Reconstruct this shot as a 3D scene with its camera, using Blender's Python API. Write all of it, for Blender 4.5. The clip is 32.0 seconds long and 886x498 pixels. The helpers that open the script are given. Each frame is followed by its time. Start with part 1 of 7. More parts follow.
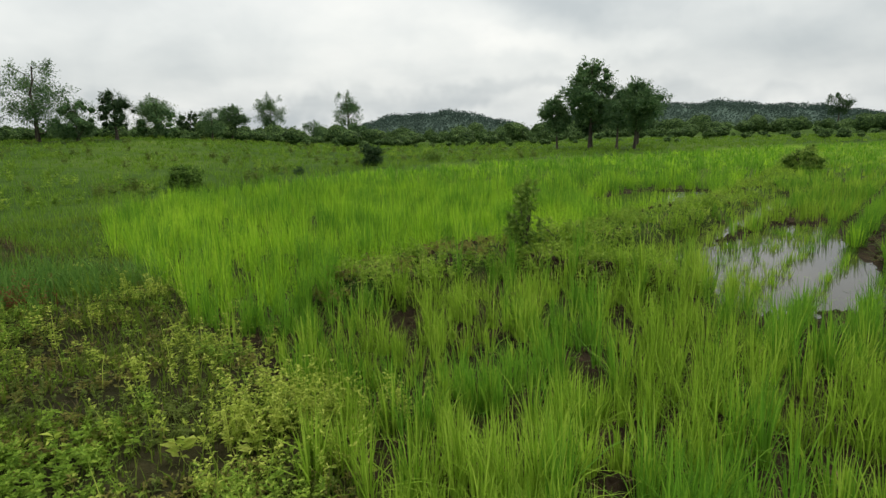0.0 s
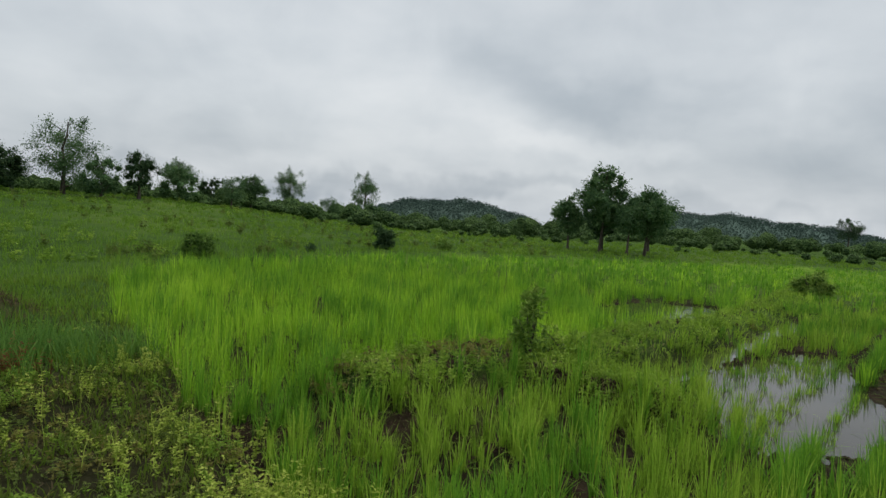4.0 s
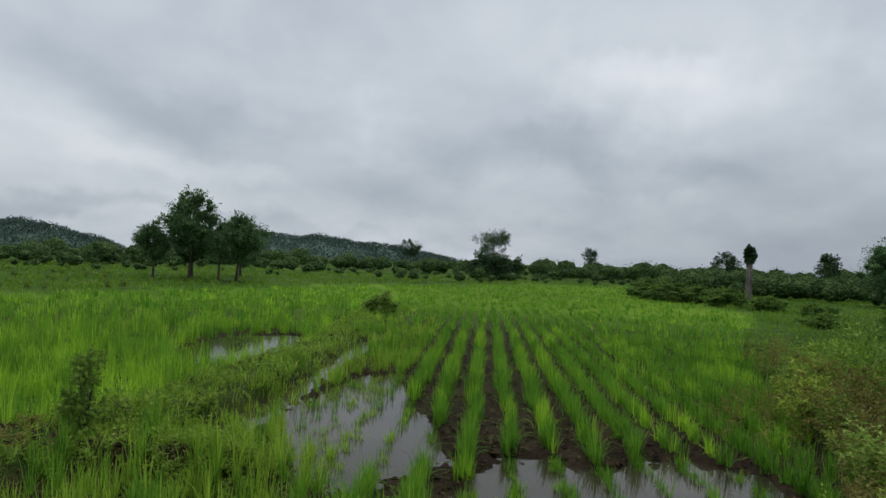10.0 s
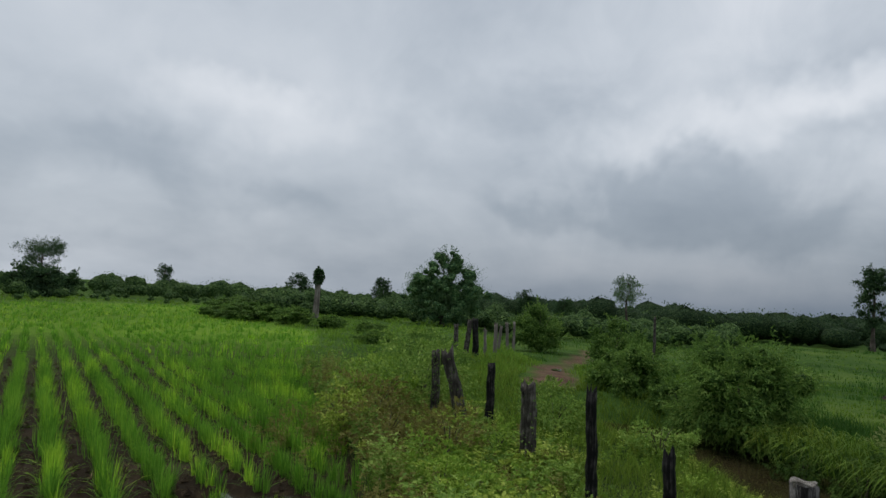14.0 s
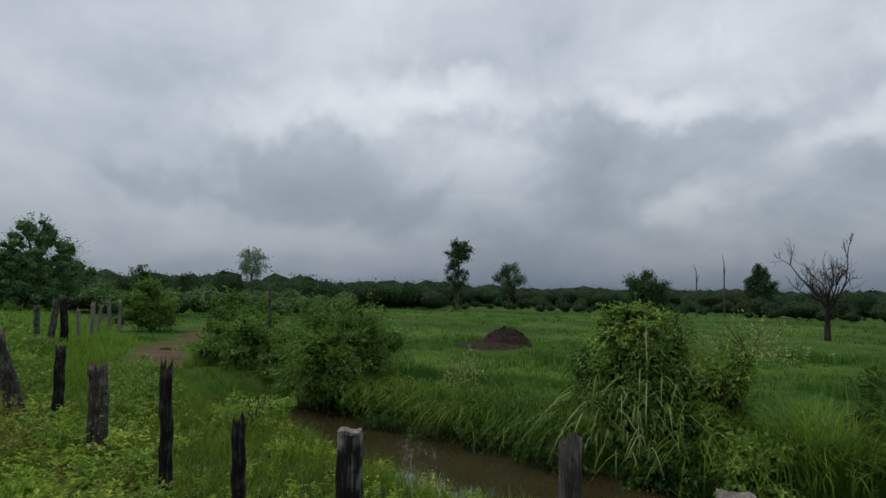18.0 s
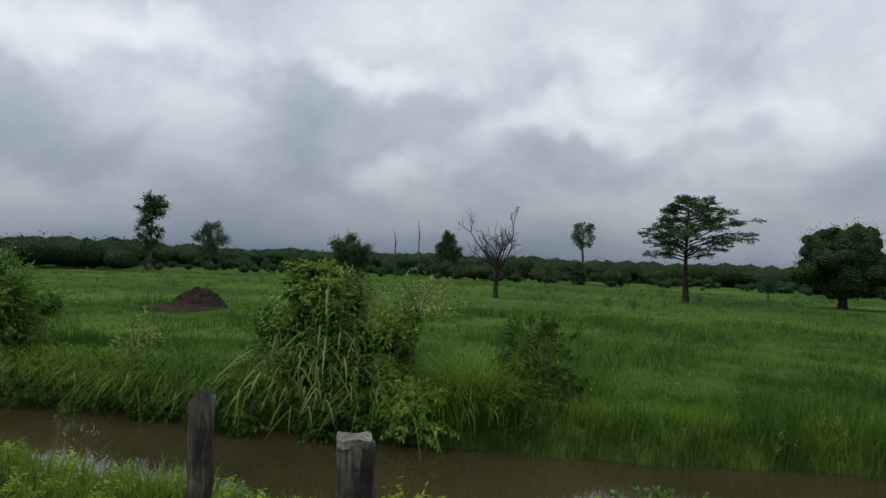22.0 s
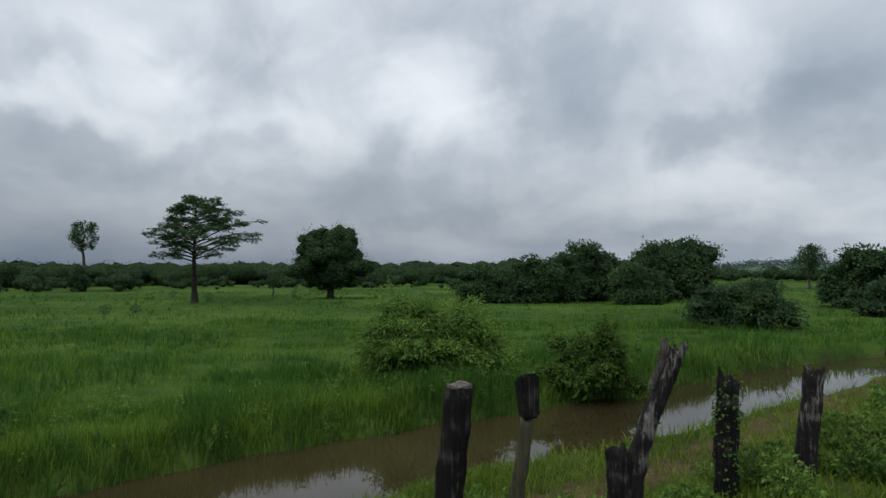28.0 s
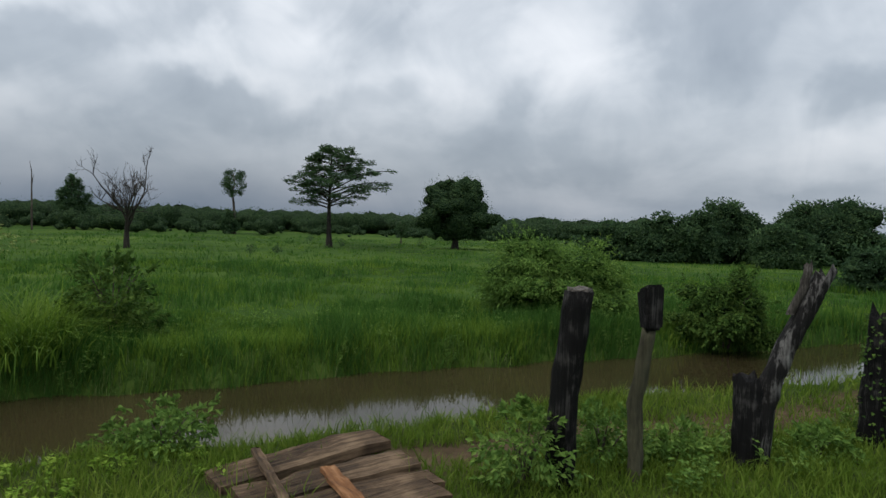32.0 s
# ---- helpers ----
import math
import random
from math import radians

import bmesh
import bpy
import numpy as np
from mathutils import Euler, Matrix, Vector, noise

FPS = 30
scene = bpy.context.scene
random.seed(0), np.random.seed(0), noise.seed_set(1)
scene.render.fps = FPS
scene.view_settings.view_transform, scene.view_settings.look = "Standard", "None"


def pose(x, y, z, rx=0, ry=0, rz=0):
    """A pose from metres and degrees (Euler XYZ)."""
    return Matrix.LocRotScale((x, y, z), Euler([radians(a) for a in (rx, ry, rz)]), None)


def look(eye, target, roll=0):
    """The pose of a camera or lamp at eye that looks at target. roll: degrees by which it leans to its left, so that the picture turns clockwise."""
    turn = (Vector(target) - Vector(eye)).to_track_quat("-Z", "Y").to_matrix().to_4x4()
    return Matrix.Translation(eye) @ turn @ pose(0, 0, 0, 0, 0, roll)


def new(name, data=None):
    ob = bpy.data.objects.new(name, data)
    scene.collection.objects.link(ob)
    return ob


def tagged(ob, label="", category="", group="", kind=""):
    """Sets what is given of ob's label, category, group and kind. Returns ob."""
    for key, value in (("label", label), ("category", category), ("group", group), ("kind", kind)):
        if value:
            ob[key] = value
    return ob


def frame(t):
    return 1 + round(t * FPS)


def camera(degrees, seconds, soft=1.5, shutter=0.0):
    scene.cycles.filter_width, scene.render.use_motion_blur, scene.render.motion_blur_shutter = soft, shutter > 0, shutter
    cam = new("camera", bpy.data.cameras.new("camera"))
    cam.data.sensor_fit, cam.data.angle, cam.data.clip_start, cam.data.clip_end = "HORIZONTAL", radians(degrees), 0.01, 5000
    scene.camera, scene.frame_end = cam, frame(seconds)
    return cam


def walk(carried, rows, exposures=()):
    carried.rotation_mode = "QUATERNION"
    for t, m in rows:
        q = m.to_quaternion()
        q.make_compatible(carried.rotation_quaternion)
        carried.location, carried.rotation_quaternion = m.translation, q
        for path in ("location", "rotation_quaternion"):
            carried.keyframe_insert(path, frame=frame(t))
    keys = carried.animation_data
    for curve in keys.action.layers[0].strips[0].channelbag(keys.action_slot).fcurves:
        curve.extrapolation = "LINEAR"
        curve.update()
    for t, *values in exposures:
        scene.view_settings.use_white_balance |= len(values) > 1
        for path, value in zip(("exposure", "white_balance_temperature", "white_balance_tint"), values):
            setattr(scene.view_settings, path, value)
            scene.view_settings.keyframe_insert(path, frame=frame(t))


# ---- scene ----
cam = camera(70.6, 32.0, 1.5)
PATH = [
    (0, (-0.304, 0.321, 1.29), (-0.304, 2.286, 0.923), -1.7),
    (0.5, (-0.314, 0.307, 1.301), (-0.437, 2.265, 0.912), -0.3),
    (1, (-0.329, 0.282, 1.31), (-0.592, 2.24, 0.999), -1.2),
    (1.5, (-0.336, 0.33, 1.307), (-0.733, 2.272, 1.043), -1.2),
    (2, (-0.333, 0.349, 1.325), (-0.745, 2.294, 1.103), -0.7),
    (2.5, (-0.332, 0.372, 1.351), (-0.684, 2.331, 1.16), 1.2),
    (3, (-0.333, 0.365, 1.376), (-0.612, 2.34, 1.223), 2.5),
    (3.5, (-0.312, 0.361, 1.403), (-0.473, 2.35, 1.275), 2.1),
    (4, (-0.312, 0.341, 1.42), (-0.338, 2.338, 1.323), 3.7),
    (4.5, (-0.281, 0.312, 1.452), (-0.176, 2.309, 1.408), 3.6),
    (6.5, (-0.277, 0.406, 1.539), (0.086, 2.37, 1.448), 0.9),
    (7, (-0.261, 0.404, 1.559), (0.136, 2.361, 1.457), 0.2),
    (7.5, (-0.255, 0.408, 1.574), (0.167, 2.36, 1.46), 0.6),
    (8, (-0.252, 0.394, 1.589), (0.197, 2.341, 1.506), 1.3),
    (8.5, (-0.209, 0.368, 1.607), (0.409, 2.268, 1.517), 2.2),
    (9, (-0.178, 0.378, 1.637), (0.61, 2.215, 1.581), 2.1),
    (9.5, (-0.143, 0.383, 1.667), (0.826, 2.133, 1.661), 2.4),
    (10, (-0.097, 0.375, 1.695), (1.048, 2.014, 1.733), 2.5),
    (10.5, (0.036, 0.493, 1.691), (1.348, 2.001, 1.773), 3.2),
    (11, (0.115, 0.543, 1.68), (1.534, 1.944, 1.838), 3.7),
    (11.5, (0.141, 0.512, 1.704), (1.681, 1.768, 1.927), 3.9),
    (12, (0.161, 0.518, 1.719), (1.804, 1.634, 1.955), 3.7),
    (12.5, (0.152, 0.491, 1.739), (1.879, 1.47, 1.977), 4.3),
    (13, (0.326, 0.468, 1.719), (2.132, 1.298, 1.94), 3.9),
    (13.5, (0.409, 0.433, 1.723), (2.276, 1.113, 1.956), 3.4),
    (14, (0.456, 0.414, 1.705), (2.349, 1.036, 1.874), 3.7),
    (14.5, (0.507, 0.339, 1.726), (2.447, 0.765, 1.964), 2.8),
    (15, (0.561, 0.246, 1.731), (2.541, 0.429, 1.951), 1.1),
    (15.5, (0.617, 0.212, 1.713), (2.609, 0.235, 1.892), 1.1),
    (17.5, (0.833, 0.069, 1.642), (2.776, -0.374, 1.809), 1.5),
    (18, (0.835, 0.043, 1.64), (2.763, -0.47, 1.778), 1.4),
    (18.5, (0.853, 0.004, 1.638), (2.743, -0.636, 1.773), 1.3),
    (19, (0.845, -0.011, 1.63), (2.702, -0.747, 1.739), 1.0),
    (19.5, (0.858, -0.06, 1.623), (2.678, -0.886, 1.694), 0.7),
    (20, (0.849, -0.101, 1.622), (2.619, -1.029, 1.678), 0.5),
    (20.5, (0.821, -0.147, 1.626), (2.533, -1.176, 1.734), 0.8),
    (21, (0.799, -0.195, 1.619), (2.429, -1.352, 1.693), 0.7),
    (21.5, (0.798, -0.235, 1.611), (2.353, -1.49, 1.694), 1.3),
    (22, (0.801, -0.248, 1.601), (2.305, -1.564, 1.646), 2.2),
    (22.5, (0.791, -0.241, 1.601), (2.202, -1.657, 1.677), 3.1),
    (23, (0.765, -0.202, 1.612), (2.139, -1.651, 1.739), 2.6),
    (23.5, (0.725, -0.178, 1.619), (2.062, -1.66, 1.756), 2.8),
    (24, (0.661, -0.181, 1.63), (1.839, -1.791, 1.765), 1.8),
    (24.5, (0.64, -0.194, 1.632), (1.705, -1.882, 1.769), 2.7),
    (26.5, (0.16, -0.603, 1.722), (0.865, -2.469, 1.862), 2.0),
    (27, (0.129, -0.599, 1.711), (0.673, -2.521, 1.818), 2.2),
    (27.5, (0.08, -0.659, 1.698), (0.477, -2.616, 1.809), 1.1),
    (28, (0.02, -0.686, 1.689), (0.262, -2.67, 1.757), -0.3),
    (28.5, (-0.04, -0.687, 1.677), (0.043, -2.685, 1.709), -1.4),
    (29, (-0.065, -0.666, 1.66), (-0.055, -2.666, 1.654), -1.4),
    (29.5, (-0.068, -0.676, 1.643), (-0.059, -2.675, 1.679), -0.8),
    (30, (-0.064, -0.656, 1.613), (-0.019, -2.655, 1.659), 0.4),
    (30.5, (-0.044, -0.652, 1.571), (0.159, -2.64, 1.64), 0.4),
    (31, (-0.02, -0.652, 1.519), (0.391, -2.608, 1.599), 1.8),
    (31.5, (0.004, -0.649, 1.45), (0.578, -2.565, 1.446), 2.3),
    (32, (0.002, -0.672, 1.396), (0.628, -2.57, 1.32), 1.8),
]

EXPOSURES = [(0, .42, 7300, 8), (2, .18, 6900, 8), (4, .08, 6800, 9), (9, .0, 6650, 9), (11, -.18, 6500, 10), (12, -.33, 6500, 10), (13, -.22, 6500, 10), (14, -.12, 6500, 10), (15, -.11, 6500, 10), (18, -.10, 6500, 10), (20, .02, 6500, 10), (23, .06, 6500, 10), (27, .06, 6500, 10), (29, .06, 6500, 10), (30, .0, 6500, 10), (31, -.02, 6500, 10), (32, .1, 6500, 10)]
walk(cam, [(t, look(eye, target, roll)) for t, eye, target, roll in PATH], EXPOSURES)

# ---- world, sun ----
def link_nodes(nt, a, out, b, inp):
    nt.links.new(a.outputs[out], b.inputs[inp])


def math_node(nt, op, a, b=None, c=None, clamp=False):
    n = nt.nodes.new("ShaderNodeMath")
    n.operation, n.use_clamp = op, clamp
    for i, v in enumerate((a, b, c)):
        if v is None:
            continue
        if isinstance(v, (int, float)):
            n.inputs[i].default_value = v
        else:
            nt.links.new(v, n.inputs[i])
    return n.outputs[0]


def ramp_node(nt, fac, stops):
    n = nt.nodes.new("ShaderNodeValToRGB")
    el = n.color_ramp.elements
    while len(el) < len(stops):
        el.new(0.5)
    for e, (p, c) in zip(el, stops):
        e.position, e.color = p, (*c, 1)
    nt.links.new(fac, n.inputs[0])
    return n.outputs[0]


def mix_color(nt, kind, fac, a, b):
    n = nt.nodes.new("ShaderNodeMix")
    n.data_type, n.blend_type = "RGBA", kind
    for sock, v in ((n.inputs[0], fac), (n.inputs[6], a), (n.inputs[7], b)):
        if isinstance(v, (int, float)):
            sock.default_value = v
        elif isinstance(v, tuple):
            sock.default_value = (*v, 1)
        else:
            nt.links.new(v, sock)
    return n.outputs[2]


def noise_node(nt, vec, scale, detail=4.0, rough=0.55, distort=0.0):
    n = nt.nodes.new("ShaderNodeTexNoise")
    n.inputs["Scale"].default_value, n.inputs["Detail"].default_value = scale, detail
    n.inputs["Roughness"].default_value, n.inputs["Distortion"].default_value = rough, distort
    if vec is not None:
        nt.links.new(vec, n.inputs["Vector"])
    return n.outputs["Fac"]


SUN_UP, SUN_TURN = radians(58), radians(150)


def build_world():
    w = bpy.data.worlds.new("overcast_sky")
    scene.world = w
    w.use_nodes = True
    nt = w.node_tree
    nt.nodes.clear()
    out, bg = nt.nodes.new("ShaderNodeOutputWorld"), nt.nodes.new("ShaderNodeBackground")
    co = nt.nodes.new("ShaderNodeTexCoord")
    sep = nt.nodes.new("ShaderNodeSeparateXYZ")
    link_nodes(nt, co, "Generated", sep, 0)
    x, y, z = sep.outputs
    up = math_node(nt, "MAXIMUM", z, 0.0)
    den = math_node(nt, "ADD", up, 0.30)
    com = nt.nodes.new("ShaderNodeCombineXYZ")
    nt.links.new(math_node(nt, "DIVIDE", x, den), com.inputs[0])
    nt.links.new(math_node(nt, "DIVIDE", y, den), com.inputs[1])
    com.inputs[2].default_value = 3.7
    big = noise_node(nt, com.outputs[0], 0.75, 2.0, 0.45, 0.2)
    mid = noise_node(nt, com.outputs[0], 1.6, 4.0, 0.48, 0.12)
    fine = noise_node(nt, com.outputs[0], 4.2, 4.0, 0.5, 0.2)
    f = math_node(nt, "ADD", math_node(nt, "ADD", math_node(nt, "MULTIPLY", big, 0.36), math_node(nt, "MULTIPLY", mid, 0.53)), math_node(nt, "MULTIPLY", fine, 0.11))
    # the south-eastern half of the sky carries heavier, more broken cloud
    south = math_node(nt, "ADD", math_node(nt, "MULTIPLY", x, 0.75), math_node(nt, "MULTIPLY", y, -0.6), clamp=True)
    broken = math_node(nt, "ADD", math_node(nt, "MULTIPLY", x, 0.45), math_node(nt, "MULTIPLY", y, -0.78), clamp=True)
    soft = math_node(nt, "ADD", math_node(nt, "MULTIPLY", math_node(nt, "SUBTRACT", f, 0.5), math_node(nt, "ADD", math_node(nt, "MULTIPLY", broken, 0.25), 0.45)), 0.5)
    # cloud banks and thin bright places in the sheet, by heading and height in degrees
    heading = math_node(nt, "ADD", math_node(nt, "MULTIPLY", math_node(nt, "ARCTAN2", math_node(nt, "MULTIPLY", y, -1.0), x), 57.2958), 90.0)
    height = math_node(nt, "MULTIPLY", math_node(nt, "ARCSINE", z), 57.2958)
    at = nt.nodes.new("ShaderNodeCombineXYZ")
    nt.links.new(heading, at.inputs[0])
    nt.links.new(height, at.inputs[1])
    drift = nt.nodes.new("ShaderNodeTexNoise")
    drift.inputs["Scale"].default_value, drift.inputs["Detail"].default_value, drift.inputs["Roughness"].default_value = 5.5, 4.0, 0.56
    link_nodes(nt, co, "Generated", drift, "Vector")
    shift = nt.nodes.new("ShaderNodeVectorMath")
    shift.operation = "MULTIPLY_ADD"
    link_nodes(nt, drift, "Color", shift, 0)
    shift.inputs[1].default_value, shift.inputs[2].default_value = (17, 13, 0), (-8.5, -6.5, 0)
    where = nt.nodes.new("ShaderNodeVectorMath")
    link_nodes(nt, at, 0, where, 0)
    link_nodes(nt, shift, 0, where, 1)
    # ragged wisps, plainer in the north
    wisp = math_node(nt, "SUBTRACT", noise_node(nt, co.outputs["Generated"], 7.5, 6.0, 0.58, 0.7), 0.5)
    tone = math_node(nt, "ADD", soft, math_node(nt, "MULTIPLY", wisp, math_node(nt, "ADD", math_node(nt, "MULTIPLY", broken, 0.16), 0.07)))

    def cloud(head, up_deg, wide, tall, slant, light):
        nonlocal tone
        m = nt.nodes.new("ShaderNodeMapping")
        m.vector_type = "TEXTURE"
        m.inputs[1].default_value, m.inputs[2].default_value, m.inputs[3].default_value = (head, up_deg, 0), (0, 0, radians(slant)), (wide, tall, 1)
        link_nodes(nt, where, 0, m, 0)
        r = nt.nodes.new("ShaderNodeVectorMath")
        r.operation = "LENGTH"
        link_nodes(nt, m, 0, r, 0)
        f = nt.nodes.new("ShaderNodeMapRange")
        f.interpolation_type = "SMOOTHSTEP"
        f.inputs["From Min"].default_value, f.inputs["From Max"].default_value = 0.2, 1.4
        f.inputs["To Min"].default_value, f.inputs["To Max"].default_value = light, 0.0
        nt.links.new(r.outputs["Value"], f.inputs["Value"])
        tone = math_node(nt, "ADD", tone, f.outputs[0])

    # grey banks
    cloud(118, 12, 5.5, 5.0, 0, -0.13)
    cloud(90, 11.5, 9, 2.6, -8, -0.09)
    cloud(97, 7.5, 13, 2.6, -4, -0.09)
    cloud(80, 9, 6, 2, -10, -0.08)
    cloud(133, 15, 9, 2.8, 4, -0.07)
    cloud(142, 9.5, 7, 2.4, 0, -0.08)
    cloud(156, 18.5, 5, 5, 25, -0.08)
    cloud(153, 10, 6, 2.2, 10, -0.07)
    cloud(184, 17, 7, 6, 30, -0.13)
    cloud(206, 12.5, 8, 3.4, 28, -0.14)
    cloud(214, 9, 6, 2.2, 20, -0.10)
    cloud(195, 10, 4, 2, 32, -0.09)
    cloud(169, 12, 3, 2.4, 10, -0.08)
    cloud(170, 6, 12, 1.8, -4, -0.05)
    cloud(78, 17, 14, 3.4, -8, -0.06)
    cloud(52, 8, 9, 1.8, -8, -0.05)
    cloud(44, 11, 15, 2.4, 6, -0.045)
    cloud(12, 12, 16, 2.4, 0, -0.035)
    cloud(0, 2.5, 40, 1.2, 0, -0.06)
    # thin bright places
    cloud(106, 18, 9, 2.2, -6, 0.10)
    cloud(124, 16.5, 9, 1.7, 3, 0.10)
    cloud(127, 8, 4.5, 2, 0, 0.08)
    cloud(142, 12.8, 8, 1.7, 0, 0.08)
    cloud(96, 16.5, 11, 2.4, 10, 0.09)
    cloud(52, 17, 6, 2, 6, 0.07)
    cloud(147, 17, 5, 3, -15, 0.06)
    cloud(161, 12.5, 6, 3, 0, 0.06)
    cloud(172, 15, 5, 6, 30, 0.08)
    cloud(197, 5, 10, 2, 0, 0.08)
    cloud(198, 17, 4, 4, 30, 0.07)
    cloud(56, 15, 10, 3, 12, 0.06)
    cloud(12, 7, 9, 1.4, 2, 0.05)
    cloud(348, 14, 8, 4, 0, 0.04)
    clouds = ramp_node(nt, tone, [(0.28, (0.29, 0.345, 0.42)), (0.42, (0.43, 0.49, 0.565)), (0.52, (0.62, 0.675, 0.745)), (0.65, (0.86, 0.895, 0.95))])
    # grey veil of rain low over the south-east
    low = math_node(nt, "SUBTRACT", 1.0, math_node(nt, "MULTIPLY", up, 4.0), clamp=True)
    veil = math_node(nt, "MULTIPLY", math_node(nt, "POWER", low, 1.3), math_node(nt, "ADD", math_node(nt, "MULTIPLY", south, 0.95), 0.05, clamp=True))
    sky_c = mix_color(nt, "MIX", veil, clouds, (0.105, 0.155, 0.225))
    ni = nt.nodes.new("ShaderNodeTexSky")
    ni.sky_type, ni.sun_disc, ni.sun_elevation, ni.sun_rotation = "NISHITA", False, SUN_UP, SUN_TURN
    ni.air_density, ni.dust_density = 1.5, 4.0
    nis = mix_color(nt, "MULTIPLY", 1.0, ni.outputs[0], (0.10, 0.10, 0.10))
    total = mix_color(nt, "MIX", 0.9, nis, sky_c)
    nt.links.new(total, bg.inputs[0])
    bg.inputs[1].default_value = SKY_LIGHT
    link_nodes(nt, bg, 0, out, 0)


SKY_LIGHT = 1.0
build_world()
sun = new("sun", bpy.data.lights.new("sun", "SUN"))
sun.data.energy, sun.data.angle, sun.data.color = 1.5, radians(40), (1.0, 0.97, 0.92)
sun.rotation_euler = (radians(90) - SUN_UP, 0, SUN_TURN)

# ---- materials ----
def material(name):
    m = bpy.data.materials.new(name)
    m.use_nodes = True
    nt = m.node_tree
    nt.nodes.clear()
    return m, nt, nt.nodes.new("ShaderNodeOutputMaterial")


def principled(nt, base, rough=0.6, spec=0.3, bump=None, strength=0.3, dist=0.02):
    p = nt.nodes.new("ShaderNodeBsdfPrincipled")
    if isinstance(base, tuple):
        p.inputs["Base Color"].default_value = (*base, 1)
    else:
        nt.links.new(base, p.inputs["Base Color"])
    if isinstance(rough, float):
        p.inputs["Roughness"].default_value = rough
    else:
        nt.links.new(rough, p.inputs["Roughness"])
    p.inputs["Specular IOR Level"].default_value = spec
    if bump is not None:
        b = nt.nodes.new("ShaderNodeBump")
        b.inputs["Strength"].default_value, b.inputs["Distance"].default_value = strength, dist
        nt.links.new(bump, b.inputs["Height"])
        nt.links.new(b.outputs[0], p.inputs["Normal"])
    return p


def place_vec(nt):
    return nt.nodes.new("ShaderNodeNewGeometry").outputs["Position"]


def leaf_material(name, dark, mid, light, through_light=0.35, patch=0.5, spec=0.08, rough=0.6):
    """Leaves or blades: each island takes a tone of its own, and stands in patches of like tone."""
    m, nt, out = material(name)
    geo = nt.nodes.new("ShaderNodeNewGeometry")
    patches = noise_node(nt, geo.outputs["Position"], patch, 3.0)
    f = math_node(nt, "ADD", math_node(nt, "MULTIPLY", geo.outputs["Random Per Island"], 0.55), math_node(nt, "MULTIPLY", math_node(nt, "SUBTRACT", patches, 0.28), 0.95), clamp=True)
    col = ramp_node(nt, f, [(0.08, dark), (0.5, mid), (0.92, light)])
    p = principled(nt, col, rough, spec)
    t = nt.nodes.new("ShaderNodeBsdfTranslucent")
    nt.links.new(col, t.inputs[0])
    mix = nt.nodes.new("ShaderNodeMixShader")
    mix.inputs[0].default_value = through_light
    link_nodes(nt, p, 0, mix, 1)
    link_nodes(nt, t, 0, mix, 2)
    link_nodes(nt, mix, 0, out, 0)
    return m


def mass_material(name, dark, mid, light, scale):
    """Foliage seen as a mass: leaf-sized mottling and relief."""
    m, nt, out = material(name)
    pos = place_vec(nt)
    vor = nt.nodes.new("ShaderNodeTexVoronoi")
    vor.inputs["Scale"].default_value = scale
    nt.links.new(pos, vor.inputs["Vector"])
    sep = nt.nodes.new("ShaderNodeSeparateColor")
    link_nodes(nt, vor, "Color", sep, 0)
    f = math_node(nt, "ADD", math_node(nt, "MULTIPLY", sep.outputs[0], 0.5), math_node(nt, "MULTIPLY", noise_node(nt, pos, scale * 0.25, 4.0), 0.5))
    col = ramp_node(nt, f, [(0.2, dark), (0.5, mid), (0.8, light)])
    h = math_node(nt, "ADD", math_node(nt, "MULTIPLY", vor.outputs["Distance"], -1.0), noise_node(nt, pos, scale * 0.3, 3.0))
    p = principled(nt, col, 0.8, 0.05, h, 1.0, 3.0 / scale)
    link_nodes(nt, p, 0, out, 0)
    return m


def wood_material(name, dark, mid, light, scale=6.0, stretch=0.12, rough=0.85, pale=0.62, along="z"):
    m, nt, out = material(name)
    co = nt.nodes.new("ShaderNodeTexCoord")
    mp = nt.nodes.new("ShaderNodeMapping")
    mp.inputs["Scale"].default_value = (1, 1, stretch) if along == "z" else (stretch, 1, 1)
    link_nodes(nt, co, "Object", mp, 0)
    info = nt.nodes.new("ShaderNodeObjectInfo")
    link_nodes(nt, info, "Random", mp, 1)
    grain = noise_node(nt, mp.outputs[0], scale * 5, 6.0, 0.65, 0.6)
    stain = noise_node(nt, co.outputs["Object"], scale * 0.6, 4.0, 0.6)
    f = math_node(nt, "ADD", math_node(nt, "MULTIPLY", grain, 0.5), math_node(nt, "MULTIPLY", stain, 0.5))
    col = ramp_node(nt, f, [(0.38, dark), (0.51, mid), (pale, light)])
    p = principled(nt, col, rough, 0.2, grain, 0.8, 0.03)
    link_nodes(nt, p, 0, out, 0)
    return m


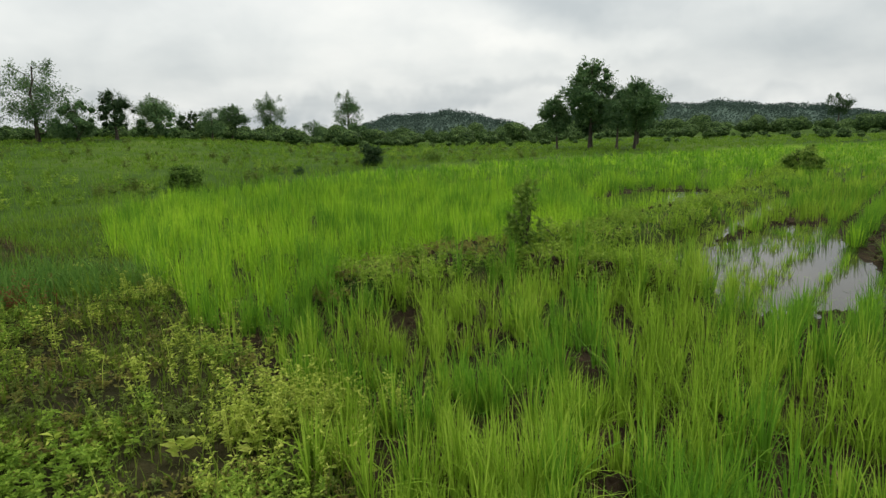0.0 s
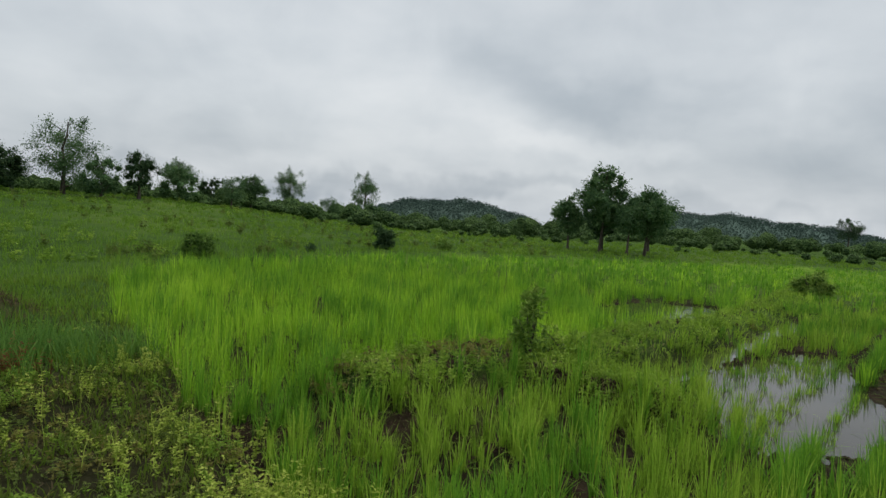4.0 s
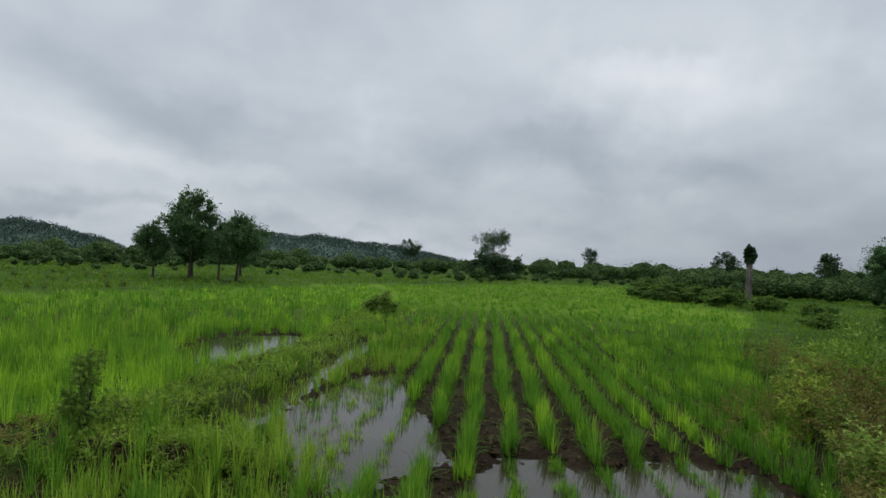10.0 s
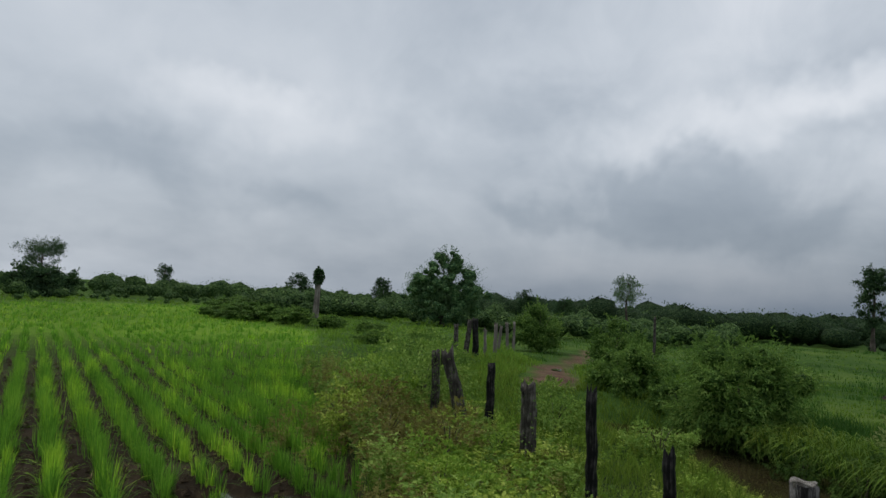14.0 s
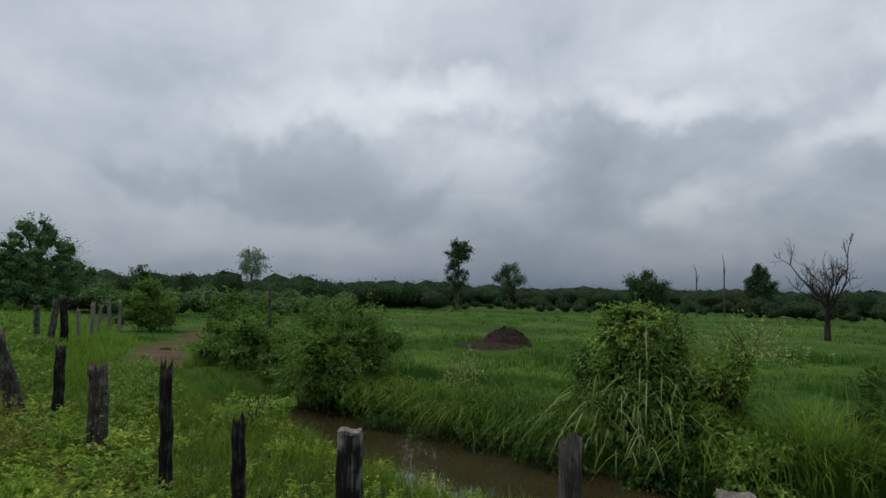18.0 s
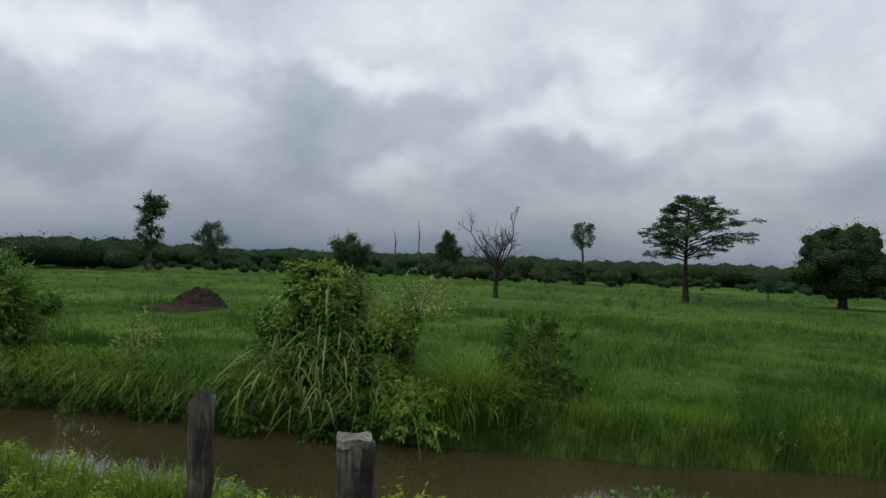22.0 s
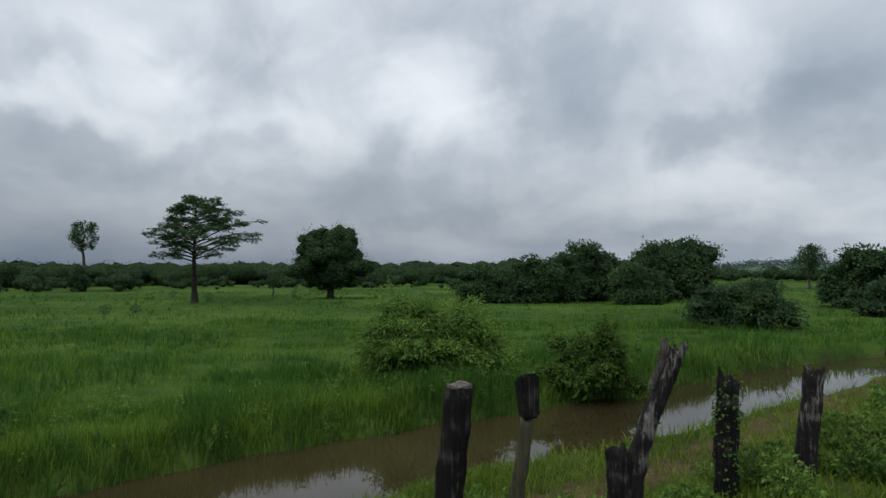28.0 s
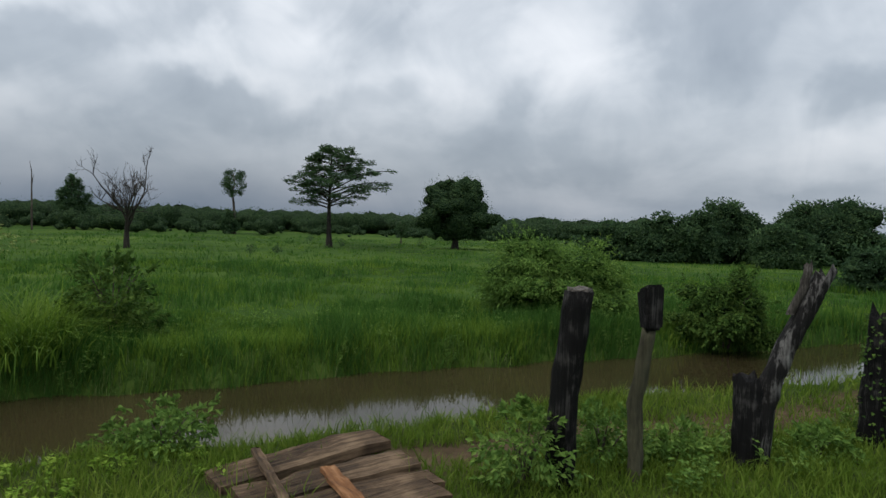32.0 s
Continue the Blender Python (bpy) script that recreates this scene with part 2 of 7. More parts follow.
def ground_material():
    m, nt, out = material("meadow_and_mud")
    pos = place_vec(nt)
    fine, coarse, wide = noise_node(nt, pos, 14.0, 6.0, 0.65), noise_node(nt, pos, 1.3, 5.0, 0.6), noise_node(nt, pos, 0.09, 4.0, 0.55)
    f = math_node(nt, "ADD", math_node(nt, "MULTIPLY", fine, 0.4), math_node(nt, "MULTIPLY", coarse, 0.6))
    f2 = math_node(nt, "ADD", math_node(nt, "MULTIPLY", f, 0.5), math_node(nt, "MULTIPLY", wide, 0.5))
    grass = ramp_node(nt, f2, [(0.38, (0.022, 0.046, 0.011)), (0.5, (0.046, 0.094, 0.018)), (0.60, (0.086, 0.136, 0.027))])
    mud = ramp_node(nt, f, [(0.34, (0.010, 0.007, 0.0045)), (0.52, (0.030, 0.022, 0.013)), (0.68, (0.072, 0.053, 0.032))])
    track = ramp_node(nt, f, [(0.34, (0.06, 0.038, 0.026)), (0.52, (0.12, 0.075, 0.052)), (0.68, (0.19, 0.125, 0.09))])
    rice = ramp_node(nt, f2, [(0.38, (0.07, 0.135, 0.016)), (0.52, (0.11, 0.21, 0.02)), (0.64, (0.165, 0.27, 0.03))])
    a = {}
    for key in ("mud", "track", "rice"):
        a[key] = nt.nodes.new("ShaderNodeAttribute")
        a[key].attribute_name = key
    col = mix_color(nt, "MIX", a["rice"].outputs["Fac"], grass, rice)
    col = mix_color(nt, "MIX", a["mud"].outputs["Fac"], col, mud)
    col = mix_color(nt, "MIX", a["track"].outputs["Fac"], col, track)
    wet = math_node(nt, "SUBTRACT", 0.95, math_node(nt, "MULTIPLY", a["mud"].outputs["Fac"], 0.2))
    p = principled(nt, col, wet, 0.03, f, 1.0, 0.10)
    link_nodes(nt, p, 0, out, 0)
    return m


def water_material(name, deep, rough, ripple):
    """Silt-laden standing water: cloudy body under a clear, nearly still surface."""
    m, nt, out = material(name)
    pos = place_vec(nt)
    body = ramp_node(nt, noise_node(nt, pos, 0.5, 3.0), [(0.35, tuple(c * 0.8 for c in deep)), (0.65, tuple(c * 1.25 for c in deep))])
    p = principled(nt, body, rough, 0.5, noise_node(nt, pos, 5.0, 2.0), ripple, 0.02)
    p.inputs["IOR"].default_value = 1.33
    link_nodes(nt, p, 0, out, 0)
    return m


def soil_material(name, dark, light):
    m, nt, out = material(name)
    pos = place_vec(nt)
    f = noise_node(nt, pos, 9.0, 8.0, 0.7)
    col = ramp_node(nt, f, [(0.36, dark), (0.66, light)])
    p = principled(nt, col, 0.95, 0.1, f, 1.0, 0.08)
    link_nodes(nt, p, 0, out, 0)
    return m


RICE = leaf_material("young_rice_blades", (0.0941, 0.2022, 0.0161), (0.277, 0.5268, 0.0353), (0.5462, 0.7645, 0.0812), 0.45, 0.35)
RICE_THIN = leaf_material("pale_rice_blades", (0.0885, 0.1738, 0.0183), (0.2635, 0.442, 0.042), (0.4798, 0.6446, 0.1027), 0.45, 0.6)
RICE_DEEP = leaf_material("rice_blades_deep_green", (0.0505, 0.1364, 0.0152), (0.1397, 0.3339, 0.0324), (0.2857, 0.4936, 0.0517), 0.45, 0.5)
GRASS = leaf_material("meadow_grass_blades", (0.028, 0.074, 0.014), (0.057, 0.143, 0.025), (0.118, 0.228, 0.040), 0.4, 0.3)
MEADOW = leaf_material("fresh_meadow_blades", (0.060, 0.124, 0.017), (0.122, 0.218, 0.028), (0.215, 0.318, 0.045), 0.4, 0.4)
TUFT = leaf_material("bluish_grass_blades", (0.05, 0.13, 0.025), (0.11, 0.24, 0.045), (0.20, 0.34, 0.08), 0.4, 0.4)
HEAP_STRAW = leaf_material("dark_wilted_straw", (0.045, 0.032, 0.018), (0.10, 0.074, 0.042), (0.21, 0.165, 0.09), 0.2, 1.0, 0.1, 0.8)
MARGIN_GRASS = leaf_material("field_grass_blades", (0.095, 0.185, 0.024), (0.155, 0.285, 0.034), (0.235, 0.365, 0.055), 0.4, 0.25)
BANK_GRASS = leaf_material("bank_grass_blades", (0.0723, 0.1318, 0.017), (0.136, 0.2253, 0.0255), (0.238, 0.306, 0.051), 0.4, 0.8)
FENCE_GRASS = leaf_material("fence_side_grass_blades", (0.064, 0.115, 0.015), (0.122, 0.200, 0.024), (0.225, 0.285, 0.050), 0.4, 0.9)
REED = leaf_material("reed_grass_blades", (0.0959, 0.1386, 0.0426), (0.1812, 0.2452, 0.0746), (0.3198, 0.3624, 0.1599), 0.35, 1.0)
STRAW = leaf_material("pale_dyke_straw", (0.16, 0.13, 0.055), (0.28, 0.24, 0.10), (0.45, 0.40, 0.19), 0.2, 1.0, 0.1, 0.8)
DRY = leaf_material("dry_straw", (0.135, 0.0945, 0.0473), (0.2295, 0.1755, 0.081), (0.378, 0.297, 0.1485), 0.2, 1.0, 0.1, 0.8)
WEED = leaf_material("herb_leaves", (0.0979, 0.1807, 0.0271), (0.2108, 0.3537, 0.0451), (0.4666, 0.5871, 0.1129), 0.35, 1.2)
WEED_PALE = leaf_material("pale_flowering_herb_leaves", (0.13, 0.205, 0.028), (0.33, 0.43, 0.065), (0.66, 0.72, 0.18), 0.35, 1.2)
CREEPER_TIPS = leaf_material("pale_creeper_leaves", (0.13, 0.18, 0.05), (0.25, 0.31, 0.10), (0.46, 0.49, 0.23), 0.3, 1.2)
RUST = leaf_material("rust_red_fern_leaves", (0.09, 0.04, 0.018), (0.19, 0.085, 0.035), (0.32, 0.17, 0.07), 0.3, 1.5)
WEED_RUST = leaf_material("rust_coloured_herb_leaves", (0.115, 0.098, 0.036), (0.205, 0.198, 0.052), (0.315, 0.320, 0.088), 0.3, 1.5)
OLIVE = leaf_material("olive_herb_leaves", (0.072, 0.102, 0.0264), (0.132, 0.186, 0.0408), (0.228, 0.288, 0.072), 0.3, 1.0)
BUSH = leaf_material("bush_leaves", (0.058, 0.118, 0.027), (0.126, 0.230, 0.046), (0.255, 0.370, 0.085), 0.3, 1.1)
BUSH_DEEP = leaf_material("dark_creeper_leaves", (0.033, 0.071, 0.017), (0.068, 0.132, 0.026), (0.145, 0.22, 0.046), 0.3, 1.1)
BUSH_LIGHT = leaf_material("light_bush_leaves", (0.0974, 0.1754, 0.0351), (0.185, 0.3118, 0.0545), (0.3898, 0.5067, 0.1169), 0.3, 1.4)
# both tree leaf colours are lifted and blued to carry distance haze
TREE = leaf_material("tree_leaves", (0.054, 0.112, 0.056), (0.103, 0.190, 0.078), (0.184, 0.285, 0.115), 0.3, 0.4)
TREE_DARK = leaf_material("dark_tree_leaves", (0.0323, 0.0679, 0.0362), (0.0594, 0.1131, 0.0497), (0.1113, 0.181, 0.0679), 0.25, 0.4)
SCRUB = leaf_material("scrub_leaves", (0.052, 0.100, 0.040), (0.100, 0.182, 0.058), (0.180, 0.285, 0.088), 0.25, 0.06)
# blue-grey distance haze is put into this hill foliage colour
HAZED_HILLWOOD = leaf_material("far_wood_leaves_hazed", (0.0799, 0.1179, 0.1027), (0.0951, 0.1408, 0.1179), (0.1141, 0.1654, 0.1293), 0.0, 0.01, 0.0, 1.0)
BARK = wood_material("grey_bark", (0.035, 0.028, 0.022), (0.085, 0.07, 0.056), (0.17, 0.15, 0.125), 2.0)
BARK_DARK = wood_material("dark_bark", (0.012, 0.010, 0.008), (0.03, 0.026, 0.021), (0.065, 0.057, 0.047), 2.0)
BARK_PALE = wood_material("bleached_dead_wood", (0.08, 0.07, 0.06), (0.17, 0.15, 0.13), (0.30, 0.28, 0.25), 2.0)
CHAR = wood_material("charred_weathered_wood", (0.003, 0.003, 0.003), (0.007, 0.0068, 0.0065), (0.16, 0.152, 0.14), 11.0, 0.04, pale=0.80)
CHAR_WORN = wood_material("charred_wood_worn_grey", (0.005, 0.005, 0.005), (0.014, 0.013, 0.012), (0.26, 0.25, 0.235), 9.0, 0.05, pale=0.66)
POST_GREY = wood_material("grey_weathered_wood", (0.018, 0.016, 0.013), (0.06, 0.053, 0.045), (0.19, 0.175, 0.155), 11.0, 0.05)
POST_MOSS = wood_material("lichened_pole_wood", (0.035, 0.0336, 0.021), (0.084, 0.0805, 0.049), (0.154, 0.147, 0.105), 5.0)
ENDGRAIN = wood_material("sawn_end_grain", (0.07, 0.06, 0.05), (0.20, 0.18, 0.155), (0.36, 0.34, 0.30), 12.0, 1.0)
PLANK = wood_material("rotting_plank_wood", (0.0216, 0.0147, 0.0094), (0.0918, 0.0607, 0.0359), (0.216, 0.1472, 0.0897), 7.0, 0.05, along="x")
BATTEN = wood_material("orange_batten_wood", (0.1, 0.045, 0.02), (0.26, 0.12, 0.05), (0.4, 0.22, 0.11), 7.0, 0.05, along="x")
MOUND = soil_material("termite_earth", (0.016, 0.011, 0.008), (0.060, 0.040, 0.029))
EARTH = soil_material("dug_earth", (0.022, 0.015, 0.010), (0.085, 0.06, 0.038))
# inner crown masses, most darker than their leaves: crown shade put into colour
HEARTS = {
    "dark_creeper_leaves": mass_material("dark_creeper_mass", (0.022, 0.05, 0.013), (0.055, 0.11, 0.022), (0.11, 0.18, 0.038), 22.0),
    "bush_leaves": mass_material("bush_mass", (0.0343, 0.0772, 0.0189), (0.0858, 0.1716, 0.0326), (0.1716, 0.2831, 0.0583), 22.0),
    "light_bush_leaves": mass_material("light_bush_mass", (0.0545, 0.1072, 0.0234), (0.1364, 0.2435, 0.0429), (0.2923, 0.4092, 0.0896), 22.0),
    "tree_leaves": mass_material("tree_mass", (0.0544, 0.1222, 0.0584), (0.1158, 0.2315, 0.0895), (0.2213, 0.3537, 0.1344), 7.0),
    "dark_tree_leaves": mass_material("dark_tree_inner_shade", (0.0168, 0.0373, 0.0186), (0.0372, 0.0731, 0.0306), (0.0744, 0.1191, 0.0441), 7.0),
    "scrub_leaves": mass_material("scrub_inner_shade", (0.032, 0.068, 0.026), (0.082, 0.152, 0.048), (0.155, 0.250, 0.076), 5.0),
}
GROUND = ground_material()
DITCH_WATER = water_material("brown_ditch_water", (0.038, 0.031, 0.014), 0.03, 0.03)
PADDY_WATER = water_material("grey_paddy_water", (0.035, 0.030, 0.020), 0.04, 0.03)

# ---- mesh helpers ----
def mesh_np(name, verts, mats, quads=None, tris=None, smooth=False, mat_of=None):
    """A mesh from numpy arrays of corners, four-sided and three-sided faces."""
    me = bpy.data.meshes.new(name)
    q = np.zeros((0, 4), int) if quads is None else np.asarray(quads, int).reshape(-1, 4)
    t = np.zeros((0, 3), int) if tris is None else np.asarray(tris, int).reshape(-1, 3)
    me.vertices.add(len(verts))
    me.vertices.foreach_set("co", np.asarray(verts, np.float32).ravel())
    me.loops.add(4 * len(q) + 3 * len(t))
    me.loops.foreach_set("vertex_index", np.concatenate([q.ravel(), t.ravel()]).astype(np.int32))
    me.polygons.add(len(q) + len(t))
    me.polygons.foreach_set("loop_start", np.concatenate([4 * np.arange(len(q)), 4 * len(q) + 3 * np.arange(len(t))]).astype(np.int32))
    me.polygons.foreach_set("use_smooth", np.full(len(q) + len(t), smooth))
    for mt in mats if isinstance(mats, (list, tuple)) else [mats]:
        me.materials.append(mt)
    if mat_of is not None:
        me.polygons.foreach_set("material_index", np.asarray(mat_of, np.int32))
    me.update(calc_edges=True)
    return me


def joined(pieces):
    """One (verts, quads, tris) from several."""
    vs, qs, ts, n = [], [], [], 0
    for v, q, t in pieces:
        vs.append(v)
        qs.append(np.asarray(q, int).reshape(-1, 4) + n)
        ts.append(np.asarray(t, int).reshape(-1, 3) + n)
        n += len(v)
    return np.concatenate(vs), np.concatenate(qs), np.concatenate(ts)


def part(name, geo, mat, parent=None, label="", smooth=False):
    v, q, t = geo
    ob = new(name, mesh_np(name, v, mat, q, t, smooth))
    if parent is not None:
        ob.parent = parent
    return tagged(ob, label)


def thing(name, x, y, z, label, category, group=""):
    ob = new(name)
    ob.location = (x, y, z)
    return tagged(ob, label, category, group)


def stuff(name, geo, mat, label, category):
    return tagged(part(name, geo, mat), label, category, kind="stuff")


def unit(a):
    return a / np.maximum(np.linalg.norm(a, axis=-1, keepdims=True), 1e-9)


def blades(rng, base, height, width, bend, seg=2, droop=0.25, toward=None):
    """Tapered blades of grass; bend: how far the tip leans, as a share of the height."""
    n = len(base)
    yaw, lean = rng.uniform(0, 2 * np.pi, n), rng.uniform(0, 2 * np.pi, n)
    side = np.stack([np.cos(yaw), np.sin(yaw), 0 * yaw], 1)
    out = np.stack([np.cos(lean), np.sin(lean), 0 * lean], 1)
    if toward is not None:
        out = unit(toward + 0.35 * out)
        side = unit(np.cross(out, (0, 0, 1.0)) + 0.3 * side)
    rows = []
    for k in range(seg + 1):
        s = k / seg
        mid = base + out * (bend * height * s**1.7)[:, None]
        mid[:, 2] += height * (s - droop * bend * s * s * 1.6)
        if k == seg:
            rows.append(mid[:, None])
        else:
            half = side * (0.5 * width * (1 - 0.55 * s))[:, None]
            rows.append(np.stack([mid - half, mid + half], 1))
    v = np.concatenate(rows, 1)
    per = 2 * seg + 1
    at = per * np.arange(n)[:, None]
    quads = np.concatenate([at + np.array([2 * k, 2 * k + 1, 2 * k + 3, 2 * k + 2]) for k in range(seg - 1)]) if seg > 1 else np.zeros((0, 4), int)
    tris = at + np.array([2 * seg - 2, 2 * seg - 1, 2 * seg])
    return v.reshape(-1, 3), quads, tris


def leaves(rng, base, way, length, width):
    """Folded leaves, each two triangles on a midrib."""
    n = len(base)
    way = unit(way)
    side = unit(np.cross(way, unit(rng.normal(size=(n, 3)) * 0.5 + (0, 0, 1.0))))
    up = np.cross(side, way)
    L, W = np.broadcast_to(length, n)[:, None], np.broadcast_to(width, n)[:, None]
    mid = base + way * L * 0.45 + up * W * 0.22
    v = np.stack([base, mid - side * W * 0.5, base + way * L - up * L * 0.12, mid + side * W * 0.5], 1)
    at = 4 * np.arange(n)[:, None]
    return v.reshape(-1, 3), np.zeros((0, 4), int), np.concatenate([at + np.array([0, 1, 2]), at + np.array([0, 2, 3])])


def tube(path, radii, sides=7, rng=None, rough=0.0, cap=True):
    path, radii = np.asarray(path, float), np.asarray(radii, float)
    n = len(path)
    along = unit(np.gradient(path, axis=0))
    ref = np.where(np.abs(along[:, 2:3]) > 0.9, np.array([[1.0, 0, 0]]), np.array([[0, 0, 1.0]]))
    a = unit(np.cross(along, ref))
    b = np.cross(along, a)
    ang = 2 * np.pi * np.arange(sides) / sides
    r = radii[:, None] * np.ones(sides)
    if rng is not None and rough:
        r = r * (1 + rough * (rng.normal(size=sides)[None] * 0.7 + rng.normal(size=(n, sides)) * 0.45))
    v = path[:, None] + r[..., None] * (np.cos(ang)[None, :, None] * a[:, None] + np.sin(ang)[None, :, None] * b[:, None])
    i, j = np.meshgrid(np.arange(n - 1), np.arange(sides), indexing="ij")
    j2 = (j + 1) % sides
    quads = np.stack([i * sides + j, i * sides + j2, (i + 1) * sides + j2, (i + 1) * sides + j], -1).reshape(-1, 4)
    v = v.reshape(-1, 3)
    tris = np.zeros((0, 3), int)
    if cap:
        v = np.concatenate([v, path[-1:]])
        k = np.arange(sides)
        tris = np.stack([(n - 1) * sides + k, (n - 1) * sides + (k + 1) % sides, np.full(sides, len(v) - 1)], 1)
    return v, quads, tris


# ---- plan of the land ----
DITCH = [(19.0, 3.2), (16.5, 2.3), (13.4, 0.75), (11.0, -0.8), (9.0, -1.95), (7.1, -2.55), (5.1, -4.05), (3.5, -5.4), (2.4, -6.6), (1.3, -7.55), (0.0, -8.6), (-1.9, -10.2), (-3.9, -12.0), (-5.4, -13.4), (-7.8, -15.1), (-11.5, -17.0)]
TRACK = [(15.0, 2.4), (16.0, 2.55), (17.5, 2.75), (21.0, 3.15), (24.0, 3.0), (29.0, 3.05), (34.0, 3.1)]
PATHWAY = [(-1.6, -4.0), (-2.9, -5.3), (-5.0, -7.6), (-8.5, -10.8), (-14.0, -15.0), (-22.0, -19.0)]
DYKE = [(-0.9, 5.55), (-0.72, 5.75), (-0.2, 6.4), (0.5, 6.85), (1.35, 7.5), (2.8, 9.0), (4.9, 11.6), (7.5, 15.0), (9.6, 18.3), (11.8, 21.5), (16.0, 28.0), (20.0, 37.0)]
DYKE_SIDE = [(0.3, 6.6), (0.9, 5.95), (1.4, 5.5)]
FOOTPATH = [(1.5, -3.9), (0.8, -4.57), (0.48, -4.88), (-0.44, -5.54), (-1.1, -6.1), (-1.75, -6.8), (-2.55, -7.8), (-4.0, -9.3), (-6.0, -11.5)]
PADDY = [(-0.4, 1.9), (-0.9, 3.1), (-1.4, 3.6), (-1.8, 4.3), (-2.5, 5.5), (-3.9, 7.3), (-6.0, 10.8), (-6.5, 15.6), (-3.9, 22.6), (2.5, 27.5), (14.0, 34.0), (28.0, 40.0), (50.0, 41.0), (44.0, 33.0), (26.0, 14.5), (13.8, 8.2), (8.6, 4.65), (6.6, 3.15), (4.5, 2.15), (2.5, 1.6), (1.0, 1.5)]
POOLS = [[(1.95, 5.3), (2.1, 4.7), (3.3, 5.0), (3.95, 6.1), (4.3, 7.2), (5.2, 8.8), (4.6, 9.2), (3.5, 8.2), (2.5, 7.3)],
         [(1.2, 6.4), (2.1, 6.8), (3.6, 8.6), (6.7, 12.4), (6.4, 13.0), (5.3, 12.0), (2.6, 9.1), (1.2, 7.6)],
         [(2.1, 2.8), (3.4, 2.0), (4.8, 2.5), (5.7, 3.3), (5.4, 3.95), (4.6, 4.2), (3.75, 4.9), (2.7, 4.2)],
         [(2.4, 10.3), (3.2, 10.1), (4.6, 11.9), (5.6, 13.3), (5.3, 14.1), (4.4, 14.6), (3.2, 13.6), (2.2, 12.0)],
         [(1.6, 13.4), (3.0, 14.0), (3.2, 14.8), (1.6, 14.4)]]


DIPS = [(-2.75, -5.3, 0.45, 0.25), (19.3, 2.85, 0.8, 0.09), (16.4, 2.2, 0.6, 0.07)]


def to_line(x, y, line):
    """Distance to a polyline, signed: positive on the right of its way."""
    best, sign = np.full(np.shape(x), 1e9), np.ones(np.shape(x))
    for (ax, ay), (bx, by) in zip(line, line[1:]):
        dx, dy = bx - ax, by - ay
        t = np.clip(((x - ax) * dx + (y - ay) * dy) / (dx * dx + dy * dy), 0, 1)
        px, py = x - ax - t * dx, y - ay - t * dy
        d = np.hypot(px, py)
        closer = d < best
        sign = np.where(closer, np.sign(px * dy - py * dx), sign)
        best = np.minimum(best, d)
    return best * sign


def inside(x, y, ring):
    odd = np.zeros(np.shape(x), bool)
    for (ax, ay), (bx, by) in zip(ring, ring[1:] + ring[:1]):
        if ay == by:
            continue
        odd ^= ((ay > y) != (by > y)) & (x < (bx - ax) * (y - ay) / (by - ay) + ax)
    return odd


def step(a, b, v):
    t = np.clip((v - a) / (b - a), 0, 1)
    return t * t * (3 - 2 * t)


def waves(x, y, size, seed):
    """Smooth uneven ground: a few crossed sine waves."""
    r = np.random.default_rng(seed)
    out = 0 * x
    for _ in range(6):
        a, p, k = r.uniform(0, 6.28), r.uniform(0, 6.28), r.uniform(0.6, 1.7) / size
        out = out + np.sin((x * np.cos(a) + y * np.sin(a)) * k * 6.28 + p)
    return out / 6


def ditch_side(x, y):
    """Distance from the ditch's middle: negative on the field side, positive on the meadow side."""
    return -to_line(x, y, DITCH)


def in_pool(x, y):
    out = np.zeros(np.shape(x), bool)
    wob = 0.15 * waves(x, y, 1.1, 5)
    for ring in POOLS:
        out |= inside(x + wob, y + wob, ring)
    return out


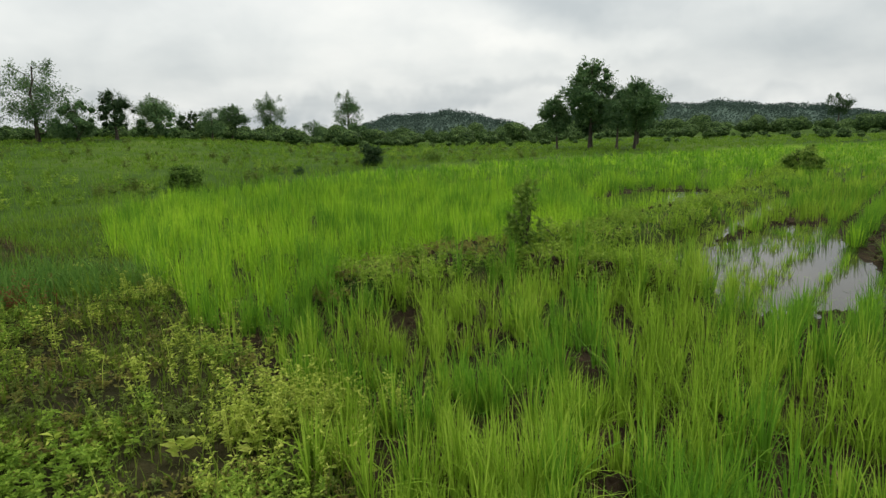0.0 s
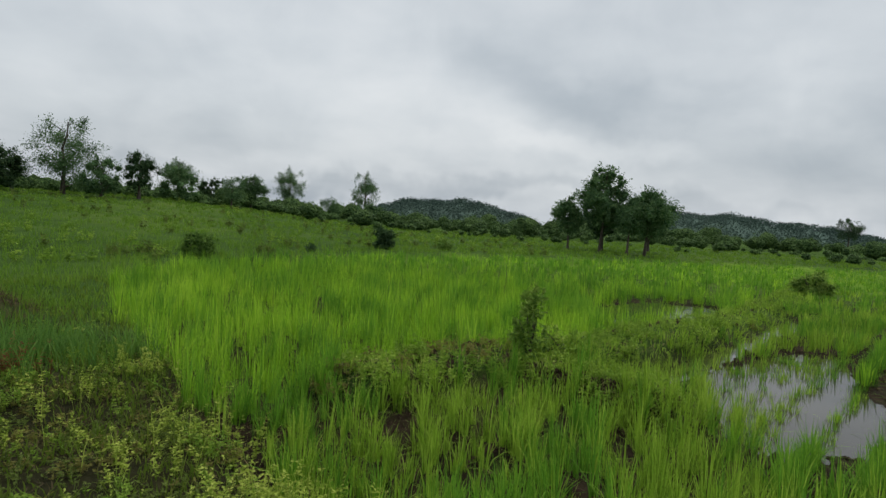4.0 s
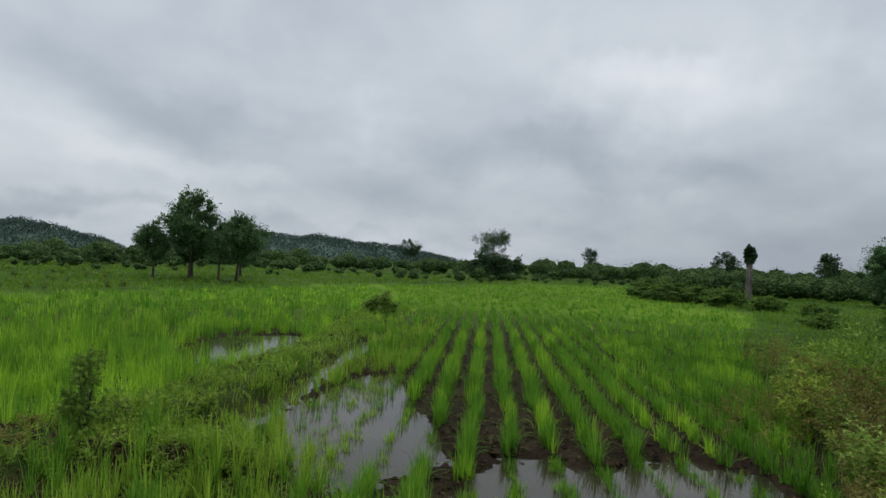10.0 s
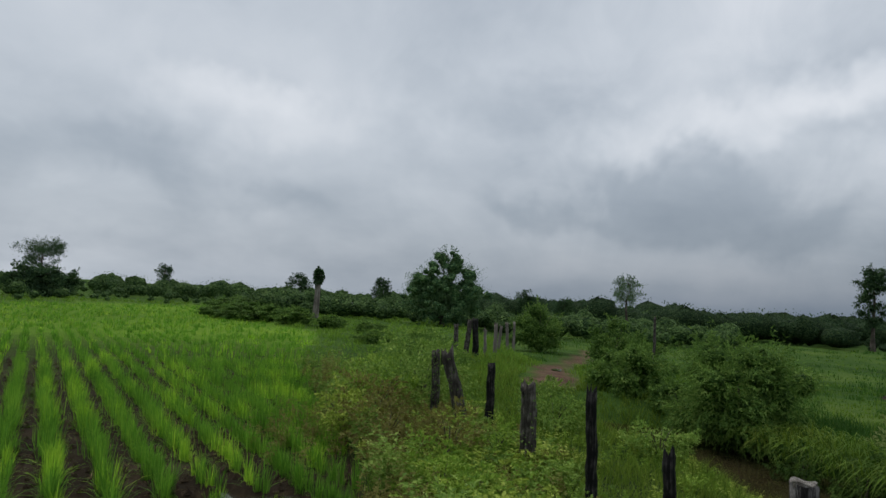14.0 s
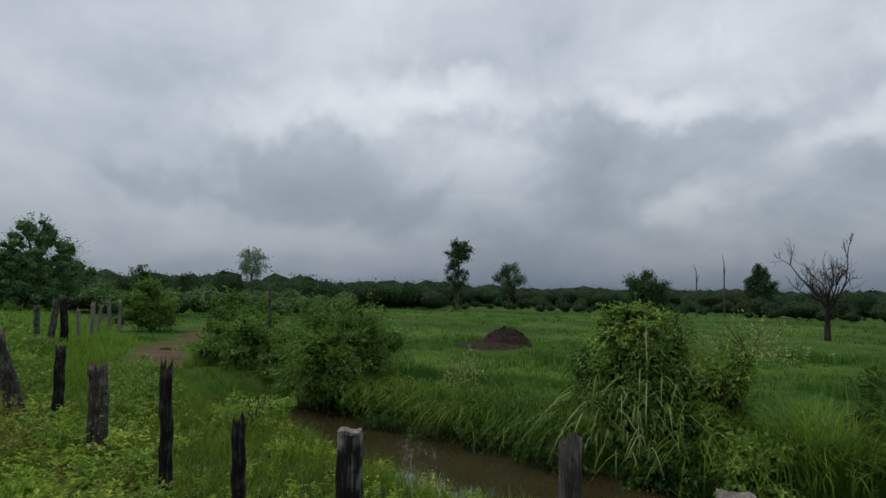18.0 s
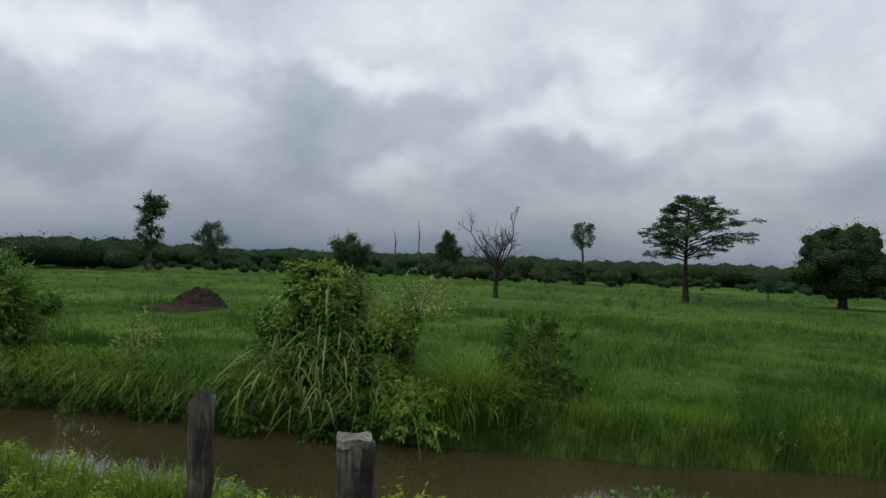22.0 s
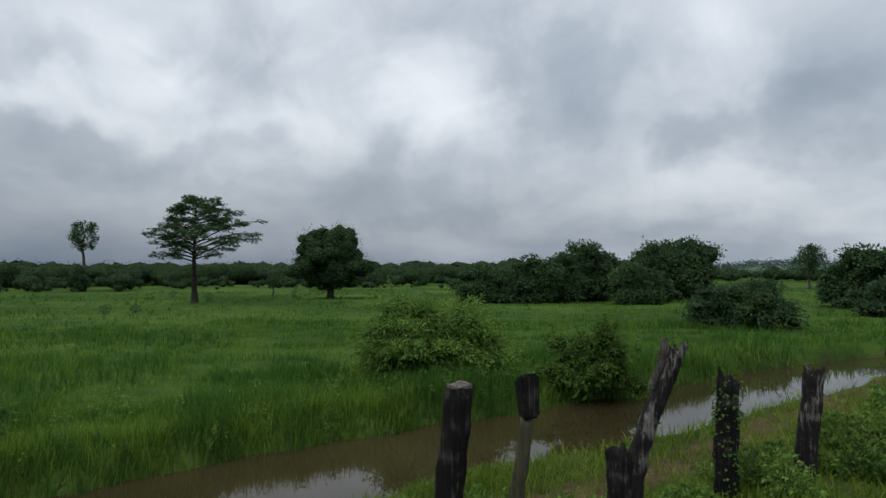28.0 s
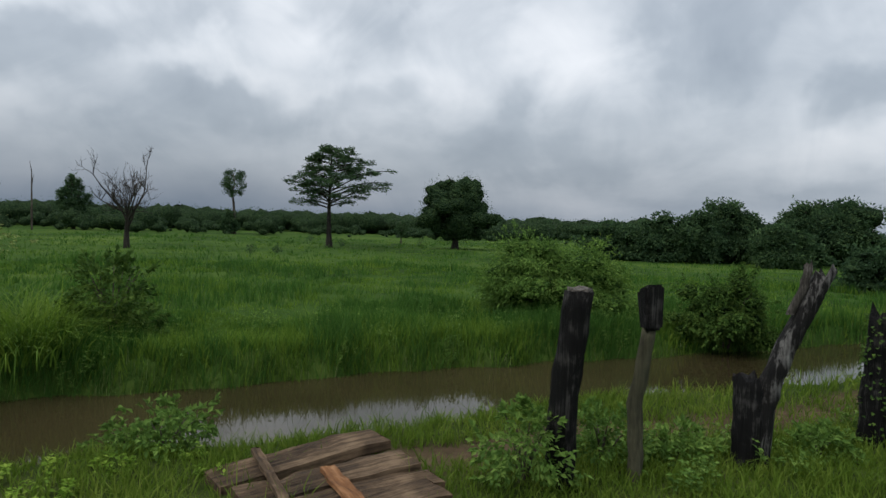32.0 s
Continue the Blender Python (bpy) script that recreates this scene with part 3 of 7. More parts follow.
def land(x, y):
    """Height of the ground."""
    x, y = np.asarray(x, float), np.asarray(y, float)
    d, az = np.hypot(x, y), np.degrees(np.arctan2(x, y))
    z = 0.05 * waves(x, y, 2.3, 1) * step(0, 5, d) + 0.12 * waves(x, y, 14, 2) * step(8, 30, d)
    z = z + 1.5 * step(18, 55, d) * step(-2, -28, az) * step(-80, -50, az)
    s = ditch_side(x, y)
    z = z - 0.45 * step(12, 45, d) * step(1, 3, s) - 0.09 * step(0.2, 1.2, s) * (x > -9)
    pad = inside(x, y, PADDY)
    dyke = np.minimum(np.abs(to_line(x, y, DYKE)), np.abs(to_line(x, y, DYKE_SIDE)) + 0.15)
    wet = -0.115 + 0.035 * waves(x, y, 0.9, 3) - 0.02 * waves(x, y, 0.35, 4)
    wet = np.where(d > 14, np.maximum(wet, -0.12), np.maximum(wet, -0.14))
    wet = np.where(in_pool(x, y), -0.21, wet)
    ridge = 0.10 - 0.10 * step(9.5, 12.5, d) + 0.05 * waves(x, y, 1.2, 6)
    wet = ridge + (wet - ridge) * step(0.25, 0.65, dyke)
    z = np.where(pad, wet, z)
    a = np.abs(s) + 0.16 * waves(x, y, 1.6, 7)
    end = step(14.3, 12.3, x) * step(-11.5, -9.0, x)
    half = 1.05 + 0.15 * (s < 0) - 0.12 * step(-2, -5, x)
    field, meadow = step(half - 0.35, half + 0.75, a), step(half - 0.2, half + 0.3, a)
    cut = -0.75 + (z + 0.75) * np.where(s < 0, field, meadow)
    z = np.where(pad, z, z + (cut - z) * end)
    z = z + 0.52 * np.exp(-(((x + 6.2) / 1.15) ** 2 + ((y - 6.9) / 0.8) ** 2) ** 1.4) * (1 + 0.25 * waves(x, y, 0.7, 18))
    p = np.abs(to_line(x, y, PATHWAY))
    z = z - (0.10 + 0.03 * waves(x, y, 0.7, 19)) * step(0.8, 0.2, p) * step(-2.1, -2.9, x)
    for cx, cy, wide, depth in DIPS:
        g = np.exp(-(((x - cx) / wide) ** 2 + ((y - cy) / wide) ** 2) * (1 + 0.5 * waves(x, y, 0.8, 17)))
        z = z * (1 - g) + (-depth) * g
    return z


def build_ground():
    ring = np.concatenate([[0.02], np.arange(0.25, 20, 0.18), 20 * 1.08 ** np.arange(1, 71)])
    ang = 2 * np.pi * np.arange(400) / 400
    R, A = np.meshgrid(ring, ang, indexing="ij")
    x, y = R * np.sin(A), R * np.cos(A)
    z = land(x, y)
    n, m = R.shape
    i, j = np.meshgrid(np.arange(n - 1), np.arange(m), indexing="ij")
    j2 = (j + 1) % m
    quads = np.stack([i * m + j, (i + 1) * m + j, (i + 1) * m + j2, i * m + j2], -1).reshape(-1, 4)
    me = mesh_np("ground", np.stack([x, y, z], -1).reshape(-1, 3), GROUND, quads[:, ::-1], None, True)
    x, y, d = x.ravel(), y.ravel(), R.ravel()
    s, pad = ditch_side(x, y), inside(x, y, PADDY)
    dyke = np.abs(to_line(x, y, DYKE))
    near = step(26, 12, d)
    thatch = 0.5 * step(11, 6, d) * np.where(s > 0, 0.12, 1.0)
    thatch = np.maximum(thatch, 0.85 * step(8.5, 5.5, d) * (x < -0.3) * (y > 1))
    mud = np.where(pad, near, 0) * (0.1 + 0.9 * step(0.3, 0.62, dyke))
    mud = np.maximum(mud, np.where(pad, 0, thatch))
    mud = np.maximum(mud, step(1.12, 0.85, np.abs(s)) * step(13.2, 12.0, x) * (x > -12))
    mud = np.maximum(mud, 0.5 * step(0.05, 0.3, waves(x, y, 1.3, 9)) * step(7, 3, d))
    mud = np.maximum(mud, step(1.3, 0.8, np.hypot((x + 6.2) / 1.15, (y - 6.9) / 0.8)))
    mud = np.maximum(mud, step(0.9, 0.4, np.hypot((x + 2.6) / 1.2, (y - 2.6))))
    mud = np.maximum(mud, 0.95 * step(0.62, 0.25, np.abs(to_line(x, y, PATHWAY)) + 0.3 * waves(x, y, 0.8, 12)) * step(-2.2, -2.9, x))
    track = step(0.85, 0.3, np.abs(to_line(x, y, TRACK)) * (1 + 0.035 * np.clip(x - 14, 0, 30)) + 0.45 * waves(x, y, 1.8, 11))
    track = np.maximum(track, 0.8 * step(0.36, 0.12, np.abs(to_line(x, y, FOOTPATH)) + 0.12 * waves(x, y, 0.8, 27)))
    for key, val in (("mud", mud), ("track", track), ("rice", np.where(pad, 1 - near, 0.08 * step(10, 16, d) * step(2, 10, y - 0.15 * x)))):
        at = me.attributes.new(key, "FLOAT", "POINT")
        at.data.foreach_set("value", val.astype(np.float32))
    tagged(new("ground", me), "green meadow, muddy paddy soil and rutted red track", "ground", kind="structure")


build_ground()


def flat_strip(name, left, right, z, mat, label):
    v = np.array([(*p, z) for p in left] + [(*p, z) for p in right], float)
    n = len(left)
    k = np.arange(n - 1)
    tagged(part(name, (v, np.stack([k, k + 1, n + k + 1, n + k], 1), []), mat), label, "water", kind="structure")


def offset_line(line, by):
    p = np.array(line, float)
    t = unit(np.gradient(p, axis=0))
    return [tuple(q) for q in p + by * np.stack([t[:, 1], -t[:, 0]], 1)]


flat_strip("water_ditch", offset_line(DITCH[1:], -1.9), offset_line(DITCH[1:], 1.9), -0.40, DITCH_WATER, "still brown muddy water in a flooded ditch")
flat_strip("water_paddy", [(-3.0, 3.0), (3.0, 16.0), (9.0, 21.0)], [(2.0, 1.2), (8.5, 4.6), (14.0, 10.0)], -0.152, PADDY_WATER, "shallow grey water standing between the rice plants")
flat_strip("water_puddle", [(-2.1, -6.1), (-4.3, -7.8)], [(-2.9, -4.2), (-5.4, -6.0)], -0.175, PADDY_WATER, "rain puddle in the muddy pathway")
for px, py, pz in ((19.3, 2.85, -0.065),):
    a = 2 * np.pi * np.arange(28) / 28
    r = 1 + 0.18 * np.sin(2 * a + px) + 0.12 * np.sin(5 * a) + 0.07 * np.sin(9 * a + 1)
    rim = np.stack([px + 0.34 * r * np.cos(a), py + 0.17 * r * np.sin(a), 0 * a + pz], 1)
    k = np.arange(28)
    fan = (np.concatenate([rim, [(px, py, pz)]]), [], np.stack([k, (k + 1) % 28, 0 * k + 28], 1))
    tagged(part("water_rut", fan, PADDY_WATER), "thin rain puddle on the red track", "water", kind="structure")

# ---- rice and grass ----
def polar(rng, n, r0, r1, az0, az1, power=0.0):
    """Places round the standpoint, thinning out with distance."""
    u = rng.uniform(0, 1, n)
    if power == 0.0:
        r = r0 * (r1 / r0) ** u
    else:
        r = (r0**power + u * (r1**power - r0**power)) ** (1 / power)
    a = np.radians(rng.uniform(az0, az1, n))
    return r * np.sin(a), r * np.cos(a)


ROW_TURN = radians(39)


def u_at(x, y):
    """Distance across the rows of rice."""
    return x * math.cos(ROW_TURN) - y * math.sin(ROW_TURN)


def rice_field():
    rng = np.random.default_rng(11)
    px, py = math.cos(ROW_TURN), -math.sin(ROW_TURN)
    bands = [("rice_plants_near", 1.6, 8.0, 2900, 26, 3, 0.0078, 1.05), ("rice_plants_middle", 8.0, 17.0, 8800, 15, 2, 0.0105, 1.0), ("rice_plants_far", 17.0, 62.0, 16500, 8, 2, 0.027, 0.9)]
    for name, r0, r1, n, per, seg, wide, power in bands:
        x, y = polar(rng, n, r0, r1, -34, 66, power)
        u = x * px + y * py
        dyke_s = to_line(x, y, DYKE)
        ahead = x * -py + y * px
        rows = (dyke_s > 0.4) & (u > -1.5) & (np.hypot(x, y) < 27) & (ahead > 4.4 + 0.3 * waves(x, y, 1.5, 26))
        loose = 0.028 + 0.15 * step(3.6, 6.2, u)
        snap = np.round(u / 0.40) * 0.40 + rng.normal(0, 1, n) * loose - u + 0.04 * waves(x, y, 2.0, 70)
        x, y = np.where(rows, x + snap * px, x), np.where(rows, y + snap * py, y)
        keep = inside(x + 0.3 * waves(x, y, 1.0, 78), y + 0.3 * waves(x, y, 1.2, 79), PADDY) & (np.abs(to_line(x, y, DYKE)) > 0.36) & (np.abs(to_line(x, y, DYKE_SIDE)) > 0.14)
        pool = in_pool(x, y)
        chance = np.where(pool, np.where(y > 9.6, 0.07, np.where(to_line(x, y, DYKE) < 1.1, 0.5, 0.9)), 1.0)
        chance *= np.where(rows, 1.0, np.where(waves(x, y, 0.8, 21) + 0.6 * waves(x, y, 0.33, 22) < -0.1, 0.5, 1.0))
        gap = rows & (waves(x, y, 1.6, 25) < -0.35)
        chance *= np.where(gap, 0.6, 1.0)
        south = (dyke_s > 0) & ~rows
        keep &= rng.uniform(0, 1, n) < chance
        x, y, rows, south, pool = x[keep], y[keep], rows[keep], south[keep], pool[keep]
        base = np.stack([x, y, land(x, y) - 0.02], 1)
        tall = (0.43 + 0.10 * waves(x, y, 3.0, 23)) * np.where(rows, 0.80, 1.0) * np.where(south, 0.88, 1.1) * np.where(pool, 0.58, 1.0)
        tall = tall * np.where(~rows & (waves(x, y, 0.7, 29) > 0.12), 1.2, 0.9) * rng.uniform(0.75, 1.15, len(x))
        tall = tall * (1 - 0.32 * step(14.0, 24.0, np.hypot(x, y)))
        deep = waves(x, y, 2.2, 24) + 0.6 * waves(x, y, 0.7, 29) + rng.normal(0, 0.2, len(x)) > np.where(rows, -0.30, np.where(south & (u_at(x, y) > 2.0), 0.05, np.where(y > 10.5, 0.02, 0.24))) - (0.25 if r0 > 15 else 0.0)
        for which, mat, tag in ((~deep & ~south, RICE, ""), (deep, RICE_DEEP, "_deep"), (~deep & south, RICE_THIN, "_pale")):
            b = np.repeat(base[which], per, 0)
            k = len(b)
            fan = rng.normal(0, 1, (k, 2))
            b[:, :2] += fan * (0.017 + 0.5 * wide + (0.02 if r0 > 5 else 0.0))
            h = np.repeat(tall[which], per) * rng.uniform(0.45, 1.12, k)
            bend = 0.06 + 0.42 * rng.uniform(0, 1, k) ** 1.7 + 0.7 * (rng.uniform(0, 1, k) > 0.93)
            away = np.concatenate([unit(fan), np.zeros((k, 1))], 1)
            stuff(name + tag, blades(rng, b, h, wide * rng.uniform(0.6, 1.2, k), bend, seg, 0.4, away), mat,
                  "young green rice plants standing in wet paddy mud", "rice plants")


rice_field()


def grass_patch(name, rng, x, y, per, height, width, bend, mat, label, seg=2, spread=0.05, droop=0.25):
    b = np.repeat(np.stack([x, y, land(x, y) - 0.015], 1), per, 0)
    k = len(b)
    b[:, :2] += rng.normal(0, spread, (k, 2))
    b[:, 2] = land(b[:, 0], b[:, 1]) - 0.015
    h = np.repeat(np.broadcast_to(height, len(x)), per) * rng.uniform(0.45, 1.15, k)
    w = np.repeat(np.broadcast_to(width, len(x)), per) * rng.uniform(0.6, 1.2, k)
    stuff(name, blades(rng, b, h, w, rng.uniform(0.15, 1.0, k) * bend, seg, droop), mat, label, "grass")


DECK_RING = [(1.98, -3.55), (1.62, -4.15), (0.85, -3.6), (1.25, -3.05)]


def meadow_grass():
    rng = np.random.default_rng(31)
    # thick sward along the meadow side of the ditch, in swells of deep and fresh green
    for name, r0, r1, n, per in (("bank_sward", 5.0, 14.0, 30000, 7), ("meadow_grass", 8.0, 26.0, 17500, 6), ("far_meadow_grass", 22.0, 75.0, 9500, 5)):
        x, y = polar(rng, n, r0, r1, 74, 218, 0.6)
        s, d = ditch_side(x, y), np.hypot(x, y)
        swell = waves(x, y, 3.4, 71) + 0.55 * waves(x, y, 1.3, 72)
        keep = (s > 1.02) & (np.abs(to_line(x, y, TRACK)) > 0.9)
        if name == "bank_sward":
            keep &= s < 4.4 + 0.9 * swell
        x, y, s, d, swell = x[keep], y[keep], s[keep], d[keep], swell[keep]
        lush = waves(x, y, 5.0, 33)
        h = np.where(s < 2.4 + 0.9 * swell, 0.30, 0.13 + 0.20 * step(0.1, 0.45, lush)) + 0.10 * np.clip(swell, -0.6, 1.2)
        deep = swell + 0.5 * lush + rng.normal(0, 0.22, len(x)) > np.where(s < 3.2, -0.12, 0.05)
        for which, mat, tag, label in ((deep, GRASS, "_deep", "tall deep green grass of the wet meadow"), (~deep, MEADOW, "", "lush fresh green grass of the wet meadow")):
            grass_patch(name + tag, rng, x[which], y[which], per, h[which] * (1.15 if tag else 1.0), 0.0045 + 0.0010 * d[which], 0.55, mat, label, 2, 0.05 + 0.004 * float(r0))
    # fringe that hangs over the water from the meadow bank
    x, y = polar(rng, 16000, 5.0, 16.0, 80, 220, 0.7)
    s = ditch_side(x, y)
    keep = (s > 0.88) & (s < 1.5)
    x, y = x[keep], y[keep]
    grass_patch("bank_fringe", rng, x, y, 5, 0.30, 0.0055 + 0.0007 * np.hypot(x, y), 0.75, GRASS, "green grass hanging over the ditch bank", 2, 0.06, 0.6)
    grass_patch("fresh_bank_fringe", rng, x[::2], y[::2], 6, 0.34, 0.0055 + 0.0006 * np.hypot(x, y)[::2], 0.7, BANK_GRASS, "fresh light green grass along the ditch bank", 2, 0.06, 0.5)
    x, y = polar(rng, 16000, 5.0, 15.0, 80, 220, 0.7)
    s = ditch_side(x, y)
    keep = (s > 0.92) & (s < 1.15)
    x, y = x[keep], y[keep]
    grass_patch("bank_stalks", rng, x, y, 4, 0.24, 0.008, 0.35, REED, "pale bare grass stalks along the ditch bank", 2, 0.05, 0.7)
    # grass land north of the paddies
    x, y = polar(rng, 15000, 6.0, 70.0, -55, 80, 0.7)
    keep = ~inside(x, y, PADDY) & (ditch_side(x, y) < -1.0) & (np.abs(to_line(x, y, TRACK)) > 0.8)
    x, y = x[keep], y[keep]
    d = np.hypot(x, y)
    fresh = (d > 7.0 + 1.5 * waves(x, y, 1.5, 80)) & (d < 24 + 8 * waves(x, y, 6, 30)) & (x < 3) & (waves(x, y, 2.5, 28) > -0.3)
    grass_patch("field_grass", rng, x[fresh], y[fresh], 8, 0.27 + 0.1 * waves(x, y, 3, 34)[fresh], 0.005 + 0.0009 * d[fresh], 0.6, MARGIN_GRASS, "fresh green grass beside the paddies", 2, 0.13)
    x, y, d = x[~fresh], y[~fresh], d[~fresh]
    grass_patch("field_margin_grass", rng, x, y, 8, 0.24 + 0.1 * waves(x, y, 4, 34), 0.005 + 0.0011 * d, 0.7, MARGIN_GRASS, "rough yellow-green grass beyond the paddies", 2, 0.09)
    # field side of the ditch, round the fence
    x, y = polar(rng, 10500, 1.7, 15.0, 66, 230, 0.75)
    s, p = ditch_side(x, y), np.abs(to_line(x, y, PATHWAY))
    keep = (s < -0.95) & ~inside(x, y, PADDY) & (p > np.where(x < -2.6, 0.28, -1.0) + 0.3 * waves(x, y, 0.9, 37)) & (np.abs(to_line(x, y, FOOTPATH)) > 0.2) & ((waves(x, y, 0.9, 36) > -0.35) | (np.hypot(x, y) > 7))
    keep &= ~inside(x, y, DECK_RING)
    x, y, s = x[keep], y[keep], s[keep]
    d = np.hypot(x, y)
    grass_patch("fence_side_grass", rng, x, y, 6, (0.19 + 0.09 * waves(x, y, 1.5, 35)) * np.where(s > -1.7, 0.6, 1.0), 0.004 + 0.0011 * d, 0.8, FENCE_GRASS, "short yellow-green grass beside the fence posts", 2, 0.05)
    x, y = polar(rng, 7200, 3.6, 13.0, 176, 232, 0.9)
    s, p = ditch_side(x, y), np.abs(to_line(x, y, PATHWAY))
    keep = (s < -1.9) & (p > np.where(x < -2.6, 0.34, -1.0) + 0.25 * waves(x, y, 0.8, 61)) & (waves(x, y, 0.6, 62) > -0.45)
    x, y = x[keep], y[keep]
    grass_patch("path_side_grass", rng, x, y, 6, 0.15 + 0.07 * waves(x, y, 1.2, 63), 0.004 + 0.001 * np.hypot(x, y), 0.9, FENCE_GRASS, "dense short grass either side of the muddy pathway", 2, 0.07)
    x, y = rng.uniform(-1.6, 4.2, 5200), rng.uniform(-6.2, -2.8, 5200)
    s = ditch_side(x, y)
    keep = (s < -1.0) & ~inside(x, y, DECK_RING) & (np.abs(to_line(x, y, FOOTPATH)) > 0.17 + 0.1 * waves(x, y, 0.6, 73))
    x, y = x[keep], y[keep]
    grass_patch("deck_side_grass", rng, x, y, 6, 0.13 + 0.06 * waves(x, y, 0.7, 65), 0.009, 0.9, FENCE_GRASS, "dense short grass round the planks and posts", 2, 0.05)
    x, y = rng.uniform(-2.2, 2.6, 2600), rng.uniform(-3.0, 1.7, 2600)
    keep = ~inside(x, y, PADDY)
    x, y = x[keep], y[keep]
    grass_patch("trodden_grass", rng, x, y, 4, 0.06, 0.006, 1.0, FENCE_GRASS, "short trodden grass on the bank", 2, 0.04)
    # bank between the fence and the ditch, up to the track
    x, y = polar(rng, 6200, 5.0, 22.0, 74, 112, 0.9)
    s = ditch_side(x, y)
    keep = ((s < -1.0) | (x > 12.8)) & (s > -3.6) & (s < 2.0) & (np.abs(to_line(x, y, TRACK)) > 0.75 + 0.3 * waves(x, y, 1.2, 59))
    x, y = x[keep], y[keep]
    grass_patch("ditch_bank_grass", rng, x, y, 6, 0.24 + 0.1 * waves(x, y, 1.4, 60), 0.005 + 0.001 * np.hypot(x, y), 0.8, BANK_GRASS, "lush green grass between the fence and the ditch", 2, 0.07)
    # verges of the track
    x, y = rng.uniform(15.5, 48.0, 5200), rng.uniform(-1.5, 9.5, 5200)
    off = np.abs(to_line(x, y, TRACK))
    keep = ~inside(x, y, PADDY) & (off > 0.55 + 0.3 * waves(x, y, 1.2, 59) + 0.03 * np.clip(25 - x, 0, 9)) & (off < 5.0) & (ditch_side(x, y) < 4.0)
    x, y = x[keep], y[keep]
    grass_patch("track_verge_grass", rng, x, y, 5, 0.28 + 0.12 * waves(x, y, 2.0, 66), 0.008 + 0.0013 * np.hypot(x, y), 0.8, MARGIN_GRASS, "light green grass on the verges of the track", 2, 0.12)
    # dyke
    x, y = polar(rng, 9000, 4.5, 24.0, -25, 40, 0.6)
    dy = np.minimum(np.abs(to_line(x, y, DYKE)), np.abs(to_line(x, y, DYKE_SIDE)) + 0.15)
    keep = dy < 0.55
    x, y = x[keep], y[keep]
    lit = waves(x, y, 0.9, 74) > np.where(x < 0.3, 0.2, -0.55)
    grass_patch("dyke_grass", rng, x[lit], y[lit], 7, (0.15 + 0.07 * waves(x, y, 1.2, 39))[lit], (0.006 + 0.0007 * np.hypot(x, y))[lit], 0.8, RICE_THIN, "yellow-green grass and straw on the paddy dyke", 2, 0.09)
    near = np.hypot(x, y) < 9.5
    grass_patch("dyke_straw", rng, x[near], y[near], 5, 0.10, 0.008, 1.8, STRAW, "brown straw lying on the paddy dyke", 2, 0.12)
    # left bank
    x, y = polar(rng, 5000, 1.6, 13.0, -62, -8, 0.6)
    keep = ~inside(x, y, PADDY) & (waves(x, y, 1.3, 9) < 0.25)
    x, y = x[keep], y[keep]
    grass_patch("bank_top_grass", rng, x, y, 6, 0.13 + 0.05 * waves(x, y, 2, 38), 0.006 + 0.001 * np.hypot(x, y), 0.8, FENCE_GRASS, "low grass between the herbs on the bank", 2, 0.07)
    x, y = rng.normal(-3.9, 0.5, 170), rng.normal(5.6, 0.42, 170)
    grass_patch("dark_bank_tuft", rng, x, y, 6, 0.32, 0.010, 0.8, TUFT, "dark green grass tuft on the bank", 3, 0.06)
    x, y = x[::2], y[::2]
    grass_patch("bank_tuft", rng, x, y, 9, 0.38, 0.010, 0.7, TUFT, "tall dark green grass tuft on the bank", 3, 0.05)
    x, y = rng.normal(-6.1, 0.75, 500), rng.normal(6.75, 0.45, 500)
    grass_patch("dry_heap_straw", rng, x, y, 9, 0.26, 0.009, 1.9, HEAP_STRAW, "brown wilted straw on the earth heap", 2, 0.08, 0.6)


meadow_grass()


# ---- herbs ----
def herbs(name, rng, x, y, stems, tall, leaf, mat, label, pairs=7):
    """Herbs with opposite leaves up their stems."""
    b = np.repeat(np.stack([x, y, land(x, y) - 0.01], 1), stems, 0)
    k = len(b)
    tilt = rng.normal(0, 0.28, (k, 2))
    h = tall * rng.uniform(0.5, 1.15, k)
    b[:, :2] += rng.normal(0, 0.05, (k, 2))
    pieces = [blades(rng, b, h, np.full(k, 0.006), np.hypot(*tilt.T), 2, 0.1, np.concatenate([tilt, np.zeros((k, 1))], 1))]
    t = rng.uniform(0.2, 1.0, (k, pairs))
    a = rng.uniform(0, 6.28, (k, pairs))
    at = np.stack([b[:, None, 0] + tilt[:, None, 0] * h[:, None] * t**1.7, b[:, None, 1] + tilt[:, None, 1] * h[:, None] * t**1.7, b[:, None, 2] + h[:, None] * t * 0.97], -1)
    for turn in (0, np.pi):
        way = np.stack([np.cos(a + turn), np.sin(a + turn), rng.uniform(-0.1, 0.7, a.shape)], -1)
        size = leaf * rng.uniform(0.6, 1.3, a.size) * (1.15 - 0.5 * t.ravel())
        pieces.append(leaves(rng, at.reshape(-1, 3), way.reshape(-1, 3), size, size * 0.5))
    stuff(name, joined(pieces), mat, label, "weeds")


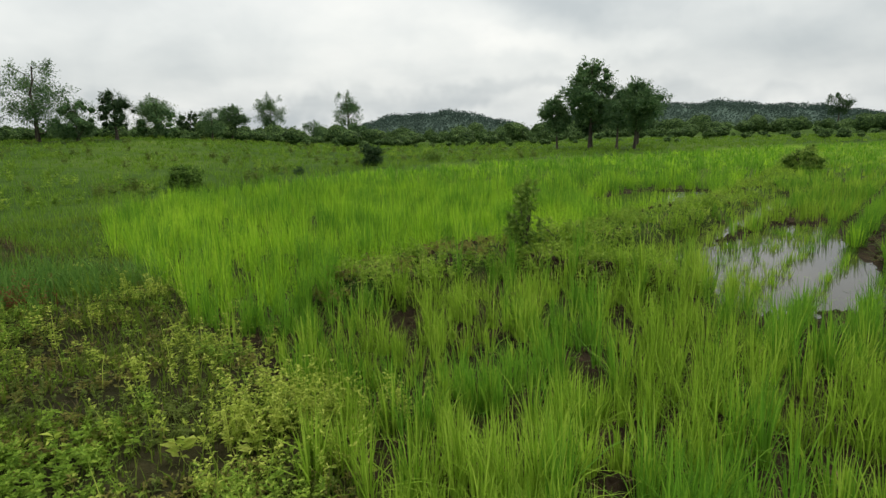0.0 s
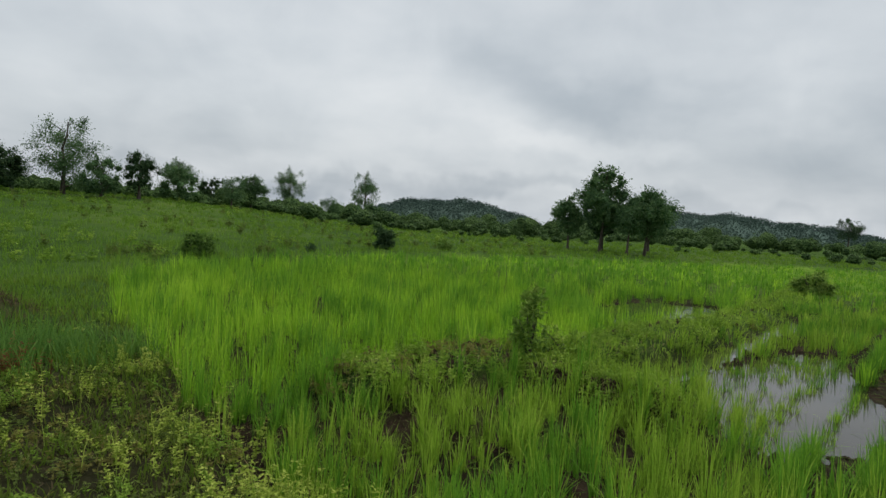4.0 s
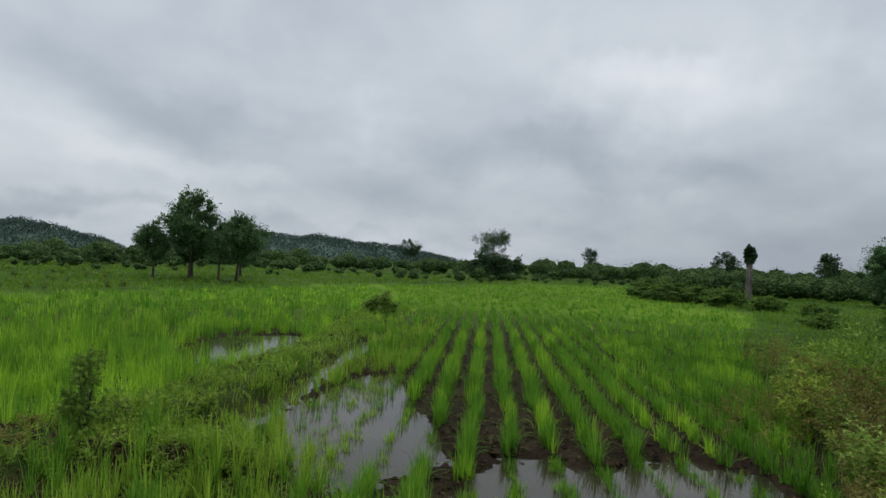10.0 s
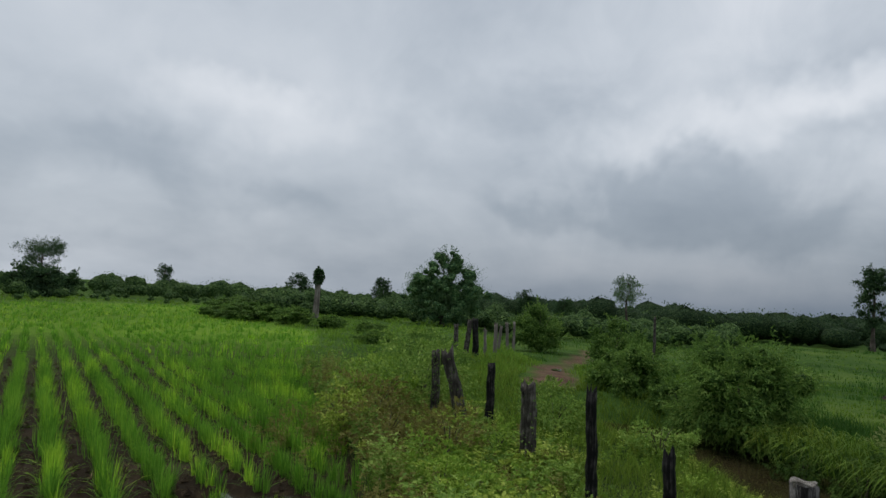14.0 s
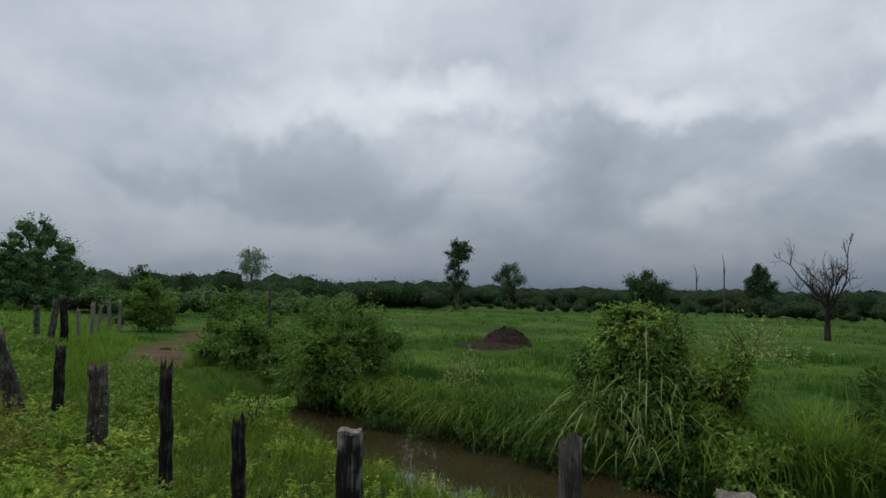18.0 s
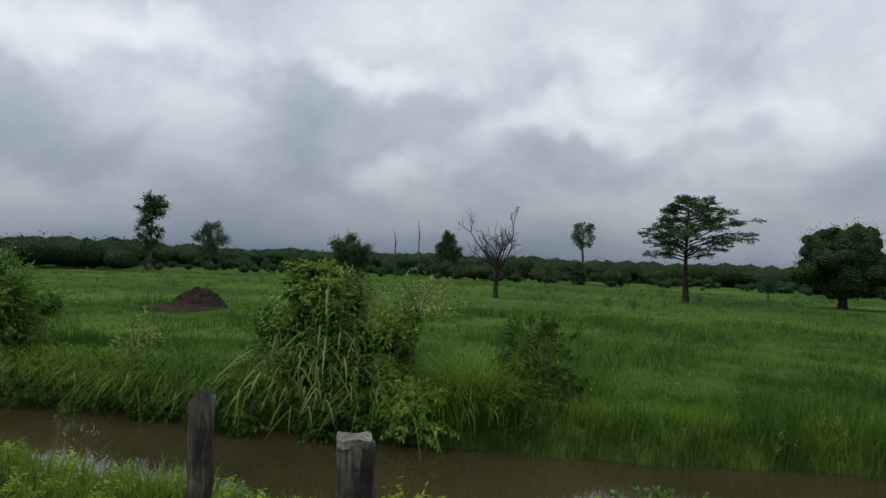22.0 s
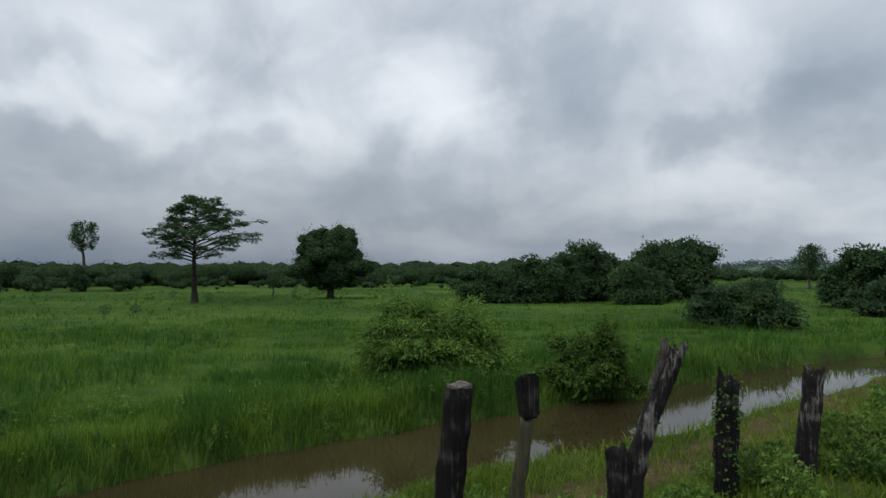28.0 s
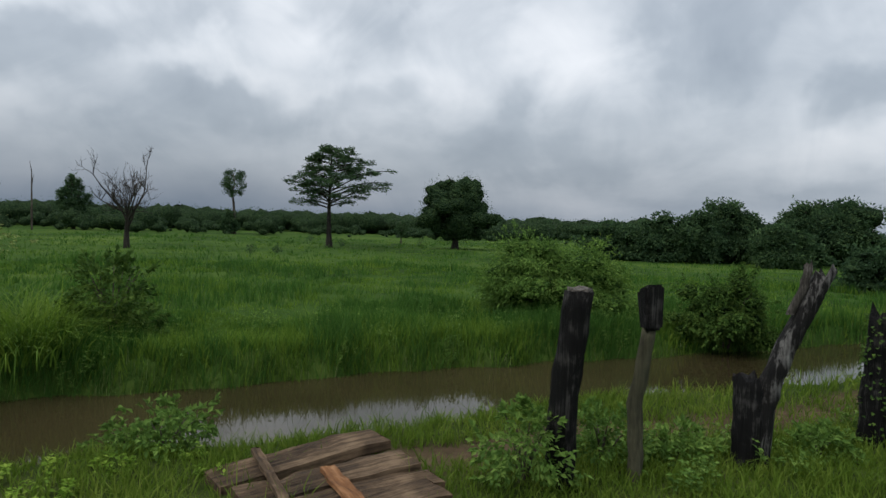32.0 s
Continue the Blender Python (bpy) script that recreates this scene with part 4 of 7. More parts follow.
def all_herbs():
    rng = np.random.default_rng(41)
    x, y = polar(rng, 1900, 1.7, 8.5, -60, -6, 0.8)
    keep = ~inside(x, y, PADDY) & (waves(x, y, 1.3, 9) + 0.6 * waves(x, y, 0.5, 49) < -0.08) & (waves(x, y, 0.9, 77) > -0.3) & ((np.hypot((x + 2.35) / 0.7, (y - 4.3) / 0.9) > 1) | (rng.uniform(0, 1, 1900) < 0.2)) & ((np.hypot(x + 1.6, y - 2.7) > 0.6) | (rng.uniform(0, 1, 1900) < 0.4))
    x, y = x[keep], y[keep]
    pale = waves(x, y, 1.0, 43) + rng.normal(0, 0.15, len(x)) > 0.3
    herbs("bank_herbs", rng, x[~pale], y[~pale], 5, 0.15, 0.028, WEED, "low green herbs covering the bank")
    herbs("pale_bank_herbs", rng, x[pale], y[pale], 3, 0.22, 0.022, WEED_PALE, "pale yellow-green herbs in flower on the bank", 11)
    # ground cover over the whole bank, and brown litter between
    x, y = polar(rng, 2900, 1.6, 7.5, -62, -6, 0.9)
    keep = ~inside(x, y, PADDY) & (waves(x, y, 0.9, 77) > -0.22)
    x, y = x[keep], y[keep]
    wilt = waves(x, y, 0.8, 51) + rng.normal(0, 0.25, len(x)) > 0.08
    herbs("creeping_herbs", rng, x[~wilt], y[~wilt], 3, 0.075, 0.03, OLIVE, "creeping olive-green herbs on the bank", 4)
    herbs("wilted_herbs", rng, x[wilt], y[wilt], 3, 0.07, 0.032, WEED_RUST, "brown wilted herbs on the bank", 4)
    x, y = rng.normal(-1.02, 0.22, 46), rng.normal(2.98, 0.2, 46)
    herbs("pale_corner_herbs", rng, x, y, 4, 0.27, 0.027, WEED_PALE, "pale yellow-green herbs beside the rice", 12)
    x = np.concatenate([rng.normal(-1.75, 0.22, 18), rng.normal(-3.1, 0.3, 16), rng.normal(-2.75, 0.2, 8)])
    y = np.concatenate([rng.normal(4.0, 0.5, 18), rng.normal(4.0, 0.3, 16), rng.normal(5.3, 0.3, 8)])
    herbs("pale_edge_herbs", rng, x, y, 4, 0.26, 0.028, WEED_PALE, "pale flowering herbs along the edge of the rice", 12)
    x, y = rng.normal(-2.0, 0.25, 50), rng.normal(2.5, 0.18, 50)
    herbs("leafy_corner_herbs", rng, x, y, 5, 0.13, 0.036, WEED, "leafy bright green herbs on the bank", 9)
    x = np.concatenate([rng.normal(-5.1, 0.2, 16), rng.normal(-3.6, 0.12, 7)])
    y = np.concatenate([rng.normal(4.9, 0.2, 16), rng.normal(4.85, 0.1, 7)])
    herbs("rusty_ferns", rng, x, y, 4, 0.3, 0.03, RUST, "rust-red wilted ferns on the bank", 9)
    x, y = rng.normal(-2.3, 0.45, 260), rng.normal(4.2, 0.55, 260)
    grass_patch("bank_litter", rng, x, y, 5, 0.09, 0.008, 2.0, HEAP_STRAW, "brown dead litter lying on the bank", 2, 0.09)
    herbs("yellow_seedlings", rng, np.array([-1.08, -1.4, -2.04, -4.09]), np.array([2.73, 2.67, 2.78, 6.61]), 2, 0.11, 0.075, WEED_PALE, "bright yellow-green broad-leaved seedlings on the bank", 4)
    # rough weeds in the field beyond
    x, y = polar(rng, 1000, 13.0, 52.0, -52, 8, 1.2)
    keep = ~inside(x, y, PADDY) & (waves(x, y, 4.0, 52) + 0.5 * waves(x, y, 1.5, 53) > 0.05)
    x, y = x[keep], y[keep]
    dull = waves(x, y, 5.0, 54) > 0
    herbs("field_weeds", rng, x[~dull], y[~dull], 7, 0.36, 0.10, WEED, "yellow-green weeds standing in the field", 4)
    herbs("dull_field_weeds", rng, x[dull], y[dull], 7, 0.4, 0.11, OLIVE, "dull olive weeds standing in the field", 4)
    # between right-hand paddy and fence
    x, y = polar(rng, 2200, 2.5, 16.0, 54, 82, 0.9)
    gap = to_line(x, y, FENCE_NE)
    keep = ~inside(x, y, PADDY) & (gap < 0.3)
    x, y, gap = x[keep], y[keep], gap[keep]
    rust = waves(x, y, 2.0, 45) + rng.normal(0, 0.25, len(x)) > -0.05
    lump = 0.15 + 0.65 * np.clip(waves(x, y, 1.1, 55) + 0.25, 0, 1) * step(-0.5, -1.9, gap)
    bright = waves(x, y, 0.9, 64) + rng.normal(0, 0.2, len(x)) > 0.5
    herbs("pale_fence_herbs", rng, x[bright], y[bright], 4, 0.28, 0.055, WEED_PALE, "pale yellow-green weeds along the fence")
    rust, bright = rust & ~bright, bright
    for name, which, leaf, mat, label in (("fence_herbs", ~rust & ~bright, 0.07, BUSH_LIGHT, "leafy green weeds along the fence"), ("rusty_herbs", rust, 0.045, WEED_RUST, "rust-brown weeds between the paddy and the fence")):
        for tag, part_of in (("", lump < 0.4), ("_tall", lump >= 0.4)):
            sel = which & part_of
            herbs(name + tag, rng, x[sel], y[sel], 5, float(np.mean(lump[sel])), leaf, mat, label)
    # foot of the fence posts
    x, y = polar(rng, 1700, 1.9, 11.0, 66, 232, 0.8)
    s = ditch_side(x, y)
    keep = (s < -1.1) & ~inside(x, y, PADDY) & ((np.abs(to_line(x, y, FENCE_NE)) < 0.7) | (np.abs(to_line(x, y, FENCE_SW)) < 0.35)) & ((np.abs(to_line(x, y, PATHWAY)) > 0.4) | (x > -2.3)) & (waves(x, y, 0.7, 56) > -0.25)
    x, y = x[keep], y[keep]
    far = y < -3.0
    herbs("dark_post_foot_herbs", rng, x[far], y[far], 5, 0.22, 0.045, BUSH, "low leafy weeds round the fence posts")
    x, y = x[~far], y[~far]
    herbs("post_foot_herbs", rng, x, y, 4, 0.13, 0.05, BUSH, "leafy weeds growing round the fence posts")
    x = np.concatenate([rng.normal(6.5, 0.3, 60), rng.normal(7.4, 0.25, 30), rng.normal(9.2, 0.35, 36), rng.normal(5.7, 0.3, 30)])
    y = np.concatenate([rng.normal(2.15, 0.22, 60), rng.normal(1.6, 0.14, 30), rng.normal(2.9, 0.2, 36), rng.normal(1.55, 0.2, 30)])
    herbs("broad_leaved_weeds", rng, x, y, 2, 0.25, 0.085, WEED_PALE, "pale broad-leaved weeds round the split posts", 5)
    herbs("green_broad_leaved_weeds", rng, x + rng.normal(0, 0.25, len(x)), y + rng.normal(0, 0.25, len(x)), 3, 0.23, 0.08, WEED, "green broad-leaved weeds round the split posts", 5)
    x, y = rng.normal(8.4, 0.9, 200), rng.normal(4.0, 0.5, 200)
    keep = to_line(x, y, FENCE_NE) < -0.3
    herbs("brown_weeds", rng, x[keep], y[keep], 5, 0.3, 0.05, WEED_RUST, "brown wilted weeds between the paddy and the fence")
    # weeds at the ditch edge
    x, y = polar(rng, 2600, 3.0, 15.0, 78, 220, 0.7)
    s = ditch_side(x, y)
    keep = ((s > 0.95) & (s < 1.7)) | ((s < -0.95) & (s > -1.5) & (waves(x, y, 0.9, 57) > 0.0))
    x, y, s = x[keep], y[keep], s[keep]
    low = (s > 0) & (waves(x, y, 1.2, 58) > 0.3)
    herbs("ditch_herbs", rng, x[low], y[low], 4, 0.2, 0.05, BUSH, "green weeds hanging over the ditch bank")
    herbs("near_ditch_herbs", rng, x[s < 0], y[s < 0], 4, 0.16, 0.045, WEED, "low weeds at the edge of the ditch water")
    # leafy weeds on the trodden bank beside the ditch, and soft herbs along the meadow's edge
    x, y = polar(rng, 520, 2.6, 9.0, 84, 150, 0.9)
    s = ditch_side(x, y)
    keep = (s < -1.05) & (s > -2.6) & (waves(x, y, 0.8, 67) > -0.1) & ~inside(x, y, DECK_RING)
    x, y = x[keep], y[keep]
    herbs("trodden_bank_herbs", rng, x, y, 4, 0.12, 0.045, WEED, "bright low weeds on the bank beside the ditch", 5)
    x, y = polar(rng, 1500, 5.5, 15.0, 112, 205, 0.8)
    s = ditch_side(x, y)
    keep = (s > 1.15) & (s < 3.4) & (waves(x, y, 1.1, 68) + 0.5 * waves(x, y, 0.45, 69) > -0.2)
    x, y = x[keep], y[keep]
    herbs("meadow_edge_herbs", rng, x[::2], y[::2], 5, 0.32, 0.045, BUSH, "soft green herbs along the meadow bank", 6)
    x, y = polar(rng, 600, 2.4, 9.0, 72, 128, 0.9)
    s = ditch_side(x, y)
    keep = (s < -1.15) & ~inside(x, y, PADDY) & (to_line(x, y, FENCE_NE) > -0.6) & (waves(x, y, 0.7, 75) > -0.2)
    x, y = x[keep], y[keep]
    soft = waves(x, y, 0.8, 76) > 0.1
    herbs("fence_foot_herbs", rng, x[soft], y[soft], 5, 0.22, 0.038, WEED_PALE, "pale leafy weeds on the bank between the fence posts", 8)
    herbs("green_fence_foot_herbs", rng, x[~soft], y[~soft], 5, 0.2, 0.042, WEED, "green leafy weeds on the bank between the fence posts", 8)
    # dyke herbs
    x, y = polar(rng, 3400, 4.5, 20.0, -20, 38, 0.8)
    keep = np.minimum(np.abs(to_line(x, y, DYKE)), np.abs(to_line(x, y, DYKE_SIDE))) < 0.5
    x, y = x[keep], y[keep]
    rust = (waves(x, y, 1.6, 47) > 0.5) | (x < 0.4) & (waves(x, y, 1.1, 48) > 0.1)
    herbs("dyke_herbs", rng, x[~rust], y[~rust], 4, 0.17, 0.042, WEED, "yellow-green weeds on the paddy dyke")
    herbs("rusty_dyke_herbs", rng, x[rust], y[rust], 4, 0.14, 0.038, WEED_RUST, "brownish weeds on the paddy dyke")


FENCE_NE = [(2.73, -1.55), (3.35, -1.2), (4.05, -0.35), (5.1, 0.2), (6.7, 0.9), (8.15, 1.7), (9.3, 2.6), (11.0, 3.7), (20.2, 6.0), (25.0, 5.6)]
FENCE_SW = [(0.4, -4.15), (0.0, -4.35), (-0.65, -5.0), (-1.55, -5.75), (-2.3, -6.3), (-3.6, -7.5), (-5.0, -9.4), (-7.3, -11.9)]
all_herbs()


# ---- bushes ----
def heart_geo(rng, c, r, size, full=0.72):
    """The dense, shaded heart of each lobe of a crown."""
    la, lo = np.linspace(-1.2, 1.45, 5), 2 * np.pi * np.arange(6) / 6
    A, O = np.meshgrid(la, lo, indexing="ij")
    ball = np.stack([np.cos(A) * np.cos(O), np.cos(A) * np.sin(O), np.sin(A)], -1).reshape(-1, 3)
    v = (c[:, None] + ball[None] * (r[:, None, None] * full * (1 + 0.16 * rng.normal(size=(len(c), len(ball), 1))))) * np.asarray(size)
    i, j = np.meshgrid(np.arange(4), np.arange(6), indexing="ij")
    j2 = (j + 1) % 6
    q = np.stack([i * 6 + j, i * 6 + j2, (i + 1) * 6 + j2, (i + 1) * 6 + j], -1).reshape(-1, 4)
    return v.reshape(-1, 3), (q[None] + 30 * np.arange(len(c))[:, None, None]).reshape(-1, 4), np.zeros((0, 3), int)


def lumpy(rng, n, size, lumps=30, sprigs=0.16, small=0.15, big=0.33, full=0.66, skirt=False):
    """Leaf places in the clumps of an uneven crown and along the shoots that stand out of it; also the ways outward."""
    knobs, much = unit(rng.normal(size=(7, 3))), rng.uniform(-0.22, 0.26, 7)
    c = unit(rng.normal(size=(lumps, 3)))
    swell = 1 + (np.clip(c @ knobs.T, 0, 1) ** 2 @ much)
    c *= (rng.uniform(0.12, 1, lumps) ** 0.42 * 0.76 * swell)[:, None]
    r = rng.uniform(small, big, lumps)
    if skirt:
        k = lumps // 2
        a = rng.uniform(0, 6.28, k)
        low = np.stack([np.cos(a), np.sin(a), 0 * a], 1) * rng.uniform(0.3, 0.76, (k, 1)) + rng.uniform(-0.65, -0.1, (k, 1)) * (0, 0, 1)
        c, r, lumps = np.concatenate([c, low]), np.concatenate([r, rng.uniform(small, big, k)]), lumps + k
    m = int(n * sprigs)
    pick = rng.choice(lumps, n - m, p=r**2 / (r**2).sum())
    way = unit(rng.normal(size=(n - m, 3)))
    p = c[pick] + way * (r[pick] * rng.uniform(0.45, 1.12, n - m) ** 0.5)[:, None] * (1, 1, 0.85)
    k = max(m // 9, 1)
    out = rng.integers(0, lumps, k)
    shoot = unit(unit(c[out]) + rng.normal(0, 0.5, (k, 3)) + (0, 0, 0.25))
    which = rng.integers(0, k, m)
    along = rng.uniform(0.3, 1.0, m)
    p2 = c[out][which] + shoot[which] * (r[out][which] * (0.6 + 1.3 * along * rng.uniform(0.6, 1.1, k)[which]))[:, None] + rng.normal(0, 0.012, (m, 3))
    way2 = unit(shoot[which] + rng.normal(0, 0.8, (m, 3)))
    p, way = np.concatenate([p, p2]), np.concatenate([way, way2])
    return p * np.asarray(size), unit(p + 0.6 * way), heart_geo(rng, c, r, size, full)


def bush(name, x, y, wide, tall, count, leaf, mat, label, seed, stems=6, deep=None, foot=None, droop=0.0, category="bush", group="", hearts=True, slim=0.55, lumps=30, sprigs=0.1):
    rng = np.random.default_rng(seed)
    z = float(land(x, y)) if foot is None else foot
    top = thing(name, x, y, z, label, category, group)
    p, way, heart = lumpy(rng, count, (wide * 0.52, (deep or wide) * 0.52, tall * 0.54), lumps, sprigs, skirt=True)
    heart = (heart[0] * (1, 1, 0.94) + (0, 0, tall * 0.44), heart[1], heart[2])
    p[:, 2] += tall * 0.44
    ok = p[:, 2] > 0.0
    p, way = p[ok], way[ok]
    way = way + rng.normal(0, 0.5, way.shape)
    way[:, 2] -= droop
    size = leaf * rng.uniform(0.6, 1.35, len(p))
    outer = part("foliage", leaves(rng, p, way, size, size * slim), mat, top)
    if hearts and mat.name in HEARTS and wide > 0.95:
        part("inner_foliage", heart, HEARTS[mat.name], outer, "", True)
    for k in range(stems):
        a, q = rng.uniform(0, 6.28), rng.uniform(0.14, 0.30)
        tip = np.array([math.cos(a) * wide * q, math.sin(a) * wide * q, tall * rng.uniform(0.5, 0.8)])
        path = np.array([tip * (0.12, 0.12, -0.03), tip * (0.3, 0.3, 0.4), tip * (0.65, 0.65, 0.75), tip])
        part("stem", tube(path, np.array([0.014, 0.011, 0.008, 0.003]) * (0.4 + 0.5 * tall), 5), BARK, top)
    return top


def arching_grass(name, x, y, count, length, seed, label, spread=0.25, toward=None, mat=REED, foot=None, droop=0.48, rise=0.0, wide=0.017):
    """A tussock of long blades that bow outward."""
    rng = np.random.default_rng(seed)
    z = float(land(x, y)) if foot is None else foot
    b = rng.normal(0, spread, (count, 3)) * (1, 1, 0.0)
    out = unit(b + rng.normal(0, 0.3, b.shape) * (1, 1, 0))
    b[:, 2] = rise * rng.uniform(0, 1, count) ** 1.2 * np.exp(-(b[:, 0] ** 2 + b[:, 1] ** 2) / (4 * spread**2))
    if toward is not None:
        out = unit(out * 0.7 + np.array([*toward, 0.0]))
    h = length * rng.uniform(0.5, 1.1, count)
    top = thing(name, x, y, z, label, "grass tussock")
    part("blade_tuft", blades(rng, b, h * 0.8, wide * rng.uniform(0.7, 1.4, count), rng.uniform(0.4, 1.1, count), 5, droop, out), mat, top)
    return top


# ---- trees ----
def tree(name, x, y, tall, crown_w, crown_from, seed, label, count=1500, leaf=0.22, mat=TREE, limbs=6, lean=0.0, flat=1.0, trunk_r=None, bark=BARK, foot=None, group="", dome=False, lumps=36, shape=None, clump=None, twigs=0.2, heart=0.38):
    """Tapered trunk, bowed limbs, and a crown of leaf clumps round the limbs' tips."""
    rng = np.random.default_rng(seed)
    count, leaf = int((1.5 if dome else 2.3) * count), leaf * 0.72
    z = float(land(x, y)) - 0.1 if foot is None else foot
    top = thing(name, x, y, z, label, "tree", group)
    r0 = trunk_r or 0.022 * tall + 0.03
    n = 7
    s = np.linspace(0, 1, n)
    bow = rng.normal(0, 0.018 * tall, (n, 3)) * (1, 1, 0) * s[:, None]
    path = np.stack([lean * s**1.4 * tall, 0 * s, s * tall * 0.9], 1) + bow
    part("trunk", tube(path, r0 * (1 - 0.78 * s) * (1 + 0.5 * np.exp(-s * 14)), 8, rng, 0.06), bark, top)
    for k in range(limbs):
        f = crown_from + (0.93 - crown_from) * (k + 0.3) / limbs
        start = np.array([np.interp(f / 0.9, s, path[:, i]) for i in range(3)])
        a = 2.4 * k + rng.uniform(-0.4, 0.4)
        room = math.sin(math.pi * min(0.98, 0.25 + 0.75 * (f - crown_from) / (1 - crown_from))) ** 0.5
        reach = 0.27 * crown_w * room * rng.uniform(0.72, 1.0)
        rise = reach * rng.uniform(0.3, 0.95)
        end = start + (math.cos(a) * reach, math.sin(a) * reach, min(rise, tall * 0.98 - start[2]))
        mid = 0.5 * (start + end) + (0, 0, -0.08 * reach)
        rr = r0 * 0.42 * (1 - 0.6 * f)
        part("limb", tube(np.array([start, mid, end]), np.array([rr, rr * 0.7, rr * 0.25]), 5), bark, top)
    if count:
        p, way, core, _ = crown_geo(rng, count, crown_w, tall * crown_from + 0.06 * tall, tall * 0.93, int(1.3 * lumps) if dome else 42, clump or (0.20 if dome else 0.19), shape or (FULL if dome else OPEN), twigs, heart)
        bend = np.array([lean * tall * 0.6, 0, 0])
        p, hv = p + bend, core[0] + bend
        out = way + rng.normal(0, 0.5, way.shape) + (0, 0, -0.15)
        size = leaf * rng.uniform(0.55, 1.3, count)
        crown = leaves(rng, p, out, size, size * 0.55)
        leafy = part("crown", crown, mat, top)
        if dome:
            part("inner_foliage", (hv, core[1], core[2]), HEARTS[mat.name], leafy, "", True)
    return top


def crown_geo(rng, count, wide, z0, z1, clumps, size, shape, twigs=0.2, heart=0.38):
    """A crown built of soft leaf clumps that fill an uneven outline; twigs: the share of leaves on shoots that stand out of it."""
    hs, rs = zip(*shape)
    h = rng.uniform(0, 1, 6 * clumps)
    h = h[rng.uniform(0, 1, 6 * clumps) < np.interp(h, hs, rs) ** 1.5 + 0.05][:clumps]
    k = len(h)
    a = rng.uniform(0, 2 * np.pi, k)
    p, q = rng.uniform(0, 6.28, 2)
    edge = np.interp(h, hs, rs) * (1 + 0.16 * np.sin(2 * a + p) + 0.13 * np.sin(3 * a + q + 4 * h))
    out = edge * rng.uniform(0, 1, k) ** 0.42
    r = wide * size * rng.uniform(0.6, 1.25, k) * (0.55 + 0.45 * edge)
    c = np.stack([0.5 * wide * out * np.cos(a), 0.5 * wide * out * np.sin(a), z0 + (z1 - z0) * h], 1)
    c[:, :2] *= np.maximum(0.25, 1 - r / (0.5 * wide + 1e-6))[:, None] + 0.12
    m = int(twigs * count)
    pick = rng.choice(len(c), count - m, p=r**2 / (r**2).sum())
    way = unit(rng.normal(size=(count - m, 3)) + (0, 0, 0.22))
    pos = c[pick] + way * (r[pick] * np.minimum(np.abs(rng.normal(0.52, 0.28, count - m)), 1.15))[:, None] * (1, 1, 0.8)
    # leafy twigs that stand out of the clumps
    k = max(m // 16, 1)
    root = rng.choice(len(c), k)
    mid = np.array([0, 0, 0.5 * (z0 + z1)])
    go = unit(unit(c[root] - mid) + rng.normal(0, 0.55, (k, 3)) + (0, 0, 0.25))
    reach = r[root] * rng.uniform(0.7, 1.25, k)
    twig = rng.integers(0, k, m)
    along = rng.uniform(0.3, 1.0, m)
    tips = c[root][twig] + go[twig] * (reach[twig] * along)[:, None] + rng.normal(0, 1, (m, 3)) * (0.16 * r[root][twig] * (1.25 - along))[:, None]
    pos, way = np.concatenate([pos, tips]), np.concatenate([way, unit(go[twig] + rng.normal(0, 0.7, (m, 3)))])
    return pos, way, heart_geo(rng, c * (1, 1, 1 / 0.75), r, (1, 1, 0.75), heart), c


FULL = [(0, 0.35), (0.12, 0.75), (0.3, 0.97), (0.5, 1.0), (0.7, 0.86), (0.88, 0.55), (1, 0.2)]
TALL = [(0, 0.45), (0.2, 0.85), (0.42, 1.0), (0.6, 0.82), (0.75, 0.62), (0.9, 0.45), (1, 0.25)]
OPEN = [(0, 0.45), (0.2, 0.85), (0.5, 1.0), (0.75, 0.85), (1, 0.4)]
FAN = [(0, 0.25), (0.3, 0.55), (0.6, 0.9), (0.85, 1.0), (1, 0.6)]


